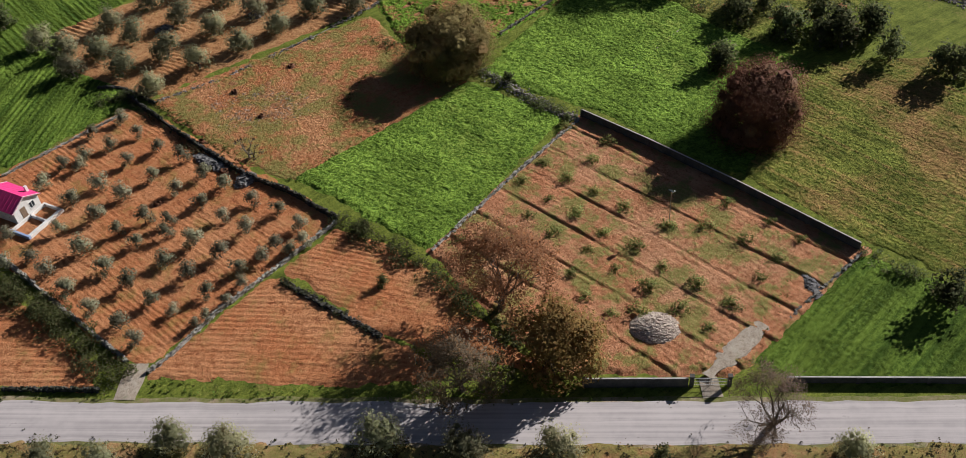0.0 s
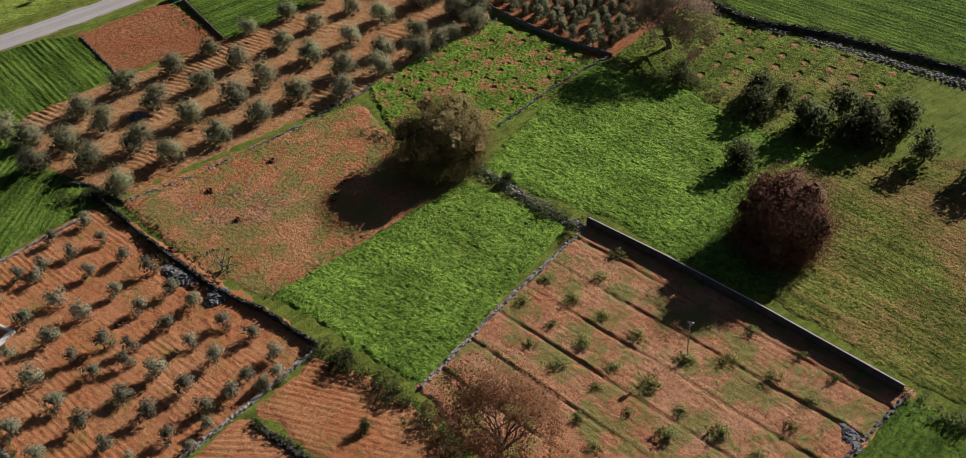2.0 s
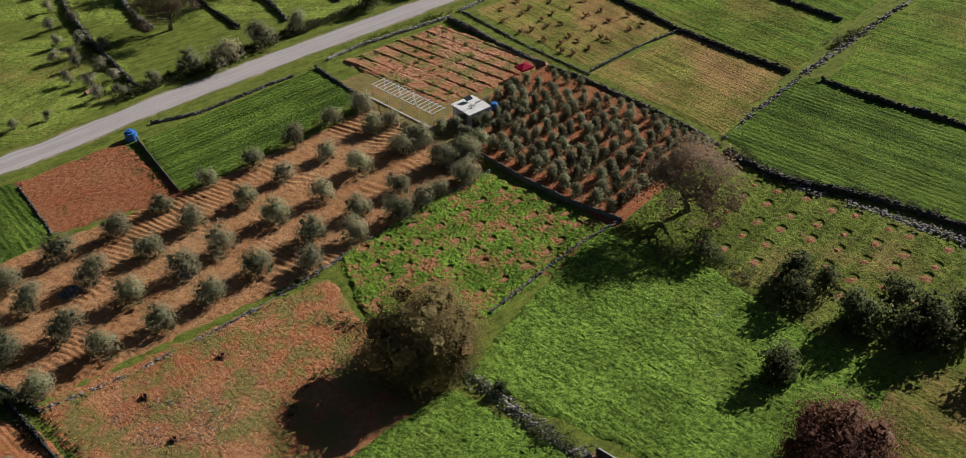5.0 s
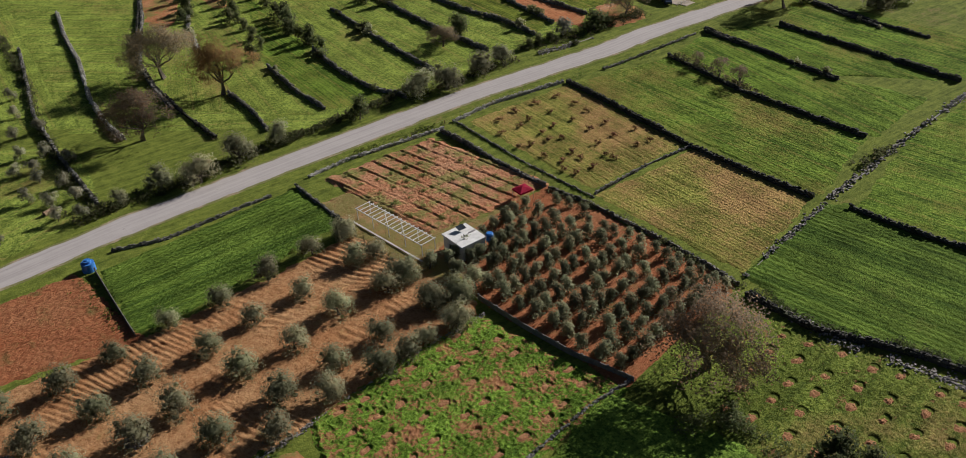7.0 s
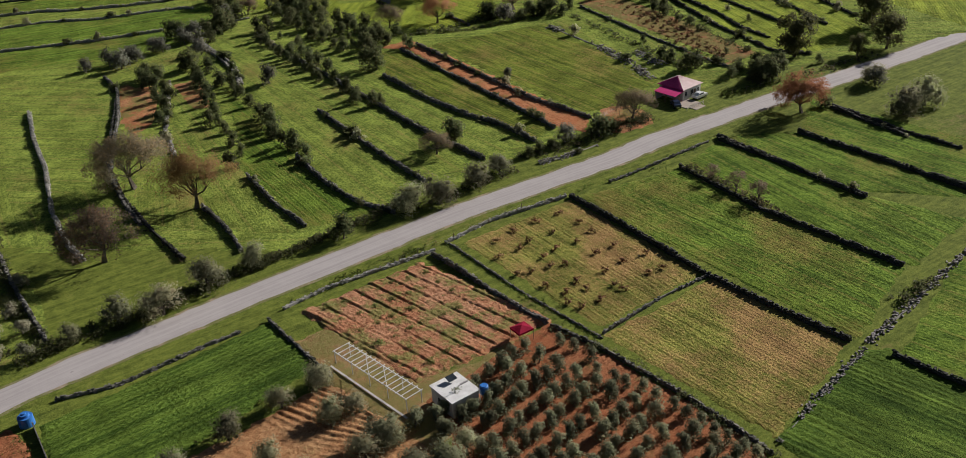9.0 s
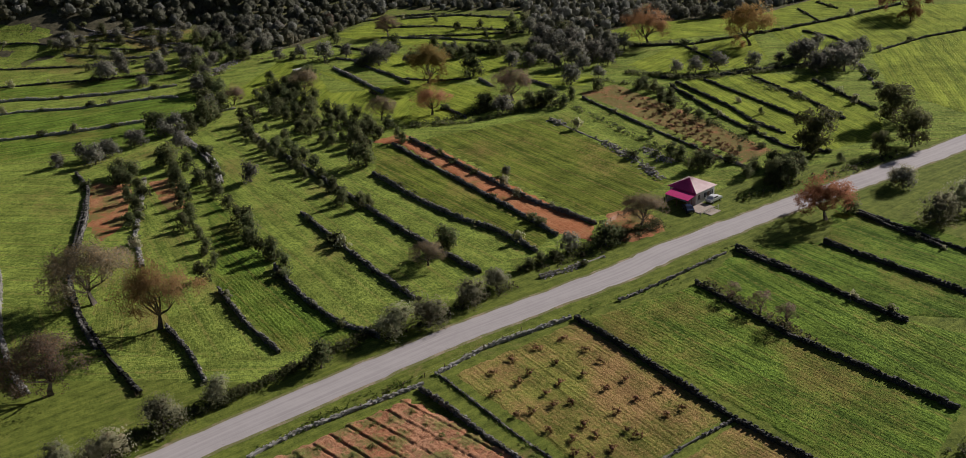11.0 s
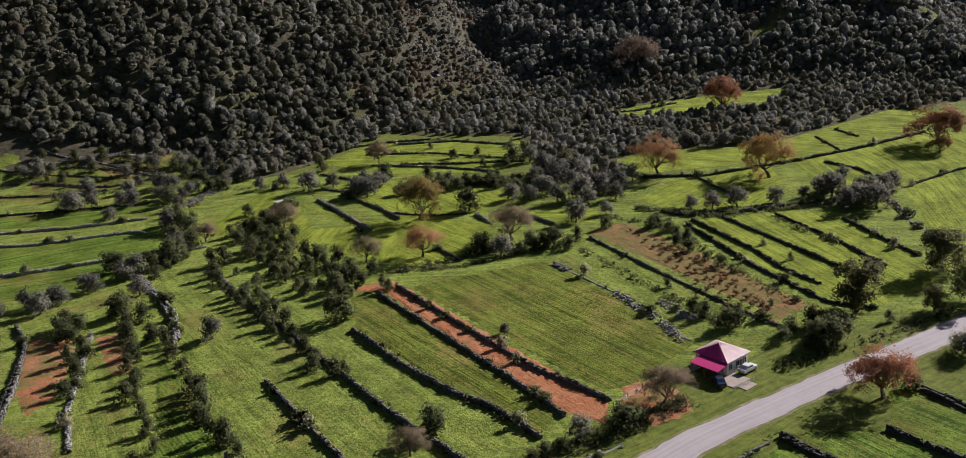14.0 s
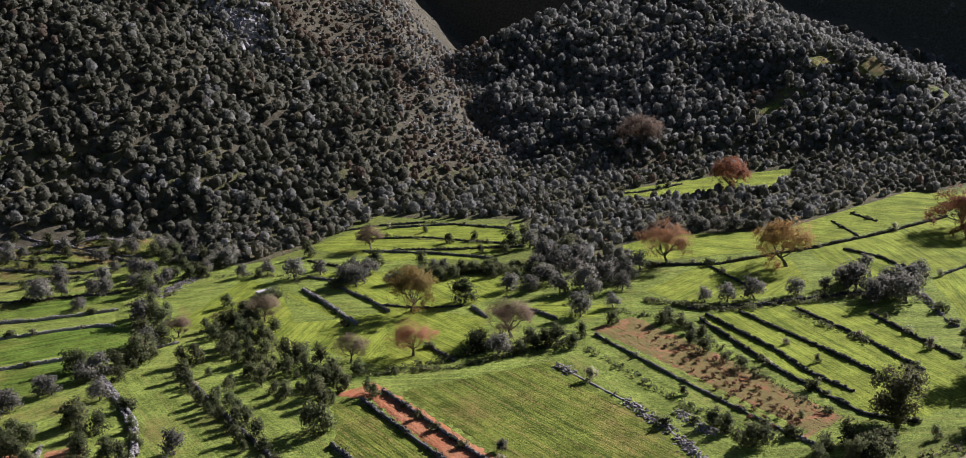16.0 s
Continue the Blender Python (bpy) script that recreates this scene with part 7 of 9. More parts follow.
plants("juniper", "dark shrubs of the thicket between the fields", [(158.4, 358.1, 6.1), (160.9, 356.5, 6.4), (171.0, 379.2, 4.9), (172.0, 374.7, 5.2), (176.3, 381.0, 5.3), (178.8, 380.2, 5.7), (177.3, 369.8, 5.2), (181.9, 375.7, 5.7)])
plants("juniper", "dark shrubs of the thicket between the fields", [(169.2, 358.6, 6.9), (168.5, 349.3, 4.8), (170.5, 347.4, 4.5), (172.4, 347.1, 6.7), (176.0, 349.3, 6.2), (179.5, 354.8, 5.5), (178.5, 341.3, 8.0), (179.7, 339.0, 6.7)])
plants("juniper", "dark shrubs of the thicket between the fields", [(179.2, 332.6, 5.9), (177.6, 323.9, 6.9), (179.0, 321.0, 6.3), (181.5, 320.4, 5.7), (168.1, 332.4, 5.8), (171.4, 336.0, 6.2), (168.1, 338.9, 4.9), (168.2, 325.3, 4.2)])
plants("juniper", "dark shrubs of the thicket between the fields", [(176.3, 361.2, 4.7)])
plants("juniper", "dark shrubs of the thicket between the fields", [(160.3, 346.3, 2.8), (157.2, 330.4, 4.1), (157.8, 325.5, 4.6), (157.7, 319.1, 5.4), (156.7, 311.7, 5.8), (155.9, 305.1, 5.7), (155.1, 298.4, 5.0), (166.8, 301.0, 8.5)])
plants("juniper", "dark shrubs of the thicket between the fields", [(167.8, 298.4, 7.9), (173.2, 311.8, 6.0), (184.4, 310.5, 4.4), (184.5, 308.2, 4.7)])
plants("shrub", "shrubs beside the pale track", [(168.7, 430.3, 8.4), (162.6, 397.9, 7.6), (163.1, 393.6, 6.8), (155.0, 380.9, 8.5), (158.8, 377.5, 7.1), (149.9, 367.8, 8.9), (152.7, 369.7, 7.5), (144.2, 366.2, 6.7)])
plants("shrub", "shrubs beside the pale track", [(147.2, 366.2, 5.3), (135.8, 373.9, 6.7), (137.3, 370.8, 6.7)])
plants("wild_olive", "grey olives beside the pale track", [(173.0, 453.0, 7.6), (174.6, 446.6, 7.9), (169.2, 421.9, 5.5), (159.4, 400.9, 8.2), (139.6, 365.1, 7.2), (126.5, 361.9, 5.7), (128.2, 360.3, 5.4), (119.2, 356.9, 5.8)])
plants("wild_olive", "grey olives beside the pale track", [(117.2, 357.1, 5.8), (141.1, 309.4, 6.6)])
plants("oak_bare", "", [(163.8, 380.4, 5.9), (186.8, 376.8, 7.5), (190.1, 330.6, 7.1), (247.0, 427.7, 8.1)])
plants("shrub", "shrubs in the old vineyard strip", [(117.0, 339.0, 5.7), (118.6, 334.9, 5.7), (114.5, 330.5, 5.5), (127.7, 338.5, 5.9), (129.3, 337.1, 7.3), (131.7, 331.1, 5.8), (130.1, 317.0, 5.5), (137.5, 326.8, 3.9)])
plants("shrub", "shrubs in the old vineyard strip", [(125.9, 321.4, 5.0)])
plants("wild_olive", "olives on the old terraces", [(142.0, 451.3, 8.0), (147.7, 447.7, 5.6), (148.2, 426.3, 5.1), (158.7, 437.5, 6.6), (167.4, 478.9, 6.2), (178.9, 482.0, 6.4), (188.3, 478.8, 6.4), (140.0, 492.8, 6.1)])
plants("wild_olive", "olives on the old terraces", [(151.5, 471.3, 6.0), (203.0, 447.5, 7.5), (199.1, 425.6, 5.6), (206.3, 422.4, 5.6), (210.6, 410.9, 8.6), (218.9, 409.5, 6.0), (208.1, 477.4, 7.8), (200.4, 488.8, 6.7)])
plants("shrub", "scrub on the old terraces", [(189.5, 466.2, 7.4), (146.3, 484.6, 5.2), (173.1, 480.5, 4.9), (158.2, 487.9, 4.9), (144.5, 504.8, 5.4), (154.7, 499.5, 5.9), (164.8, 497.4, 6.0), (172.1, 492.7, 5.5)])
plants("shrub", "scrub on the old terraces", [(185.0, 462.2, 6.6), (184.7, 475.5, 6.3), (187.4, 449.3, 5.6), (189.2, 442.0, 5.1), (196.3, 456.7, 6.6), (202.6, 421.2, 3.7), (140.0, 466.1, 3.7)])
plants("wild_olive", "grey olives in the middle fields", [(227.4, 395.7, 6.7), (228.7, 404.7, 5.8), (230.8, 397.3, 6.7), (249.9, 384.0, 4.9), (247.7, 386.0, 4.9), (252.8, 351.8, 6.2), (219.4, 310.5, 6.6)])
plants("shrub", "dark hedge trees in the middle fields", [(237.5, 406.3, 7.0), (248.4, 394.9, 5.8), (252.1, 376.6, 5.6), (255.4, 375.2, 5.2), (259.7, 373.9, 5.3), (262.6, 373.0, 4.9), (236.5, 351.2, 9.2), (216.6, 316.0, 6.7)])
plants("shrub", "dark hedge trees in the middle fields", [(228.5, 307.7, 4.6), (231.5, 307.9, 5.3), (233.7, 305.9, 6.7), (242.3, 306.8, 4.7), (254.2, 308.6, 4.5), (235.6, 302.3, 4.5)])
plants("shrub", "dark hedge trees in the middle fields", [(283.1, 392.8, 8.3), (291.3, 396.8, 7.6), (280.2, 411.3, 4.1), (271.5, 414.3, 4.5), (271.7, 395.1, 3.5), (276.7, 387.5, 3.9), (260.5, 454.1, 3.4), (273.8, 435.0, 3.3)])
plants("shrub", "dark hedge trees in the middle fields", [(227.2, 408.4, 3.3), (215.4, 390.9, 3.9), (289.5, 370.5, 8.4), (266.6, 355.8, 5.9)])
plants("wild_olive", "grey olives at the foot of the wood", [(281.2, 371.5, 8.7), (274.9, 357.3, 8.3), (283.4, 358.5, 8.5), (268.3, 336.2, 9.3), (266.4, 329.9, 6.6), (276.1, 337.0, 8.7), (275.9, 328.8, 6.7), (287.4, 388.0, 7.2)])
plants("wild_olive", "grey olives at the foot of the wood", [(322.0, 370.0, 6.2), (327.9, 369.9, 6.2), (339.5, 370.9, 7.5), (343.2, 364.1, 6.7), (346.0, 356.7, 6.6), (352.4, 353.9, 6.2), (284.2, 335.2, 7.2), (263.4, 318.8, 4.9)])
plants("shrub", "shrubs about the vineyard and rubble", [(234.4, 264.5, 2.8), (228.0, 250.1, 4.7), (227.7, 246.7, 4.7), (226.2, 239.5, 5.7), (228.8, 238.8, 5.7), (266.0, 300.6, 4.7), (263.2, 299.9, 4.7), (264.7, 294.9, 4.6)])
plants("shrub", "shrubs about the vineyard and rubble", [(263.1, 290.2, 3.7), (263.5, 286.6, 3.7), (243.0, 241.6, 2.1), (234.4, 229.6, 4.4), (239.9, 228.3, 5.0), (242.4, 225.0, 5.2)])
plants("wild_olive", "olives on a field bank", [(284.3, 304.9, 5.3), (288.4, 300.9, 6.3), (295.6, 297.6, 7.4), (305.3, 292.0, 6.3), (315.5, 289.8, 4.4), (321.4, 288.1, 7.5), (321.1, 284.3, 9.2), (313.1, 272.9, 7.8)])
plants("wild_olive", "olives on a field bank", [(328.0, 277.3, 8.1), (320.7, 269.0, 9.1), (340.4, 277.4, 7.2)])

# bushes that grow along the field walls
plants("bush", "bushes along field walls", [(106.9, 335.1, 2.8), (101.9, 318.4, 1.2), (97.1, 303.2, 1.4)])
plants("grey_bush", "bushes along field walls", [(88.2, 273.4, 2.6)])
plants("juniper", "bushes along field walls", [(104.8, 327.3, 1.1)])
plants("bush", "bushes along field walls", [(116.5, 320, 2.8), (114.7, 316.6, 1), (113.3, 310.8, 1.5), (111.2, 305, 2.6), (109.5, 300.3, 0.9), (109.1, 298.4, 1.8), (106.5, 291.2, 2.6)])
plants("grey_bush", "bushes along field walls", [(119.9, 329.8, 1.3), (118.3, 324.9, 1.9), (105.8, 288.5, 3.2)])
plants("bush", "bushes along field walls", [(138.7, 348.8, 1.2)])
plants("grey_bush", "bushes along field walls", [(112.7, 252.3, 2), (112, 244.2, 1.2)])
plants("bush", "bushes along field walls", [(124.3, 253.2, 3.1), (124.7, 227.2, 2.2), (127.7, 222.6, 1.7)])
plants("grey_bush", "bushes along field walls", [(124.1, 237.6, 1.6)])
plants("bush", "bushes along field walls", [(140.2, 260.8, 3.4), (139.7, 242.6, 1), (140.2, 231.5, 1.7)])
plants("grey_bush", "bushes along field walls", [(140.7, 258, 3.3)])
plants("juniper", "bushes along field walls", [(140.7, 275.4, 2.1)])
plants("bush", "bushes along field walls", [(154.5, 290.1, 1), (154.2, 258.4, 1.3)])
plants("grey_bush", "bushes along field walls", [(155.8, 348.4, 2.9), (155, 340.6, 2.2)])
plants("juniper", "bushes along field walls", [(154.9, 327.7, 2)])
plants("bush", "bushes along field walls", [(167.2, 260.7, 1.1)])
plants("grey_bush", "bushes along field walls", [(166.4, 288.9, 0.9), (169.6, 234.8, 2.9), (169.8, 229.7, 1.2)])
plants("bush", "bushes along field walls", [(186.6, 298.2, 1.6), (185.3, 284.2, 2.4), (185.9, 278.9, 1.3), (185.4, 274.2, 2)])
plants("grey_bush", "bushes along field walls", [(185.9, 263.4, 2.9), (184.5, 255.4, 2.6), (186.3, 245.3, 1.5), (186.2, 241.5, 1.1)])
plants("juniper", "bushes along field walls", [(186.1, 291.5, 3.2)])
plants("bush", "bushes along field walls", [(180.2, 286.4, 1.4), (179.7, 258.4, 1.7), (178, 242.1, 2.5), (177.9, 239.3, 2.9)])
plants("bush", "bushes along field walls", [(221.9, 260, 1), (220.2, 256, 3)])
plants("grey_bush", "bushes along field walls", [(225.4, 283.6, 3.4), (223.9, 274.2, 1)])
plants("bush", "bushes along field walls", [(226, 253.2, 1.9)])
plants("bush", "bushes along field walls", [(263.9, 272.6, 1.1), (261.8, 266.5, 2), (256.6, 248.7, 2.9), (255.5, 244.9, 1.8), (257.3, 226.2, 1.6)])
plants("grey_bush", "bushes along field walls", [(266.8, 280.1, 1.2), (260.3, 263.9, 1.9)])
plants("grey_bush", "bushes along field walls", [(273.7, 269.7, 2)])
plants("juniper", "bushes along field walls", [(269.4, 257.7, 2.6)])
plants("bush", "bushes along field walls", [(282.3, 242.1, 2)])
plants("grey_bush", "bushes along field walls", [(289.5, 261.2, 2)])
plants("bush", "bushes along field walls", [(306.4, 269, 1), (293.8, 239.1, 1.8)])
plants("grey_bush", "bushes along field walls", [(299.8, 255, 2.4), (294.5, 246.3, 3.1)])
plants("juniper", "bushes along field walls", [(304.4, 263.9, 2.7)])
plants("bush", "bushes along field walls", [(320.3, 259.3, 3.3), (312.6, 250.9, 2.7), (309.3, 246, 1.8)])
plants("grey_bush", "bushes along field walls", [(307.7, 242.7, 2.7)])
plants("grey_bush", "bushes along field walls", [(200.6, 200.5, 0.9), (200.1, 199, 1.2), (199.2, 176.3, 2), (199.5, 168.9, 2.2)])
plants("bush", "bushes along field walls", [(231.3, 200.3, 3.5)])
plants("grey_bush", "bushes along field walls", [(229.4, 183.6, 1.4), (228.4, 177.7, 1.1)])
plants("bush", "bushes along field walls", [(172.7, 218.3, 1.5)])
plants("bush", "bushes along field walls", [(244, 299.2, 1), (237.8, 257.7, 1.2), (237.8, 251.2, 1), (235.3, 237.8, 2.9)])
plants("grey_bush", "bushes along field walls", [(242.3, 287.1, 1.8), (239.3, 269, 1.2)])
plants("juniper", "bushes along field walls", [(243.1, 292.1, 1.2), (241.9, 285.1, 1.2)])
plants("bush", "bushes along field walls", [(95.7, 471.8, 2.5), (100.3, 469.5, 0.9), (137.5, 450.7, 2), (138.7, 449.9, 1.1)])
plants("grey_bush", "bushes along field walls", [(111.8, 463.4, 3.3), (123.6, 458.1, 1.9)])
plants("bush", "bushes along field walls", [(89.1, 451, 2.8), (112.9, 441.6, 1.3), (122.7, 432.7, 1.9), (128.7, 431, 1.6), (134.4, 426.2, 1.2), (150.7, 420.7, 2.5)])
plants("grey_bush", "bushes along field walls", [(103.2, 446, 2.5)])
plants("bush", "bushes along field walls", [(113.6, 421.8, 1.8), (127.2, 414.2, 3)])
plants("grey_bush", "bushes along field walls", [(83.7, 432.2, 3.5), (103.2, 428.2, 3), (133.1, 411.8, 2.2), (145.3, 407.8, 1.5)])
plants("juniper", "bushes along field walls", [(97.2, 428.5, 1.1)])
plants("bush", "bushes along field walls", [(107.8, 392.5, 3.1), (127.3, 385.4, 2.2)])
plants("grey_bush", "bushes along field walls", [(85.6, 401.5, 1.5), (116.5, 388.9, 3.2)])
plants("bush", "bushes along field walls", [(90.3, 505.4, 3.5), (95.3, 502.2, 3.1), (136.7, 475.5, 1.3), (154.7, 467, 1.5)])
plants("grey_bush", "bushes along field walls", [(97.8, 500.5, 3.3), (111.8, 491.1, 1.5)])
plants("bush", "bushes along field walls", [(134.9, 498.6, 3.2), (149.2, 488.5, 2.6)])
plants("grey_bush", "bushes along field walls", [(119.2, 508.6, 2.2)])
plants("juniper", "bushes along field walls", [(162, 479.1, 1.9)])
plants("bush", "bushes along field walls", [(139.8, 342.3, 2.3), (139.7, 339.2, 3.5), (136.4, 321.1, 2.8), (136.4, 318.8, 1.9)])
plants("bush", "bushes along field walls", [(153.4, 374.5, 1.1)])
plants("bush", "bushes along field walls", [(205.7, 384.2, 1)])
plants("grey_bush", "bushes along field walls", [(204.8, 367.9, 1)])
plants("bush", "bushes along field walls", [(216.8, 396.5, 1.5), (217.6, 375.1, 1.7), (216.4, 363.9, 1)])
plants("juniper", "bushes along field walls", [(217.4, 381.9, 1.3)])
plants("bush", "bushes along field walls", [(256, 439.5, 2.2), (261.4, 434.4, 1.4)])
plants("grey_bush", "bushes along field walls", [(274.4, 418.3, 1), (281.1, 404.7, 1.6), (285.8, 396, 1.6)])
plants("bush", "bushes along field walls", [(283.3, 442.4, 1.8), (290.4, 433.6, 1.9), (293, 427.5, 1.5)])
plants("grey_bush", "bushes along field walls", [(267.1, 451.4, 2.6), (277.5, 444.9, 1.4), (298.9, 415.5, 3.2)])
plants("grey_bush", "bushes along field walls", [(259.1, 407.9, 1.2), (268.6, 387.2, 1)])
plants("bush", "bushes along field walls", [(299.9, 340.6, 2.5), (303.4, 338.5, 2), (312.2, 329.2, 3.2), (328.7, 324.7, 1.3), (336.3, 323.2, 1.1), (344.2, 319.9, 1.5), (407.8, 313.8, 1.1)])
plants("grey_bush", "bushes along field walls", [(309.5, 333.6, 2), (351.7, 318.9, 1.8), (385.9, 314.9, 3.3), (387.4, 315.4, 1.5)])
plants("juniper", "bushes along field walls", [(323.9, 325.5, 0.9)])
plants("grey_bush", "bushes along field walls", [(308.3, 320.6, 2.4), (307.4, 319.2, 0.9)])
plants("grey_bush", "bushes along field walls", [(349.2, 288, 1.6)])
plants("bush", "bushes along field walls", [(286.5, 296.9, 1.6), (308.9, 285, 2.7), (322.1, 278, 2)])
plants("grey_bush", "bushes along field walls", [(317.9, 281.1, 2)])
plants("grey_bush", "bushes along field walls", [(378, 329.9, 1.3)])
plants("bush", "bushes along field walls", [(398.5, 339.6, 1.5), (395.2, 330.8, 2.1)])
plants("grey_bush", "bushes along field walls", [(396.6, 332.6, 1.2)])
plants("bush", "bushes along field walls", [(362.7, 275.7, 1.5), (366, 277, 2.4), (367.9, 276.1, 1.1), (379.2, 275, 0.9), (391.7, 272.1, 1.8), (404.7, 269.4, 2.2)])
plants("grey_bush", "bushes along field walls", [(348, 275.7, 2.5)])
plants("bush", "bushes along field walls", [(355.1, 440.7, 0.9), (370.6, 432.4, 3.5), (386.2, 426.8, 2.7), (392.6, 427.1, 3.5)])
plants("grey_bush", "bushes along field walls", [(364.2, 434.7, 2.4), (398.6, 427.3, 1.2)])
plants("bush", "bushes along field walls", [(209.9, 326.7, 2.6)])
plants("bush", "bushes along field walls", [(145.1, 536, 1.1), (146.4, 535.3, 3.2), (161.2, 514.8, 3.4), (166.8, 511.9, 1.4)])
plants("juniper", "bushes along field walls", [(178.6, 503, 1.9)])
plants("bush", "bushes along field walls", [(145.5, 509.4, 1.2), (149.4, 507.5, 2.5), (174, 474.6, 1.7)])
plants("grey_bush", "bushes along field walls", [(167.8, 486.1, 1.2)])

# ---- paths, walls and gate of the walled orchard ----
ribbon("path", [(0.1, 83.4), (0.9, 84.4), (2.2, 86.0), (3.4, 87.6)], 2.6, TRACK, 0.06, 0.5, 0.3, "pale worn track from the road to the grove", "path")
ribbon("path", [(52.7, 42.8), (53.3, 43.8), (54.2, 45.2)], 2.2, TRACK, 0.07, 0.5, 0.2, "pale concrete apron before the gate", "path")
ribbon("path", [(54.0, 45.1), (57.5, 45.7), (61.0, 46.1), (64.5, 46.8)], 1.7, TRACK, 0.44, 0.5, 0.6, "pale dusty track inside the gate", "path")
WHITE = plain("weathered_white_render", (0.58, 0.57, 0.55), (0.80, 0.79, 0.77), 0.85, 0.8, 0.2)
# cement darkened in colour to stand in for the walls' shaded faces
RENDER_GREY = plain("shade_dark_cement", (0.055, 0.053, 0.05), (0.12, 0.115, 0.11), 0.9, 0.9, 0.2)
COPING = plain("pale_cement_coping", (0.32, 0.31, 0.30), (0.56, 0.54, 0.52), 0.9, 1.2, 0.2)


def rendered_wall(points, high, label):
    """A straight-sided wall of cement bays with a pale coping."""
    p = np.array(points)
    mid = p.mean(0)
    thing = tagged(new("garden_wall"), label, "wall")
    thing.location = (mid[0], mid[1], 0)
    for a, b in zip(p[:-1], p[1:]):
        e = b - a
        run = float(np.hypot(*e))
        n = max(1, round(run / 4.0))
        yaw = math.degrees(math.atan2(e[1], e[0]))
        for i in range(n):
            c = a + e * (i + 0.5) / n - mid
            half = run / n / 2
            m = pose(c[0], c[1], 0, 0, 0, yaw)
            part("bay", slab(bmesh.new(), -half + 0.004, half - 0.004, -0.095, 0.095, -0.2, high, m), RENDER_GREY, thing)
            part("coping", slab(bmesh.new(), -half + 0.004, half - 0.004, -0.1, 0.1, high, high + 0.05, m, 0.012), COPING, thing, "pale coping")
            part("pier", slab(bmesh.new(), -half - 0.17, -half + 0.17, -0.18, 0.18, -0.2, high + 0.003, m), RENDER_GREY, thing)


rendered_wall([(74.3, 91.9), (77.0, 80.2), (79.7, 66.3), (82.6, 48.0)], 1.55, "long cement wall toned dark for its shaded face, with a pale coping")
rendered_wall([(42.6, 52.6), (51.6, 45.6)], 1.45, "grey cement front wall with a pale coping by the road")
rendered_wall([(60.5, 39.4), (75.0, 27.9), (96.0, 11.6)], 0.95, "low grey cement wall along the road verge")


def gate():
    thing = tagged(new("gate"), "closed grey metal farm gate between two cement pillars", "gate")
    thing.location = (53.6, 44.2, 0)
    turn = pose(0, 0, 0, 0, 0, -37.8)
    for s in (-1, 1):
        bm = slab(bmesh.new(), s * 2.05 - 0.2, s * 2.05 + 0.2, -0.2, 0.2, -0.2, 1.7, turn, 0.02)
        slab(bm, s * 2.05 - 0.26, s * 2.05 + 0.26, -0.26, 0.26, 1.7, 1.8, turn)
        part("pillar", bm, RENDER_GREY, thing, "cement pillar")
    for s in (-1, 1):
        bm = bmesh.new()
        x0, x1 = (-1.82, -0.02) if s < 0 else (0.02, 1.82)
        for z in (0.15, 0.72, 1.25):
            slab(bm, x0, x1, -0.025, 0.025, z, z + 0.05, turn)
        for x in (x0, x1 - 0.05):
            slab(bm, x, x + 0.05, -0.02, 0.02, 0.15, 1.3, turn)
        leaf = part("leaf", bm, METAL, thing, "grey tube frame")
        for i in range(1, 9):
            x = x0 + (x1 - x0) * i / 9
            part("bar", slab(bmesh.new(), x - 0.012, x + 0.012, -0.012, 0.012, 0.18, 1.27, turn), METAL, leaf)


METAL = plain("galvanised_steel", (0.35, 0.35, 0.35), (0.55, 0.55, 0.55), 0.45, 3.0, 0.5, 0.8)
gate()


# ---- heaps, pits and mounds ----
def heap(x, y, rx, ry, high, size, count, kind, label, turn=0.0):
    rng = np.random.default_rng(int(x * 10 + y))
    thing = tagged(new("stone_heap"), label, "stone heap")
    thing.location = (x, y, 0)
    thing.rotation_euler = (0, 0, radians(turn))
    a, r = rng.uniform(0, 6.283, count), np.sqrt(rng.uniform(0, 1, count))
    z = high * (1 - r ** 2) * (0.75 + 0.5 * rng.uniform(0, 1, count))
    v, f = stones(np.c_[np.cos(a) * r * rx, np.sin(a) * r * ry, z + 0.08], size, rng, 0.75)
    tagged(solid("mound", v, f, WALL_STONE[kind], thing), "", "", "", "stuff")
    t = np.linspace(0, 6.283, 25)[:-1]
    rings = [np.c_[np.cos(t) * rx * k, np.sin(t) * ry * k, np.full(24, high * (1 - k * k) * 0.92 - (0.1 if k == 1 else 0))] for k in (1.0, 0.8, 0.55, 0.3, 0.05)]
    v = np.stack(rings)
    i = np.arange(5 * 24).reshape(5, 24)
    j = np.roll(i, -1, 1)
    solid("core", v.reshape(-1, 3), np.stack([i[:-1], j[:-1], j[1:], i[1:]], -1).reshape(-1, 4), WALL_STONE[kind], thing, "", True)


heap(54.4, 54.0, 3.1, 2.7, 1.0, 0.19, 4200, "heap", "big heap of pale limestone field stones on red soil", -37)
heap(73.6, 47.6, 2.2, 0.9, 0.3, 0.3, 260, "black", "heap of dark rubble beside the orchard wall", 60)
heap(28.0, 111.2, 1.8, 1.3, 0.6, 0.38, 170, "black", "heap of dark stones under the field wall", 20)
heap(25.5, 118.5, 3.5, 0.9, 0.4, 0.4, 220, "black", "scatter of dark stones under the field wall", -72)
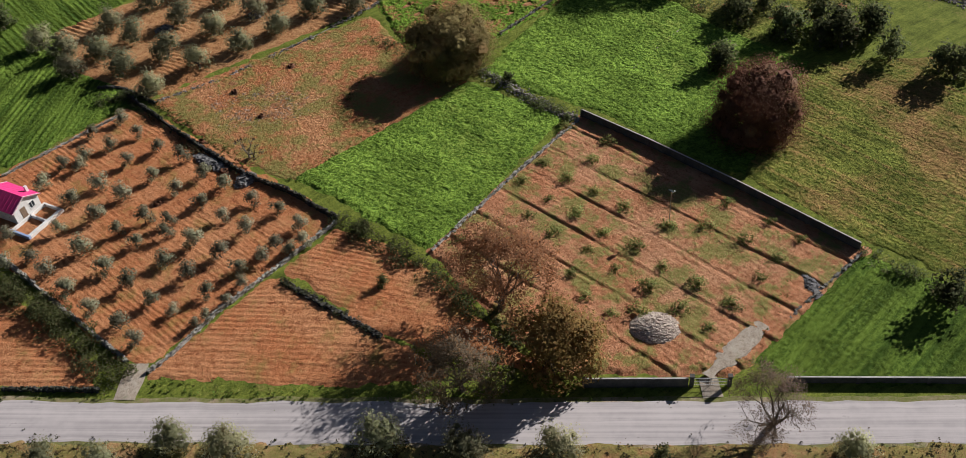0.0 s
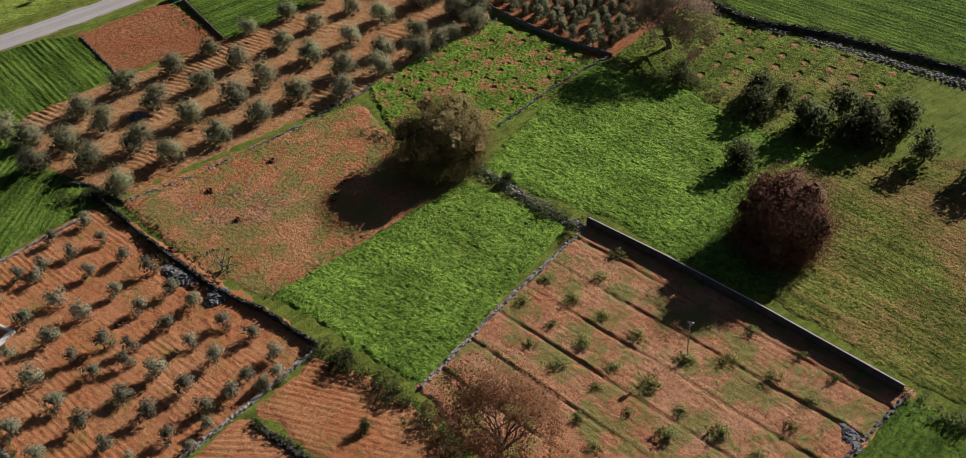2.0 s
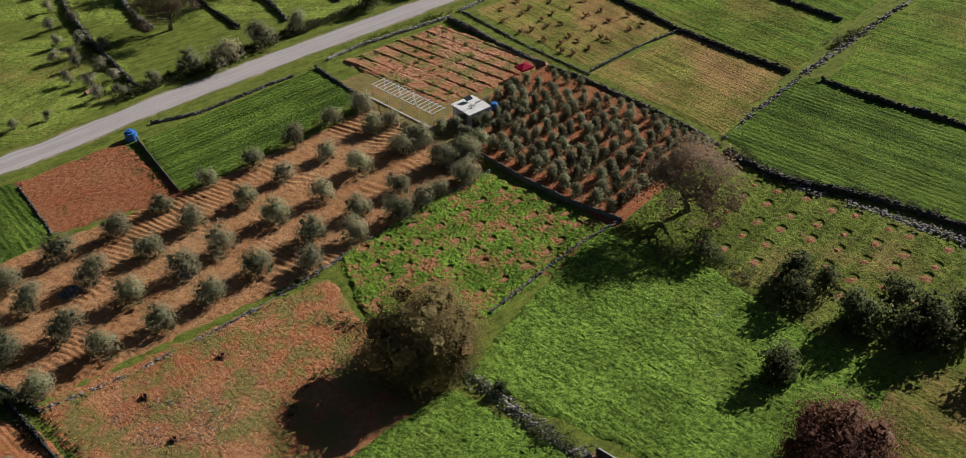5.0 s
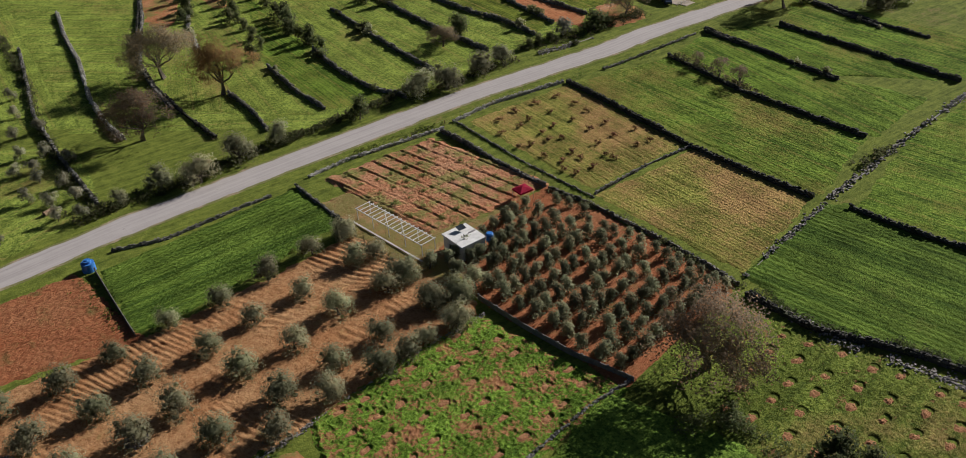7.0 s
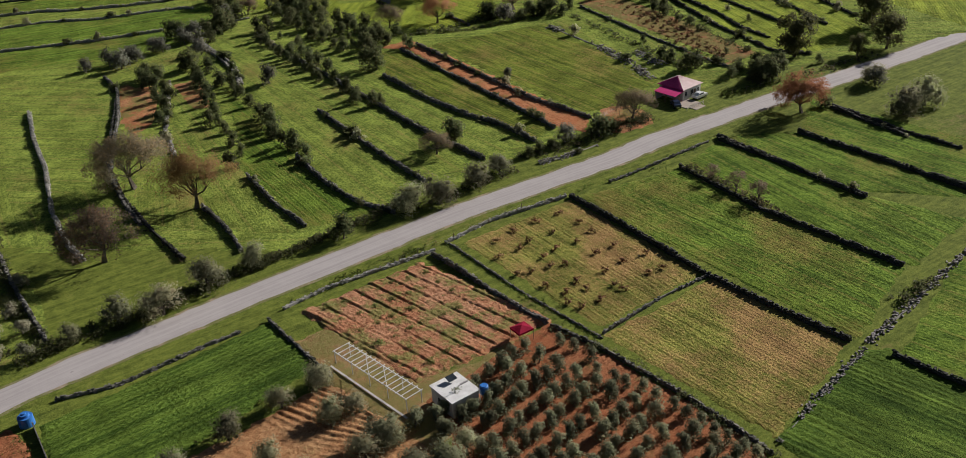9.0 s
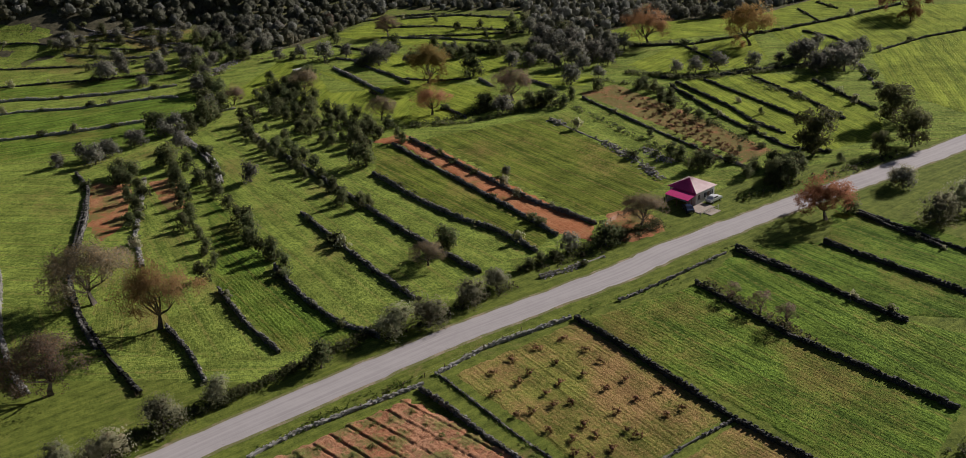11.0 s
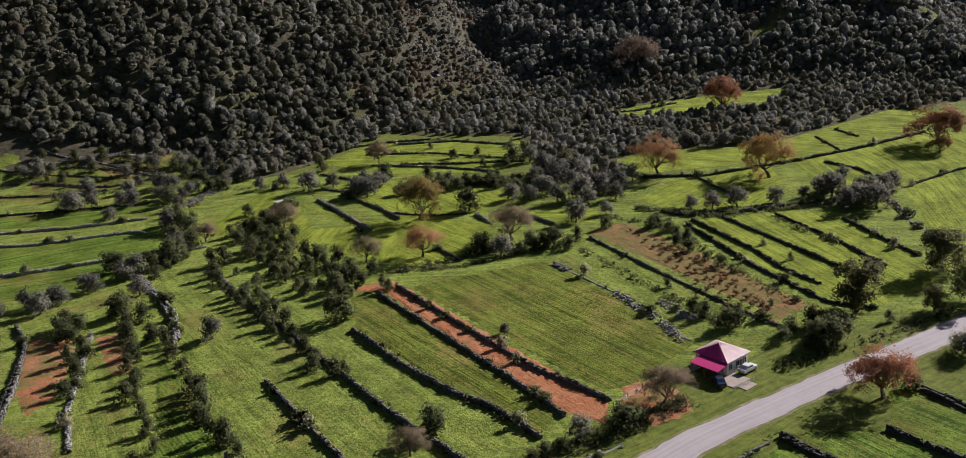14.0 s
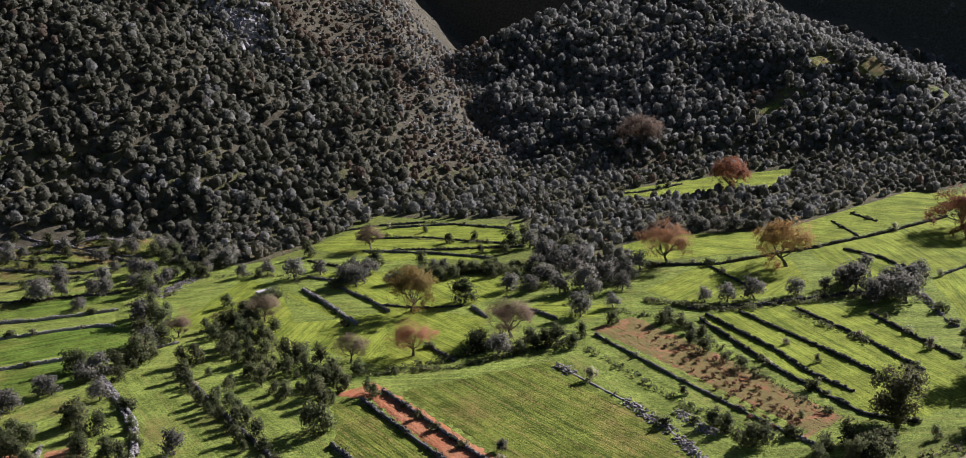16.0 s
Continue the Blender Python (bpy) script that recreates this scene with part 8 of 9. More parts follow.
heap(34.5, 160.5, 1.6, 1.2, 0.5, 0.42, 120, "black", "clearance stones round an olive trunk", 0)
heap(49.5, 154.0, 1.4, 1.2, 0.5, 0.42, 110, "black", "clearance stones round an olive trunk", 0)

PIT_SOIL = earth("dug_red_earth", (0.30, 0.13, 0.065), (0.13, 0.055, 0.028), (0.40, 0.2, 0.105), WEED, 0.6, 0.75, 1.0, 0.0, 0.15)
# darker all over than the mound earth, standing in for shade inside the pits
DARK_SOIL = earth("pit_shade_earth", (0.13, 0.06, 0.035), (0.05, 0.028, 0.017), (0.21, 0.10, 0.06), WEED, 0.85, 0.95, 1.0, 0.0, 0.15)


def pit_mesh(name, r, deep, rim, seed):
    """A ragged patch of thrown-up earth, with a hollow off its middle."""
    n = 22
    g = np.linspace(-1.3, 1.3, n)
    x, y = np.meshgrid(g, g, indexing="ij")
    edge = np.hypot(x, y) + 1.5 * (rough(x * 1.9 + seed, y * 1.9, seed, 4) - 0.47)
    z = 0.1 + 0.12 * np.clip(1.0 - edge, -1, 1) + rim * 1.2 * (rough(x * 2.5 + seed, y * 2.5, seed + 2, 3) - 0.3) * np.clip(1.1 - edge, 0, 1)
    if deep:
        hole = np.hypot(x - 0.2, y + 0.1)
        ring = np.exp(-((hole - 0.55) / 0.24) ** 2) * (0.35 + 1.2 * rough(x * 1.8 + seed, y * 1.8, seed + 4, 3))
        z = -0.02 + deep * ring + 0.1 * (rough(x * 5, y * 5, seed, 2) - 0.4)
    z = np.where(edge > 1.15, -0.2, z)
    i = np.arange(n * n).reshape(n, n)
    f = np.stack([i[:-1, :-1], i[1:, :-1], i[1:, 1:], i[:-1, 1:]], -1)
    f = f[(edge[:-1, :-1] < 1.3) & (edge[1:, 1:] < 1.3)]
    used, f = np.unique(f, return_inverse=True)
    co = np.stack([x * r, y * r, z], -1).reshape(-1, 3)[used]
    return mesh_from(name, co, f.reshape(-1, 4), True)


PITS = []
for s in range(4):
    me = pit_mesh("mound", 1.15, 0.0, 0.12, s * 3.7)
    me.materials.append(PIT_SOIL)
    PITS.append(me)
for s in range(4):
    me = pit_mesh("pit", 1.1, 0.55, 0.4, s * 5.1)
    me.materials.append(DARK_SOIL)
    PITS.append(me)


def pits(first, rows, cols, a, b, c, label, group, share=0.9, lift=0.1):
    """A grid of dug planting places between three corners."""
    rng = np.random.default_rng(first + rows)
    a, b, c = np.array(a), np.array(b), np.array(c)
    for i in range(rows):
        for j in range(cols):
            p = a + (b - a) * i / (rows - 1) + (c - a) * j / (cols - 1) + rng.normal(0, 0.35, 2)
            if rng.uniform() > share:
                continue
            ob = new("soil_mound" if first == 0 else "planting_pit", PITS[first + int(rng.integers(0, 4))])
            ob.matrix_world = pose(p[0], p[1], lift, 0, 0, rng.uniform(0, 360)) @ Matrix.Diagonal((rng.uniform(0.4, 0.8) + 0.12 * (first == 0), rng.uniform(0.4, 0.8) + 0.12 * (first == 0), 0.75, 1))
            tagged(ob, label, "mound" if first == 0 else "pit", group)


for n, p in enumerate(DUG):
    ob = new("soil_mound", PITS[n % 4])
    ob.matrix_world = pose(p[0] - 0.1, p[1], 0.03, 0, 0, 15 * (n % 7) - 45) @ Matrix.Diagonal((0.74 + 0.06 * (n % 5), 0.7 + 0.07 * (n % 4), 0.9, 1))
    tagged(ob, "low mound of dug red earth beside a planting hole", "mound", "dug planting spots in the grass")
for n, p in enumerate(DUG_PASTURE):
    ob = new("soil_mound", PITS[(n * 3) % 4])
    ob.matrix_world = pose(p[0] - 0.1, p[1], 0.02, 0, 0, 15 * (n % 7) - 45) @ Matrix.Diagonal((0.46 + 0.07 * (n % 5), 0.46 + 0.08 * (n % 4), 1.1, 1))
    tagged(ob, "low mound of thrown brown earth beside a deep planting pit", "mound", "planting pits in the rough pasture")

pits(0, 6, 5, (60.0, 136.0), (37.0, 136.0), (57.0, 123.0), "low mound of dug red earth in fallow ground", "dug planting spots in the fallow", 0.6, 0.02)
pits(4, 3, 3, (58.0, 134.0), (36.0, 134.0), (38.0, 115.0), "small dark planting pit in fallow ground", "planting pits in the fallow", 0.7, 0.2)

# ---- small white house with a pink roof ----
PINK = plain("magenta_sheet_roof", (0.60, 0.035, 0.18), (0.72, 0.06, 0.25), 0.5, 0.7, 0.4)
# sunlight put into the roof colour: all farmhouse faces but the shaded left one
LIT_TAN = plain("lit_tan_sheet_roof", (0.68, 0.47, 0.45), (0.82, 0.63, 0.61), 0.6, 0.7, 0.3)
GLASS_DARK = plain("dark_window_glass", (0.02, 0.025, 0.03), (0.05, 0.06, 0.07), 0.12, 1.0, 0.6)
PALE_BLUE = plain("faded_blue_paint", (0.22, 0.32, 0.55), (0.34, 0.44, 0.66), 0.7, 1.0, 0.3)
BLUE = plain("blue_plastic", (0.03, 0.14, 0.42), (0.06, 0.22, 0.60), 0.4, 1.0, 0.5)
WOOD = plain("weathered_wood", (0.16, 0.11, 0.075), (0.28, 0.2, 0.14), 0.85, 2.0, 0.2)
PAVING = plain("pale_concrete_slab", (0.40, 0.38, 0.36), (0.56, 0.54, 0.52), 0.9, 0.8, 0.2)


def window(parent, m, w, h):
    """A framed window on a wall face; its own x runs along the wall, y out of it."""
    bm = bmesh.new()
    for x0, x1, z0, z1 in ((-w / 2, w / 2, -0.06, 0.0), (-w / 2, w / 2, h, h + 0.06), (-w / 2 - 0.06, -w / 2, -0.06, h + 0.06), (w / 2, w / 2 + 0.06, -0.06, h + 0.06), (-0.025, 0.025, 0, h)):
        slab(bm, x0, x1, -0.02, 0.05, z0, z1, m)
    fr = part("window", bm, WHITE, parent, "white window frame")
    part("pane", slab(bmesh.new(), -w / 2, w / 2, -0.01, 0.015, 0, h, m), GLASS_DARK, fr, "dark glass pane")
    part("sill", slab(bmesh.new(), -w / 2 - 0.1, w / 2 + 0.1, 0.0, 0.14, -0.11, -0.061, m), COPING, fr, "pale sill")


def door(parent, m, w=0.9, h=2.0):
    d = part("door", slab(bmesh.new(), -w / 2, w / 2, -0.01, 0.03, 0, h, m), WOOD, parent, "brown door")
    part("handle", slab(bmesh.new(), w / 2 - 0.14, w / 2 - 0.09, 0.03, 0.07, 0.95, 1.1, m), METAL, d)


def prism(bm, pts, z_of, thick):
    """A tilted plate over a plan outline; z_of gives each corner's height."""
    top = [bm.verts.new((x, y, z)) for (x, y), z in zip(pts, z_of)]
    low = [bm.verts.new((x, y, z - thick)) for (x, y), z in zip(pts, z_of)]
    n = len(pts)
    bm.faces.new(top)
    bm.faces.new(low[::-1])
    for i in range(n):
        bm.faces.new((top[i], low[i], low[(i + 1) % n], top[(i + 1) % n]))
    bmesh.ops.recalc_face_normals(bm, faces=bm.faces)
    return bm


def roof_ribs(parent, p, q, up0, up1, n, material):
    """Standing seams from the edge p-q up to the line up0-up1."""
    p, q, up0, up1 = map(Vector, (p, q, up0, up1))
    for i in range(1, n):
        a, b = p.lerp(q, i / n), up0.lerp(up1, i / n)
        d = b - a
        m = Matrix.Translation((a + b) / 2 + Vector((0, 0, 0.02))) @ d.to_track_quat("X", "Z").to_matrix().to_4x4()
        part("seam", slab(bmesh.new(), -d.length / 2, d.length / 2, -0.025, 0.025, -0.02, 0.008, m), material, parent)


def grove_house():
    thing = tagged(new("house"), "small white grove house with a magenta gable roof", "house")
    thing.matrix_world = pose(0.55, 124.2, 0, 0, 0, 28)
    w, l, e, r = 2.2, 6.0, 2.35, 3.45
    bm = bmesh.new()
    slab(bm, -w, w, 0, l, -0.1, e)
    for y in (0.0, l - 0.2):
        prism_v = [bm.verts.new(c) for c in ((-w, y, e), (w, y, e), (0, y, r), (-w, y + 0.2, e), (w, y + 0.2, e), (0, y + 0.2, r))]
        for f in ((0, 1, 2), (5, 4, 3), (0, 3, 4, 1), (1, 4, 5, 2), (2, 5, 3, 0)):
            bm.faces.new([prism_v[i] for i in f])
    part("wall", bm, WHITE, thing, "white rendered walls")
    for s in (-1, 1):
        roof = part("roof", prism(bmesh.new(), [(0, -0.35), (s * (w + 0.35), -0.35), (s * (w + 0.35), l + 0.35), (0, l + 0.35)], (r + 0.1, e - 0.08, e - 0.08, r + 0.1), 0.06), PINK, thing, "magenta sheet roof")
        roof_ribs(roof, (s * (w + 0.35), -0.35, e - 0.08), (s * (w + 0.35), l + 0.35, e - 0.08), (0, -0.35, r + 0.1), (0, l + 0.35, r + 0.1), 9, PINK)
    front = pose(0, 0, 0, 0, 0, 180)
    window(thing, front @ pose(-0.9, 0, 1.0), 0.8, 0.9)
    door(thing, front @ pose(0.7, 0, 0))
    part("chimney", slab(bmesh.new(), w - 0.5, w - 0.1, 1.2, 1.6, 2.0, 3.5), WHITE, thing, "white chimney")
    for y in (-0.3, l + 0.3):
        part("trim", prism(bmesh.new(), [(-w - 0.36, y - 0.03), (0, y - 0.03), (0, y + 0.03), (-w - 0.36, y + 0.03)], (e - 0.02, r + 0.16, r + 0.16, e - 0.02), 0.18), WHITE, thing, "white verge board")
        part("trim", prism(bmesh.new(), [(w + 0.36, y - 0.03), (0, y - 0.03), (0, y + 0.03), (w + 0.36, y + 0.03)], (e - 0.02, r + 0.16, r + 0.16, e - 0.02), 0.18), WHITE, thing, "white verge board")
    yard = tagged(new("terrace"), "low white walled terrace in front of the grove house", "terrace")
    yard.matrix_world = thing.matrix_world
    part("floor", slab(bmesh.new(), -3.6, 2.5, -3.7, -0.4, -0.1, 0.1), PLOUGHED, yard, "earth floor")
    for x0, x1, y0, y1 in ((2.2, 2.5, -3.8, -0.3), (-3.6, 2.5, -4.1, -3.55), (-0.4, -0.15, -3.6, -0.4), (-3.6, 2.2, -0.6, -0.35)):
        part("parapet", slab(bmesh.new(), x0, x1, y0, y1, -0.1, 0.62, None, 0.02), WHITE, yard, "white parapet")
    part("parapet", slab(bmesh.new(), -3.95, -3.62, -4.1, -0.35, -0.1, 0.66, None, 0.02), PALE_BLUE, yard, "faded blue painted parapet")


grove_house()


# ---- white flat-roofed hut, pergola, canopy, tank ----
def hut():
    thing = tagged(new("hut"), "small white flat-roofed hut with a roof panel and pipe", "hut")
    thing.matrix_world = pose(105.6, 163.3, 0, 0, 0, 3)
    part("wall", slab(bmesh.new(), -2.2, 2.2, -2.55, 2.55, -0.1, 2.75), WHITE, thing, "white rendered walls")
    part("roof", slab(bmesh.new(), -2.4, 2.4, -2.75, 2.75, 2.75, 2.95, None, 0.02), WHITE, thing, "bright white flat roof")
    bm = slab(bmesh.new(), -0.3, 1.1, 0.9, 2.0, -0.03, 0.03, pose(0.1, 0, 3.2, 14, 0, 0))
    p = part("solar_panel", bm, GLASS_DARK, thing, "dark solar panel")
    for x in (0.0, 1.0):
        part("leg", slab(bmesh.new(), x, x + 0.06, 1.3, 1.36, 2.95, 3.3), METAL, p)
    part("pipe", slab(bmesh.new(), -0.7, -0.58, -1.0, -0.88, 2.95, 3.9), METAL, thing, "steel flue pipe")
    part("parapet", slab(bmesh.new(), 0.9, 2.2, -0.2, 0.0, 2.95, 3.15), COPING, thing)
    window(thing, pose(0.4, -2.55, 1.0, 0, 0, 180), 0.9, 0.9)
    window(thing, pose(-2.2, 0.5, 1.0, 0, 0, 90), 0.9, 0.9)
    door(thing, pose(-1.2, -2.55, 0, 0, 0, 180))
    tank = tagged(new("water_tank"), "blue plastic water tank on a stand beside the hut", "water tank")
    tank.location = (108.9, 160.9, 0)
    bm = bmesh.new()
    bmesh.ops.create_cone(bm, cap_ends=True, segments=20, radius1=0.62, radius2=0.62, depth=1.4, matrix=pose(0, 0, 2.5))
    bmesh.ops.bevel(bm, geom=[e for e in bm.edges if abs(e.verts[0].co.z - e.verts[1].co.z) < 0.01], offset=0.14, segments=3, affect="EDGES")
    part("drum", bm, BLUE, tank, "blue drum")
    for x in (-0.45, 0.4):
        for y in (-0.45, 0.4):
            part("leg", slab(bmesh.new(), x, x + 0.06, y, y + 0.06, 0, 1.85), METAL, tank)
    part("platform", slab(bmesh.new(), -0.6, 0.6, -0.6, 0.6, 1.75, 1.82), METAL, tank)


hut()
WHITE_BEAM = plain("white_painted_steel", (0.62, 0.61, 0.59), (0.78, 0.77, 0.75), 0.5, 2.0, 0.4)


def pergola():
    thing = tagged(new("pergola"), "long white steel pergola over dry weedy ground", "pergola")
    thing.matrix_world = pose(99.4, 174.6, 0, 0, 0, 9)
    for s in (-1.35, 1.35):
        part("rail", slab(bmesh.new(), s - 0.06, s + 0.06, -8.6, 8.6, 2.2, 2.34), WHITE_BEAM, thing)
        for k in range(5):
            y = -8.4 + 4.2 * k
            part("post", slab(bmesh.new(), s - 0.05, s + 0.05, y - 0.05, y + 0.05, -0.1, 2.2), WHITE_BEAM, thing)
    for k in range(17):
        y = -8.5 + 17.0 * k / 16
        part("beam", slab(bmesh.new(), -1.6, 1.6, y - 0.06, y + 0.06, 2.34, 2.45), WHITE_BEAM, thing)
    for k, (a, b) in enumerate(((-4.2, 0.0), (0.0, 4.2))):
        d = Vector((2.7, b - a, 0))
        m = Matrix.Translation((0, (a + b) / 2, 2.5)) @ d.to_track_quat("X", "Z").to_matrix().to_4x4()
        part("brace", slab(bmesh.new(), -d.length / 2, d.length / 2, -0.04, 0.04, -0.03, 0.03, m), WHITE_BEAM, thing)
    sl = tagged(new("slab"), "narrow pale concrete edging slab beside the pergola", "slab")
    sl.matrix_world = thing.matrix_world
    part("surface", slab(bmesh.new(), -2.5, -2.15, -9.5, 8.5, -0.1, 0.2, None, 0.02), PAVING, sl)


pergola()


def canopy():
    thing = tagged(new("canopy"), "small crimson canvas canopy on four poles", "canopy")
    thing.location = (122.1, 170.0, 0)
    bm = bmesh.new()
    ring = [bm.verts.new((1.35 * sx, 1.25 * sy, 2.15)) for sx, sy in ((-1, -1), (1, -1), (1, 1), (-1, 1))]
    hem = [bm.verts.new((1.36 * sx, 1.26 * sy, 1.85)) for sx, sy in ((-1, -1), (1, -1), (1, 1), (-1, 1))]
    top = bm.verts.new((0, 0, 2.65))
    for i in range(4):
        bm.faces.new((ring[i], ring[(i + 1) % 4], top))
        bm.faces.new((hem[i], hem[(i + 1) % 4], ring[(i + 1) % 4], ring[i]))
    bmesh.ops.solidify(bm, geom=bm.faces[:], thickness=0.02)
    part("cover", bm, plain("crimson_canvas", (0.40, 0.012, 0.05), (0.55, 0.025, 0.09), 0.8, 1.0, 0.2), thing, "crimson canvas cover")
    for sx in (-1, 1):
        for sy in (-1, 1):
            part("pole", slab(bmesh.new(), 1.3 * sx - 0.03, 1.3 * sx + 0.03, 1.2 * sy - 0.03, 1.2 * sy + 0.03, -0.1, 2.15), METAL, thing)


canopy()


def road_tank(x, y, r, h):
    thing = tagged(new("water_tank"), "round blue plastic water tank by the road", "water tank")
    thing.location = (x, y, 0)
    bm = bmesh.new()
    bmesh.ops.create_cone(bm, cap_ends=True, segments=24, radius1=r, radius2=r * 0.96, depth=h, matrix=pose(0, 0, h / 2))
    bmesh.ops.bevel(bm, geom=[e for e in bm.edges if abs(e.verts[0].co.z - e.verts[1].co.z) < 0.01 and e.verts[0].co.z > 0.5], offset=0.4, segments=4, affect="EDGES")
    part("drum", bm, BLUE, thing, "blue drum")
    bm = bmesh.new()
    bmesh.ops.create_cone(bm, cap_ends=True, segments=16, radius1=0.32, radius2=0.28, depth=0.16, matrix=pose(0, 0, h + 0.06))
    part("lid", bm, BLUE, thing)


road_tank(55.6, 198.0, 1.1, 1.9)


# ---- farmhouse beyond the road ----
YARD = plain("beige_concrete", (0.34, 0.28, 0.225), (0.48, 0.41, 0.34), 0.9, 0.8, 0.2)


def farmhouse():
    thing = tagged(new("farmhouse"), "white farmhouse with a magenta hipped roof, its lit faces toned tan, and lean-to", "house")
    thing.matrix_world = pose(213.0, 228.5, 0, 0, 0, 6)
    w, l, e, r = 3.3, 3.6, 2.9, 4.6
    part("wall", slab(bmesh.new(), -w, w, -l, l, -0.1, e), WHITE, thing, "white rendered walls")
    W2, L2 = w + 0.4, l + 0.4
    ridge0, ridge1 = (-0.3, 0.5, r), (0.3, 0.5, r)
    faces = (((-W2, -L2), (W2, -L2), ridge1, ridge0, LIT_TAN), ((W2, -L2), (W2, L2), ridge1, ridge1, LIT_TAN), ((W2, L2), (-W2, L2), ridge0, ridge1, LIT_TAN), ((-W2, L2), (-W2, -L2), ridge0, ridge0, PINK))
    for a, b, c, d, m in faces:
        pts = [a, b, c[:2]] + ([d[:2]] if c != d else [])
        zs = [e, e, c[2]] + ([d[2]] if c != d else [])
        rf = part("roof", prism(bmesh.new(), pts, zs, 0.08), m, thing, "sheet metal roof face")
        roof_ribs(rf, (*a, e), (*b, e), d, c, 9, m)
    for x in (-2.2, 0.0, 2.2):
        window(thing, pose(x, -l, 1.0, 0, 0, 180), 0.9, 1.1)
    window(thing, pose(w, -1.5, 1.0, 0, 0, 270), 0.9, 1.1)
    door(thing, pose(1.1, -l, 0, 0, 0, 180))
    lean = part("lean_to", prism(bmesh.new(), [(-w - 3.3, -4.0), (-w - 0.05, -4.0), (-w - 0.05, 2.4), (-w - 3.3, 2.4)], (2.2, 2.75, 2.75, 2.2), 0.07), PINK, thing, "magenta sheet lean-to roof")
    for x, y in ((-w - 3.1, -3.8), (-w - 3.1, -0.8), (-w - 3.1, 2.1), (-w - 1.6, -3.8)):
        part("post", slab(bmesh.new(), x - 0.07, x + 0.07, y - 0.07, y + 0.07, -0.1, 2.15), WOOD, lean, "wooden post")
    part("back_wall", slab(bmesh.new(), -w - 3.1, -w - 0.02, 2.15, 2.35, -0.1, 2.1), WHITE, lean, "white back wall")
    yard = tagged(new("terrace"), "beige concrete yard slab before the farmhouse", "terrace")
    yard.matrix_world = thing.matrix_world
    part("surface", slab(bmesh.new(), -6.4, -1.3, -7.4, -3.75, -0.1, 0.14, None, 0.02), YARD, yard)
    part("surface", slab(bmesh.new(), -5.6, -2.2, -9.6, -7.42, -0.1, 0.12, None, 0.02), YARD, yard)


farmhouse()


def car(x, y, turn, paint, label):
    """A small saloon car."""
    thing = tagged(new("car"), label, "car")
    thing.matrix_world = pose(x, y, 0.15, 0, 0, turn)
    side = [(-2.0, 0.3), (2.05, 0.3), (2.1, 0.62), (1.95, 0.82), (1.0, 0.92), (0.45, 1.4), (-0.95, 1.42), (-1.55, 0.98), (-2.05, 0.92), (-2.1, 0.6)]
    bm = bmesh.new()
    a = [bm.verts.new((px, -0.82 + (0.14 if pz > 1.2 else 0), pz)) for px, pz in side]
    b = [bm.verts.new((px, 0.82 - (0.14 if pz > 1.2 else 0), pz)) for px, pz in side]
    bm.faces.new(a)
    bm.faces.new(b[::-1])
    for i in range(len(side)):
        j = (i + 1) % len(side)
        bm.faces.new((a[i], b[i], b[j], a[j]))
    bmesh.ops.recalc_face_normals(bm, faces=bm.faces)
    bmesh.ops.bevel(bm, geom=bm.edges[:], offset=0.05, segments=2, affect="EDGES")
    part("body", bm, paint, thing)
    for s in (-1, 1):
        part("window", slab(bmesh.new(), -1.05, 0.5, s * 0.775 - 0.02, s * 0.775 + 0.02, 0.98, 1.32), GLASS_DARK, thing, "dark side window")
    part("windscreen", slab(bmesh.new(), -0.02, 0.02, -0.62, 0.62, 0.0, 0.55, pose(0.99, 0, 0.93, 0, -49, 0)), GLASS_DARK, thing, "dark windscreen")
    for wx in (-1.3, 1.3):
        for s in (-1, 1):
            bm = bmesh.new()
            bmesh.ops.create_cone(bm, cap_ends=True, segments=16, radius1=0.31, radius2=0.31, depth=0.2, matrix=pose(wx, s * 0.76, 0.31 - 0.15, 90, 0, 0))
            wh = part("wheel", bm, RUBBER, thing, "black tyre")
            bm = bmesh.new()
            bmesh.ops.create_cone(bm, cap_ends=True, segments=12, radius1=0.18, radius2=0.18, depth=0.22, matrix=pose(wx, s * 0.76, 0.31 - 0.15, 90, 0, 0))
            part("rim", bm, METAL, wh)


RUBBER = plain("black_rubber", (0.015, 0.015, 0.015), (0.03, 0.03, 0.03), 0.8)
CAR_WHITE = plain("white_car_paint", (0.7, 0.7, 0.7), (0.78, 0.78, 0.78), 0.3, 1.0, 0.5)
CAR_DARK = plain("dark_blue_car_paint", (0.015, 0.025, 0.06), (0.03, 0.045, 0.09), 0.3, 1.0, 0.5)
car(206.6, 223.4, 62, CAR_DARK, "dark blue car parked half under the lean-to")
car(214.6, 223.5, 6, CAR_WHITE, "white car parked on the farmhouse yard")


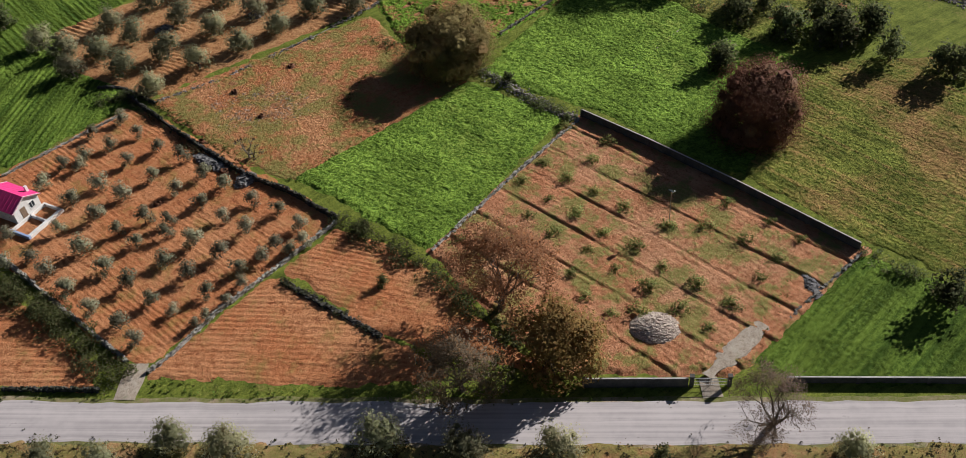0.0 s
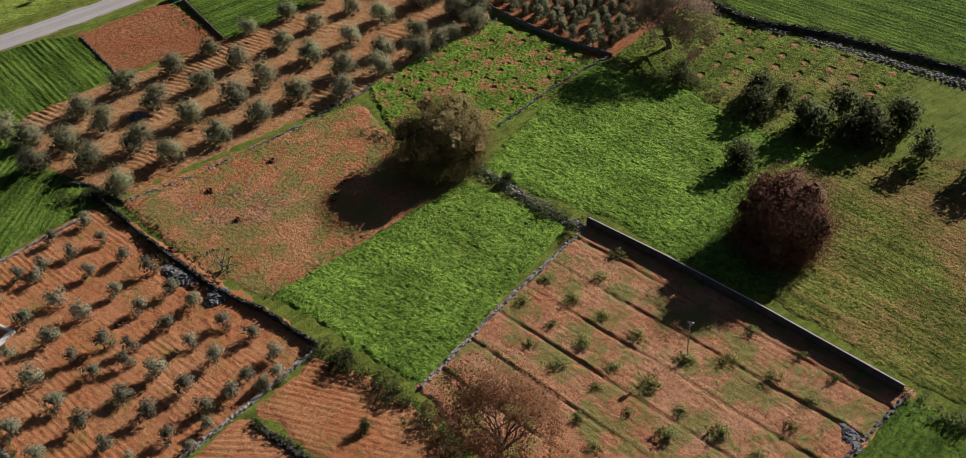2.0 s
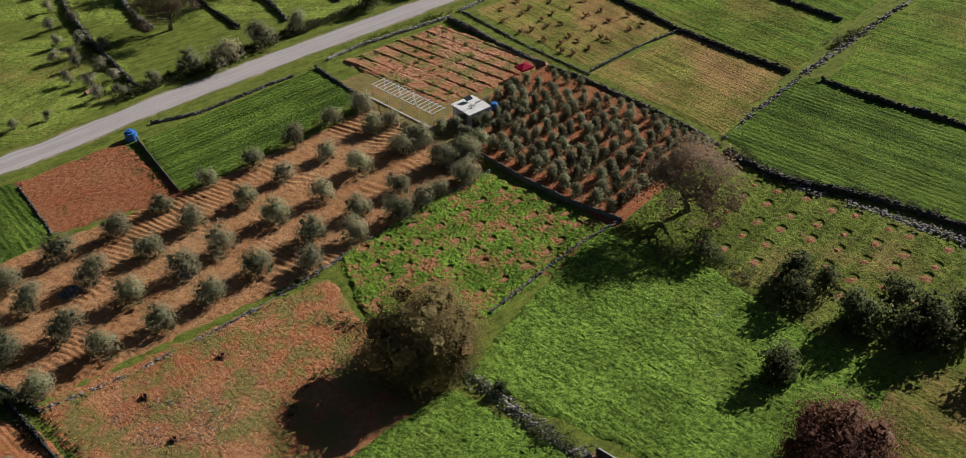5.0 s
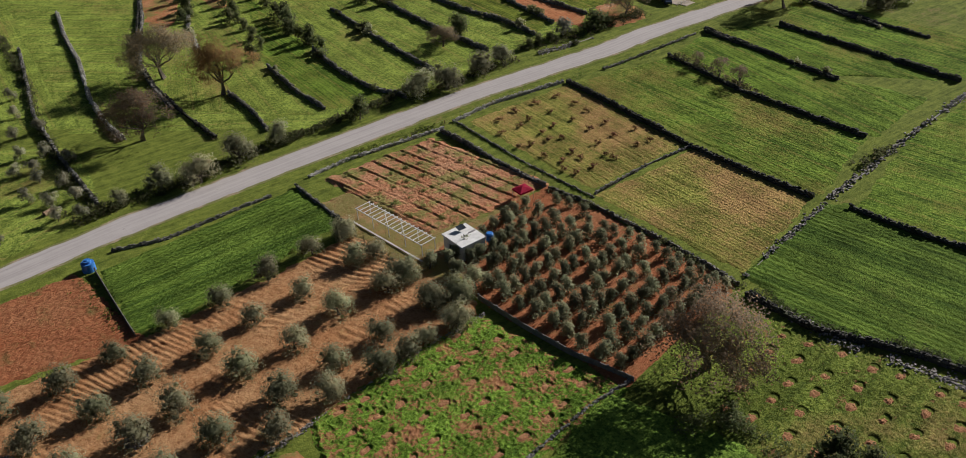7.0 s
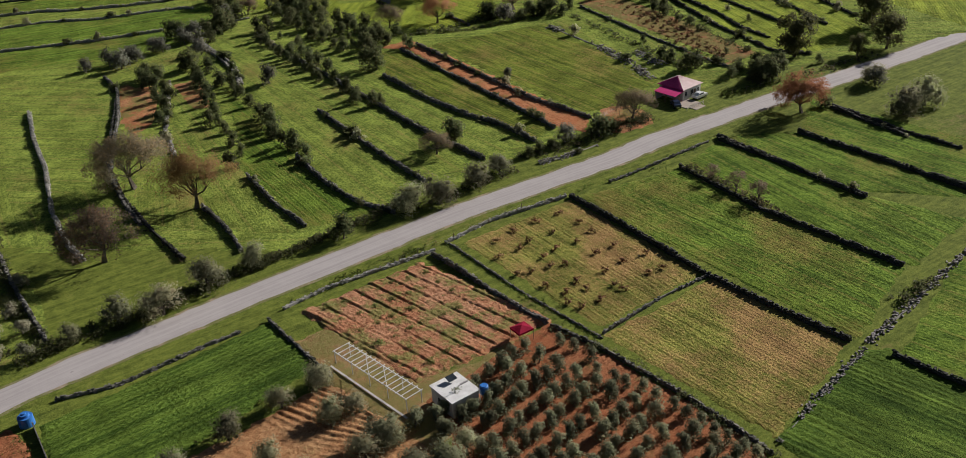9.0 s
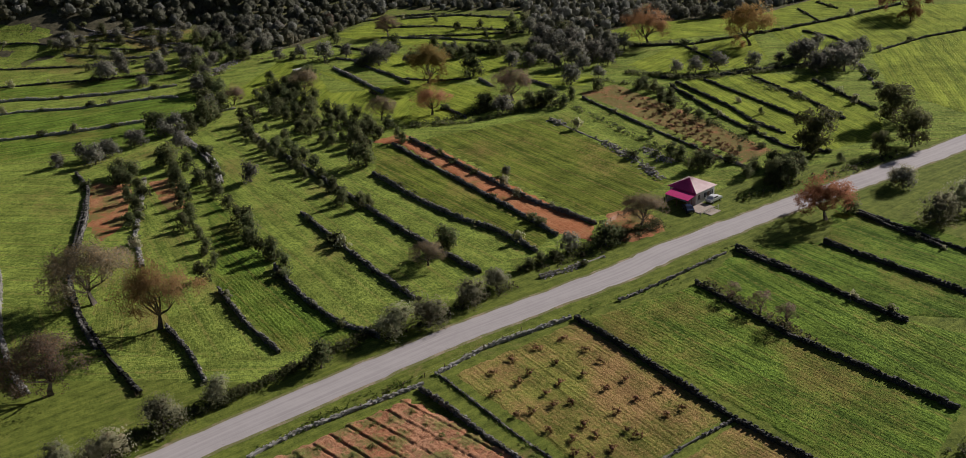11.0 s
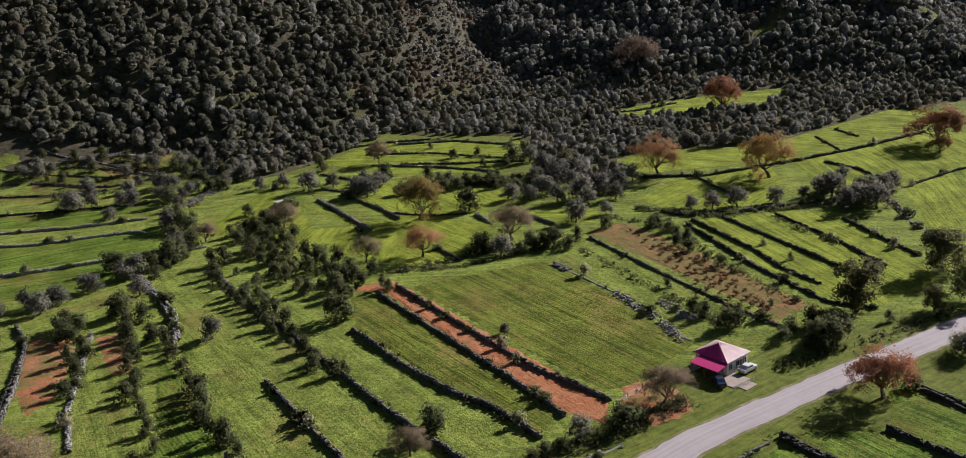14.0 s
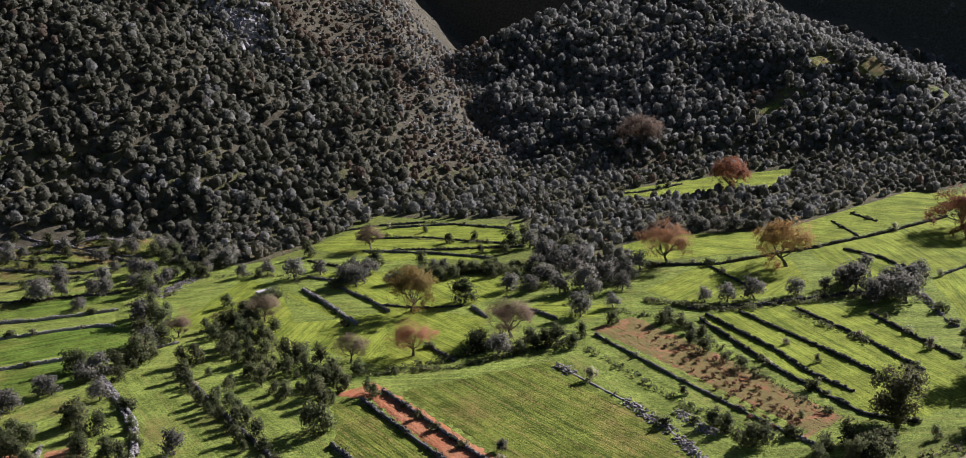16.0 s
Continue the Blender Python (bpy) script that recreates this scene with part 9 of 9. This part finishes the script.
# ---- low stone cistern among the far strips ----
def cistern(x, y, turn):
    thing = tagged(new("cistern"), "low stone cistern with a pale slab top and dark opening", "cistern")
    thing.matrix_world = pose(x, y, land_at(x, y), 0, 0, turn)
    for a, b, c, d in ((-2.5, 2.5, 0.75, 1.05), (-2.5, -2.2, -1.0, 0.75), (2.2, 2.5, -1.0, 0.75), (-2.2, -0.9, -1.0, -0.75), (0.9, 2.2, -1.0, -0.75)):
        part("wall", slab(bmesh.new(), a, b, c, d, -0.4, 1.15, None, 0.03), WALL_STONE["pale"], thing, "rubble stone wall")
    part("floor", slab(bmesh.new(), -2.2, 2.2, -0.75, 0.75, -0.4, 0.05), DARK_SOIL, thing, "dark earth floor")
    part("top_slab", slab(bmesh.new(), -2.7, 2.7, -1.15, 1.2, 1.15, 1.38, None, 0.05), PAVING, thing, "pale concrete slab")


cistern(197.0, 402.0, 5)


# ---- lamp post, stakes, posts ----
def lamp_post(x, y):
    thing = tagged(new("street_lamp"), "slim grey pole with a solar lamp in the orchard", "lamp")
    thing.location = (x, y, 0)
    v, f = tubes([[(np.array((0, 0, -0.2)), 0.07), (np.array((0, 0, 2.5)), 0.06), (np.array((0, 0, 5.3)), 0.045)]], 8)
    solid("pole", v, f, METAL, thing)
    part("solar_panel", slab(bmesh.new(), -0.4, 0.4, -0.3, 0.3, -0.025, 0.025, pose(0, 0, 5.5, 0, 30, 0)), GLASS_DARK, thing, "tilted solar panel")
    part("lamp_head", slab(bmesh.new(), 0.0, 0.6, -0.1, 0.1, 5.1, 5.2, None, 0.02), WHITE_BEAM, thing, "pale lamp head")
    part("footing", slab(bmesh.new(), -0.3, 0.3, -0.3, 0.3, -0.1, 0.2, None, 0.03), COPING, thing, "pale concrete footing")


lamp_post(68.3, 66.6)
plants("sapling", "", [(31.0, 115.9, 3.2), (31.3, 115.6, 2.4)])

FENCE_RNG = np.random.default_rng(3)


def fence(points, step=4.0, high=1.1, label="wire fence on thin wooden posts"):
    q = arc(points, step)
    thing = tagged(new("fence"), label, "fence")
    mid = q.mean(0)
    thing.location = (mid[0], mid[1], 0)
    tops = []
    for x, y in q:
        h = high * FENCE_RNG.uniform(0.85, 1.1)
        m = pose(x - mid[0], y - mid[1], land_at(x, y), FENCE_RNG.normal(0, 3), FENCE_RNG.normal(0, 3), 0)
        part("post", slab(bmesh.new(), -0.045, 0.045, -0.045, 0.045, -0.2, h, m), WOOD, thing)
        tops.append((x - mid[0], y - mid[1]))
    for z in (0.45, 0.95):
        v, f = tubes([[(np.array((x, y, z)), 0.008) for x, y in tops]], 3)
        solid("wire", v, f, METAL, thing)


fence([(115.5, 202.5), (130, 204.0), (148, 205.2)])
fence([(222, 220), (240, 216.5), (262, 215)])
fence([(203.5, 233.0), (186, 229)], 4.0, 1.2)


def railing(p, q):
    """A short white fence of posts and two rails."""
    thing = tagged(new("railing"), "short white painted railing beside the farmhouse yard", "railing")
    run, turn = math.hypot(q[0] - p[0], q[1] - p[1]), math.degrees(math.atan2(q[1] - p[1], q[0] - p[0]))
    thing.matrix_world = pose(p[0], p[1], land_at(*p), 0, 0, turn)
    for k in range(5):
        part("post", slab(bmesh.new(), k * run / 4 - 0.05, k * run / 4 + 0.05, -0.05, 0.05, -0.2, 1.0, None, 0.01), WHITE_BEAM, thing)
    for z in (0.5, 0.9):
        part("rail", slab(bmesh.new(), 0, run, -0.075, -0.052, z - 0.05, z + 0.05), WHITE_BEAM, thing)


railing((206.7, 219.8), (212.3, 220.0))


# ---- rusty drum lying in the young grove beyond the road ----
RUST = plain("rusty_tan_steel", (0.20, 0.12, 0.07), (0.38, 0.27, 0.17), 0.8, 2.0, 0.3)


def lying_drum(x, y, turn):
    thing = tagged(new("drum"), "rusty tan steel drum lying on its side in grass", "drum")
    thing.location = (x, y, 0.48)
    thing.rotation_euler = (0, 0, radians(turn))
    side = Matrix.Rotation(radians(90), 4, "Y")
    bm = bmesh.new()
    bmesh.ops.create_cone(bm, cap_ends=False, segments=24, radius1=0.45, radius2=0.45, depth=1.9, matrix=side)
    bmesh.ops.create_cone(bm, cap_ends=True, segments=24, radius1=0.44, radius2=0.44, depth=0.04, matrix=Matrix.Translation((0.85, 0, 0)) @ side)
    part("shell", bm, RUST, thing)
    for px in (-0.93, -0.32, 0.32, 0.93):
        bm = bmesh.new()
        bmesh.ops.create_cone(bm, cap_ends=False, segments=24, radius1=0.475, radius2=0.475, depth=0.06, matrix=Matrix.Translation((px, 0, 0)) @ side)
        bmesh.ops.solidify(bm, geom=bm.faces[:], thickness=0.03)
        part("hoop", bm, RUST, thing)


lying_drum(54.8, 221.3, 25)

# ---- woods on the slopes ----
def wood_template(rng, n, leaf, tall, rows, cols):
    """One round crown: a knobbly body of many small faces, with sprays that stand out of it, all as three-sided faces."""
    th, ph = np.meshgrid(np.linspace(0.02, 2.45, rows), np.linspace(0, 2 * math.pi, cols + 1)[:-1], indexing="ij")
    ph = ph + rng.uniform(-0.25, 0.25, th.shape)
    way = np.stack([np.sin(th) * np.cos(ph), np.sin(th) * np.sin(ph), np.cos(th)], -1)
    knobs = rng.normal(size=(7, 3))
    knobs /= np.linalg.norm(knobs, axis=1)[:, None]
    swell = np.exp(-((1 - way @ knobs.T) / 0.16) ** 2).max(-1)
    reach = 0.58 + 0.26 * swell + 0.13 * rng.uniform(-1, 1, (rows, cols))
    reach[0] = reach[0].mean()
    p = way * reach[..., None] * np.array((1, 1, tall)) + np.array((0, 0, tall * 0.72))
    q = np.roll(p, -1, 1)
    body = np.concatenate([np.stack([p[:-1], p[1:], q[1:]], 2).reshape(-1, 3, 3), np.stack([p[:-1], q[1:], q[:-1]], 2).reshape(-1, 3, 3)])
    c = knobs * 0.42 * np.array((1, 1, tall)) + np.array((0, 0, tall * 0.75))
    v, _ = leaf_cloud(rng, n, c, np.full(len(c), 0.44), leaf, 0.95, 0.85, 0.4)
    v = np.concatenate([body, v.reshape(n, 3, 3)])
    v[..., 2] = np.maximum(v[..., 2], -0.1)
    return v


# the wood's lower edge: bearing in degrees and distance from a point in the valley
EDGE = np.array([(-8, 430), (0, 400), (5.6, 392), (10, 386), (13.3, 370), (15.5, 345), (19.4, 327), (22.4, 342), (27.3, 388), (36.2, 365), (37.6, 295), (41.9, 282), (42.7, 306), (51.2, 335), (57.9, 400), (61.5, 435), (70, 480)], float)


FLOOR = [(96 + math.sin(math.radians(b)) * (r + 2), 129 + math.cos(math.radians(b)) * (r + 2)) for b, r in EDGE]
field(SCRUB, 2.0, 0.3, FLOOR + [(96 + math.sin(math.radians(b)) * r, 129 + math.cos(math.radians(b)) * r) for b, r in ((70, 590), (52, 540), (38, 480), (20, 430), (-8, 470))],
      0.0, [p for p in PLOTS if max(y for _, y in p) > 280])


def woods():
    rng = np.random.default_rng(77)
    kinds = ("dark", "grey", "brown")
    mats = {"dark": woodland("evergreen_maquis", (0.132, 0.136, 0.096), (0.265, 0.265, 0.19), (0.29, 0.265, 0.175)),
            "grey": woodland("wild_olive_scrub", (0.26, 0.265, 0.225), (0.41, 0.412, 0.36), (0.36, 0.33, 0.28)),
            "brown": woodland("dry_scrub", (0.2, 0.158, 0.108), (0.26, 0.215, 0.155), (0.23, 0.175, 0.12))}
    near = [wood_template(rng, 90, 0.24, t, 6, 9) for t in (0.75, 0.9, 1.15, 0.8, 1.0)]
    far = [wood_template(rng, 44, 0.32, t, 5, 7) for t in (0.75, 0.9, 1.15, 0.8, 1.0)]
    made, heart = {k: [] for k in kinds}, {k: [] for k in kinds}
    cell = 3.6
    for ring in np.arange(280, 760, cell):
        count = int(math.radians(74) * ring / cell)
        if ring > 620:
            count = int(count * 0.5)
        b = np.linspace(-6, 68, count) + rng.uniform(-0.6, 0.6, count) * 74 / count
        r = ring + rng.uniform(-0.6, 0.6, count) * cell
        x, y = 96 + np.sin(np.radians(b)) * r, 129 + np.cos(np.radians(b)) * r
        ok = r > np.interp(b, EDGE[:, 0], EDGE[:, 1]) + (vnoise(x / 14, y / 14, 3.0) - 0.5) * 14
        for pts in PLOTS:
            p = np.array(pts)
            if p[:, 1].max() > 280:
                ok &= inside_by(x, y, pts) < -1.5
        h = land(x, y)
        open_ground = vnoise(x / 30, y / 30, 6.0) * 0.6 + vnoise(x / 9, y / 9, 8.0) * 0.5
        da = -(x - 140) * 0.17 + (y - 472) * 0.985
        s = (x - 140) * 0.985 + (y - 472) * 0.17
        scree = np.maximum(np.exp(-((s - 205 - 0.75 * da) / 34) ** 2) * (h > 4), np.exp(-((s - 262) / 58) ** 2 - ((da - 140) / 42) ** 2) * 1.15)
        ok &= rng.uniform(0, 1, count) < 1.0 - 0.08 * np.clip(scree, 0, 1) - 0.25 * (open_ground > 0.86)
        rust = np.exp(-((x - 342) / 34) ** 2 - ((y - 622) / 22) ** 2) * (0.7 + 0.6 * vnoise(x / 8, y / 8, 31.0))
        tone = 0.45 * vnoise(x / 22, y / 22, 12.0) + 0.55 * rng.uniform(0, 1, count)
        for i in np.nonzero(ok)[0]:
            low = h[i] < 6
            kind = "grey" if tone[i] > (0.36 if x[i] > 390 and h[i] > 11 else 0.55 if x[i] > 360 else 0.66 if low else 0.78) else "brown" if tone[i] < (0.75 if rust[i] > 0.5 else 0.13 if not scree[i] > 0.3 else 0.6) else "dark"
            size = (0.8 if low else 1.0) * rng.choice((1.5, 1.9, 2.3, 2.7, 3.2)) * rng.uniform(0.9, 1.1) * (1.12 if x[i] < 300 else 1.0) * (1.0 if ring < 620 else 1.3) * (0.68 if scree[i] > 0.4 else 1.0)
            src = near if ring < 450 else far
            t = src[int(rng.integers(0, 5))]
            a = rng.uniform(0, 6.283)
            ca, sa = math.cos(a) * size, math.sin(a) * size
            v = np.stack([t[..., 0] * ca - t[..., 1] * sa, t[..., 0] * sa + t[..., 1] * ca, t[..., 2] * size * rng.uniform(0.85, 1.25)], -1)
            made[kind].append((v + np.array((x[i], y[i], h[i]))).astype(np.float32))
            heart[kind].append(np.broadcast_to(np.array((x[i], y[i], h[i] + 0.35 * size), np.float32), (v.shape[0] * 3, 3)))
    names = {"dark": ("woodland", "dense dark evergreen maquis on the mountainside"), "grey": ("wild_olives", "grey green wild olive wood at the foot of the slope"),
             "brown": ("dry_scrub", "brownish dry scrub among rocks")}
    for kind in kinds:
        v = np.concatenate([m.reshape(-1, 3) for m in made[kind]])
        ob = foliage(names[kind][0], v, np.arange(len(v)).reshape(-1, 3), mats[kind], None, np.concatenate(heart[kind]), 0.45)
        tagged(ob, names[kind][1], "woodland", "", "stuff")


woods()


def hillside_rocks():
    rng = np.random.default_rng(9)
    n = 3000
    da, k = rng.uniform(2, 330, n), rng.normal(0, 1, n)
    s = 205 + 0.75 * da + k * 30
    x = 140 + s * 0.985 - da * 0.17
    y = 472 + s * 0.17 + da * 0.985
    n2 = 1500
    b, r = np.radians(rng.uniform(3, 66, n2)), rng.uniform(330, 800, n2)
    da2, s2 = 140 + rng.normal(0, 32, 1500), 262 + rng.normal(0, 45, 1500)
    x, y = np.r_[x, 140 + s2 * 0.985 - da2 * 0.17], np.r_[y, 472 + s2 * 0.17 + da2 * 0.985]
    x, y = np.r_[x, 96 + np.sin(b) * r], np.r_[y, 129 + np.cos(b) * r]
    h = land(x, y)
    keep = (h > 3) & (vnoise(x / 16, y / 16, 21.0) > 0.35)
    c = np.c_[x, y, h][keep]
    v, f = stones(c, 0.85, rng, 0.7)
    crag_d, crag_s = 134 + rng.normal(0, 11, 600), 172 + rng.normal(0, 8, 600)
    cx, cy = 140 + crag_s * 0.985 - crag_d * 0.17, 472 + crag_s * 0.17 + crag_d * 0.985
    cv, cf = stones(np.c_[cx, cy, land(cx, cy) + 0.3], 2.1, rng, 1.1)
    v, f = np.concatenate([v, cv]), np.concatenate([f, cf + len(v)])
    ob = solid("scree", v, f, stone("grey_scree", (0.17, 0.16, 0.155), (0.42, 0.405, 0.395), (0.10, 0.09, 0.06), 0.3, 1.0))
    tagged(ob, "grey limestone scree and outcrops on the mountainside", "rocks", "", "stuff")


hillside_rocks()
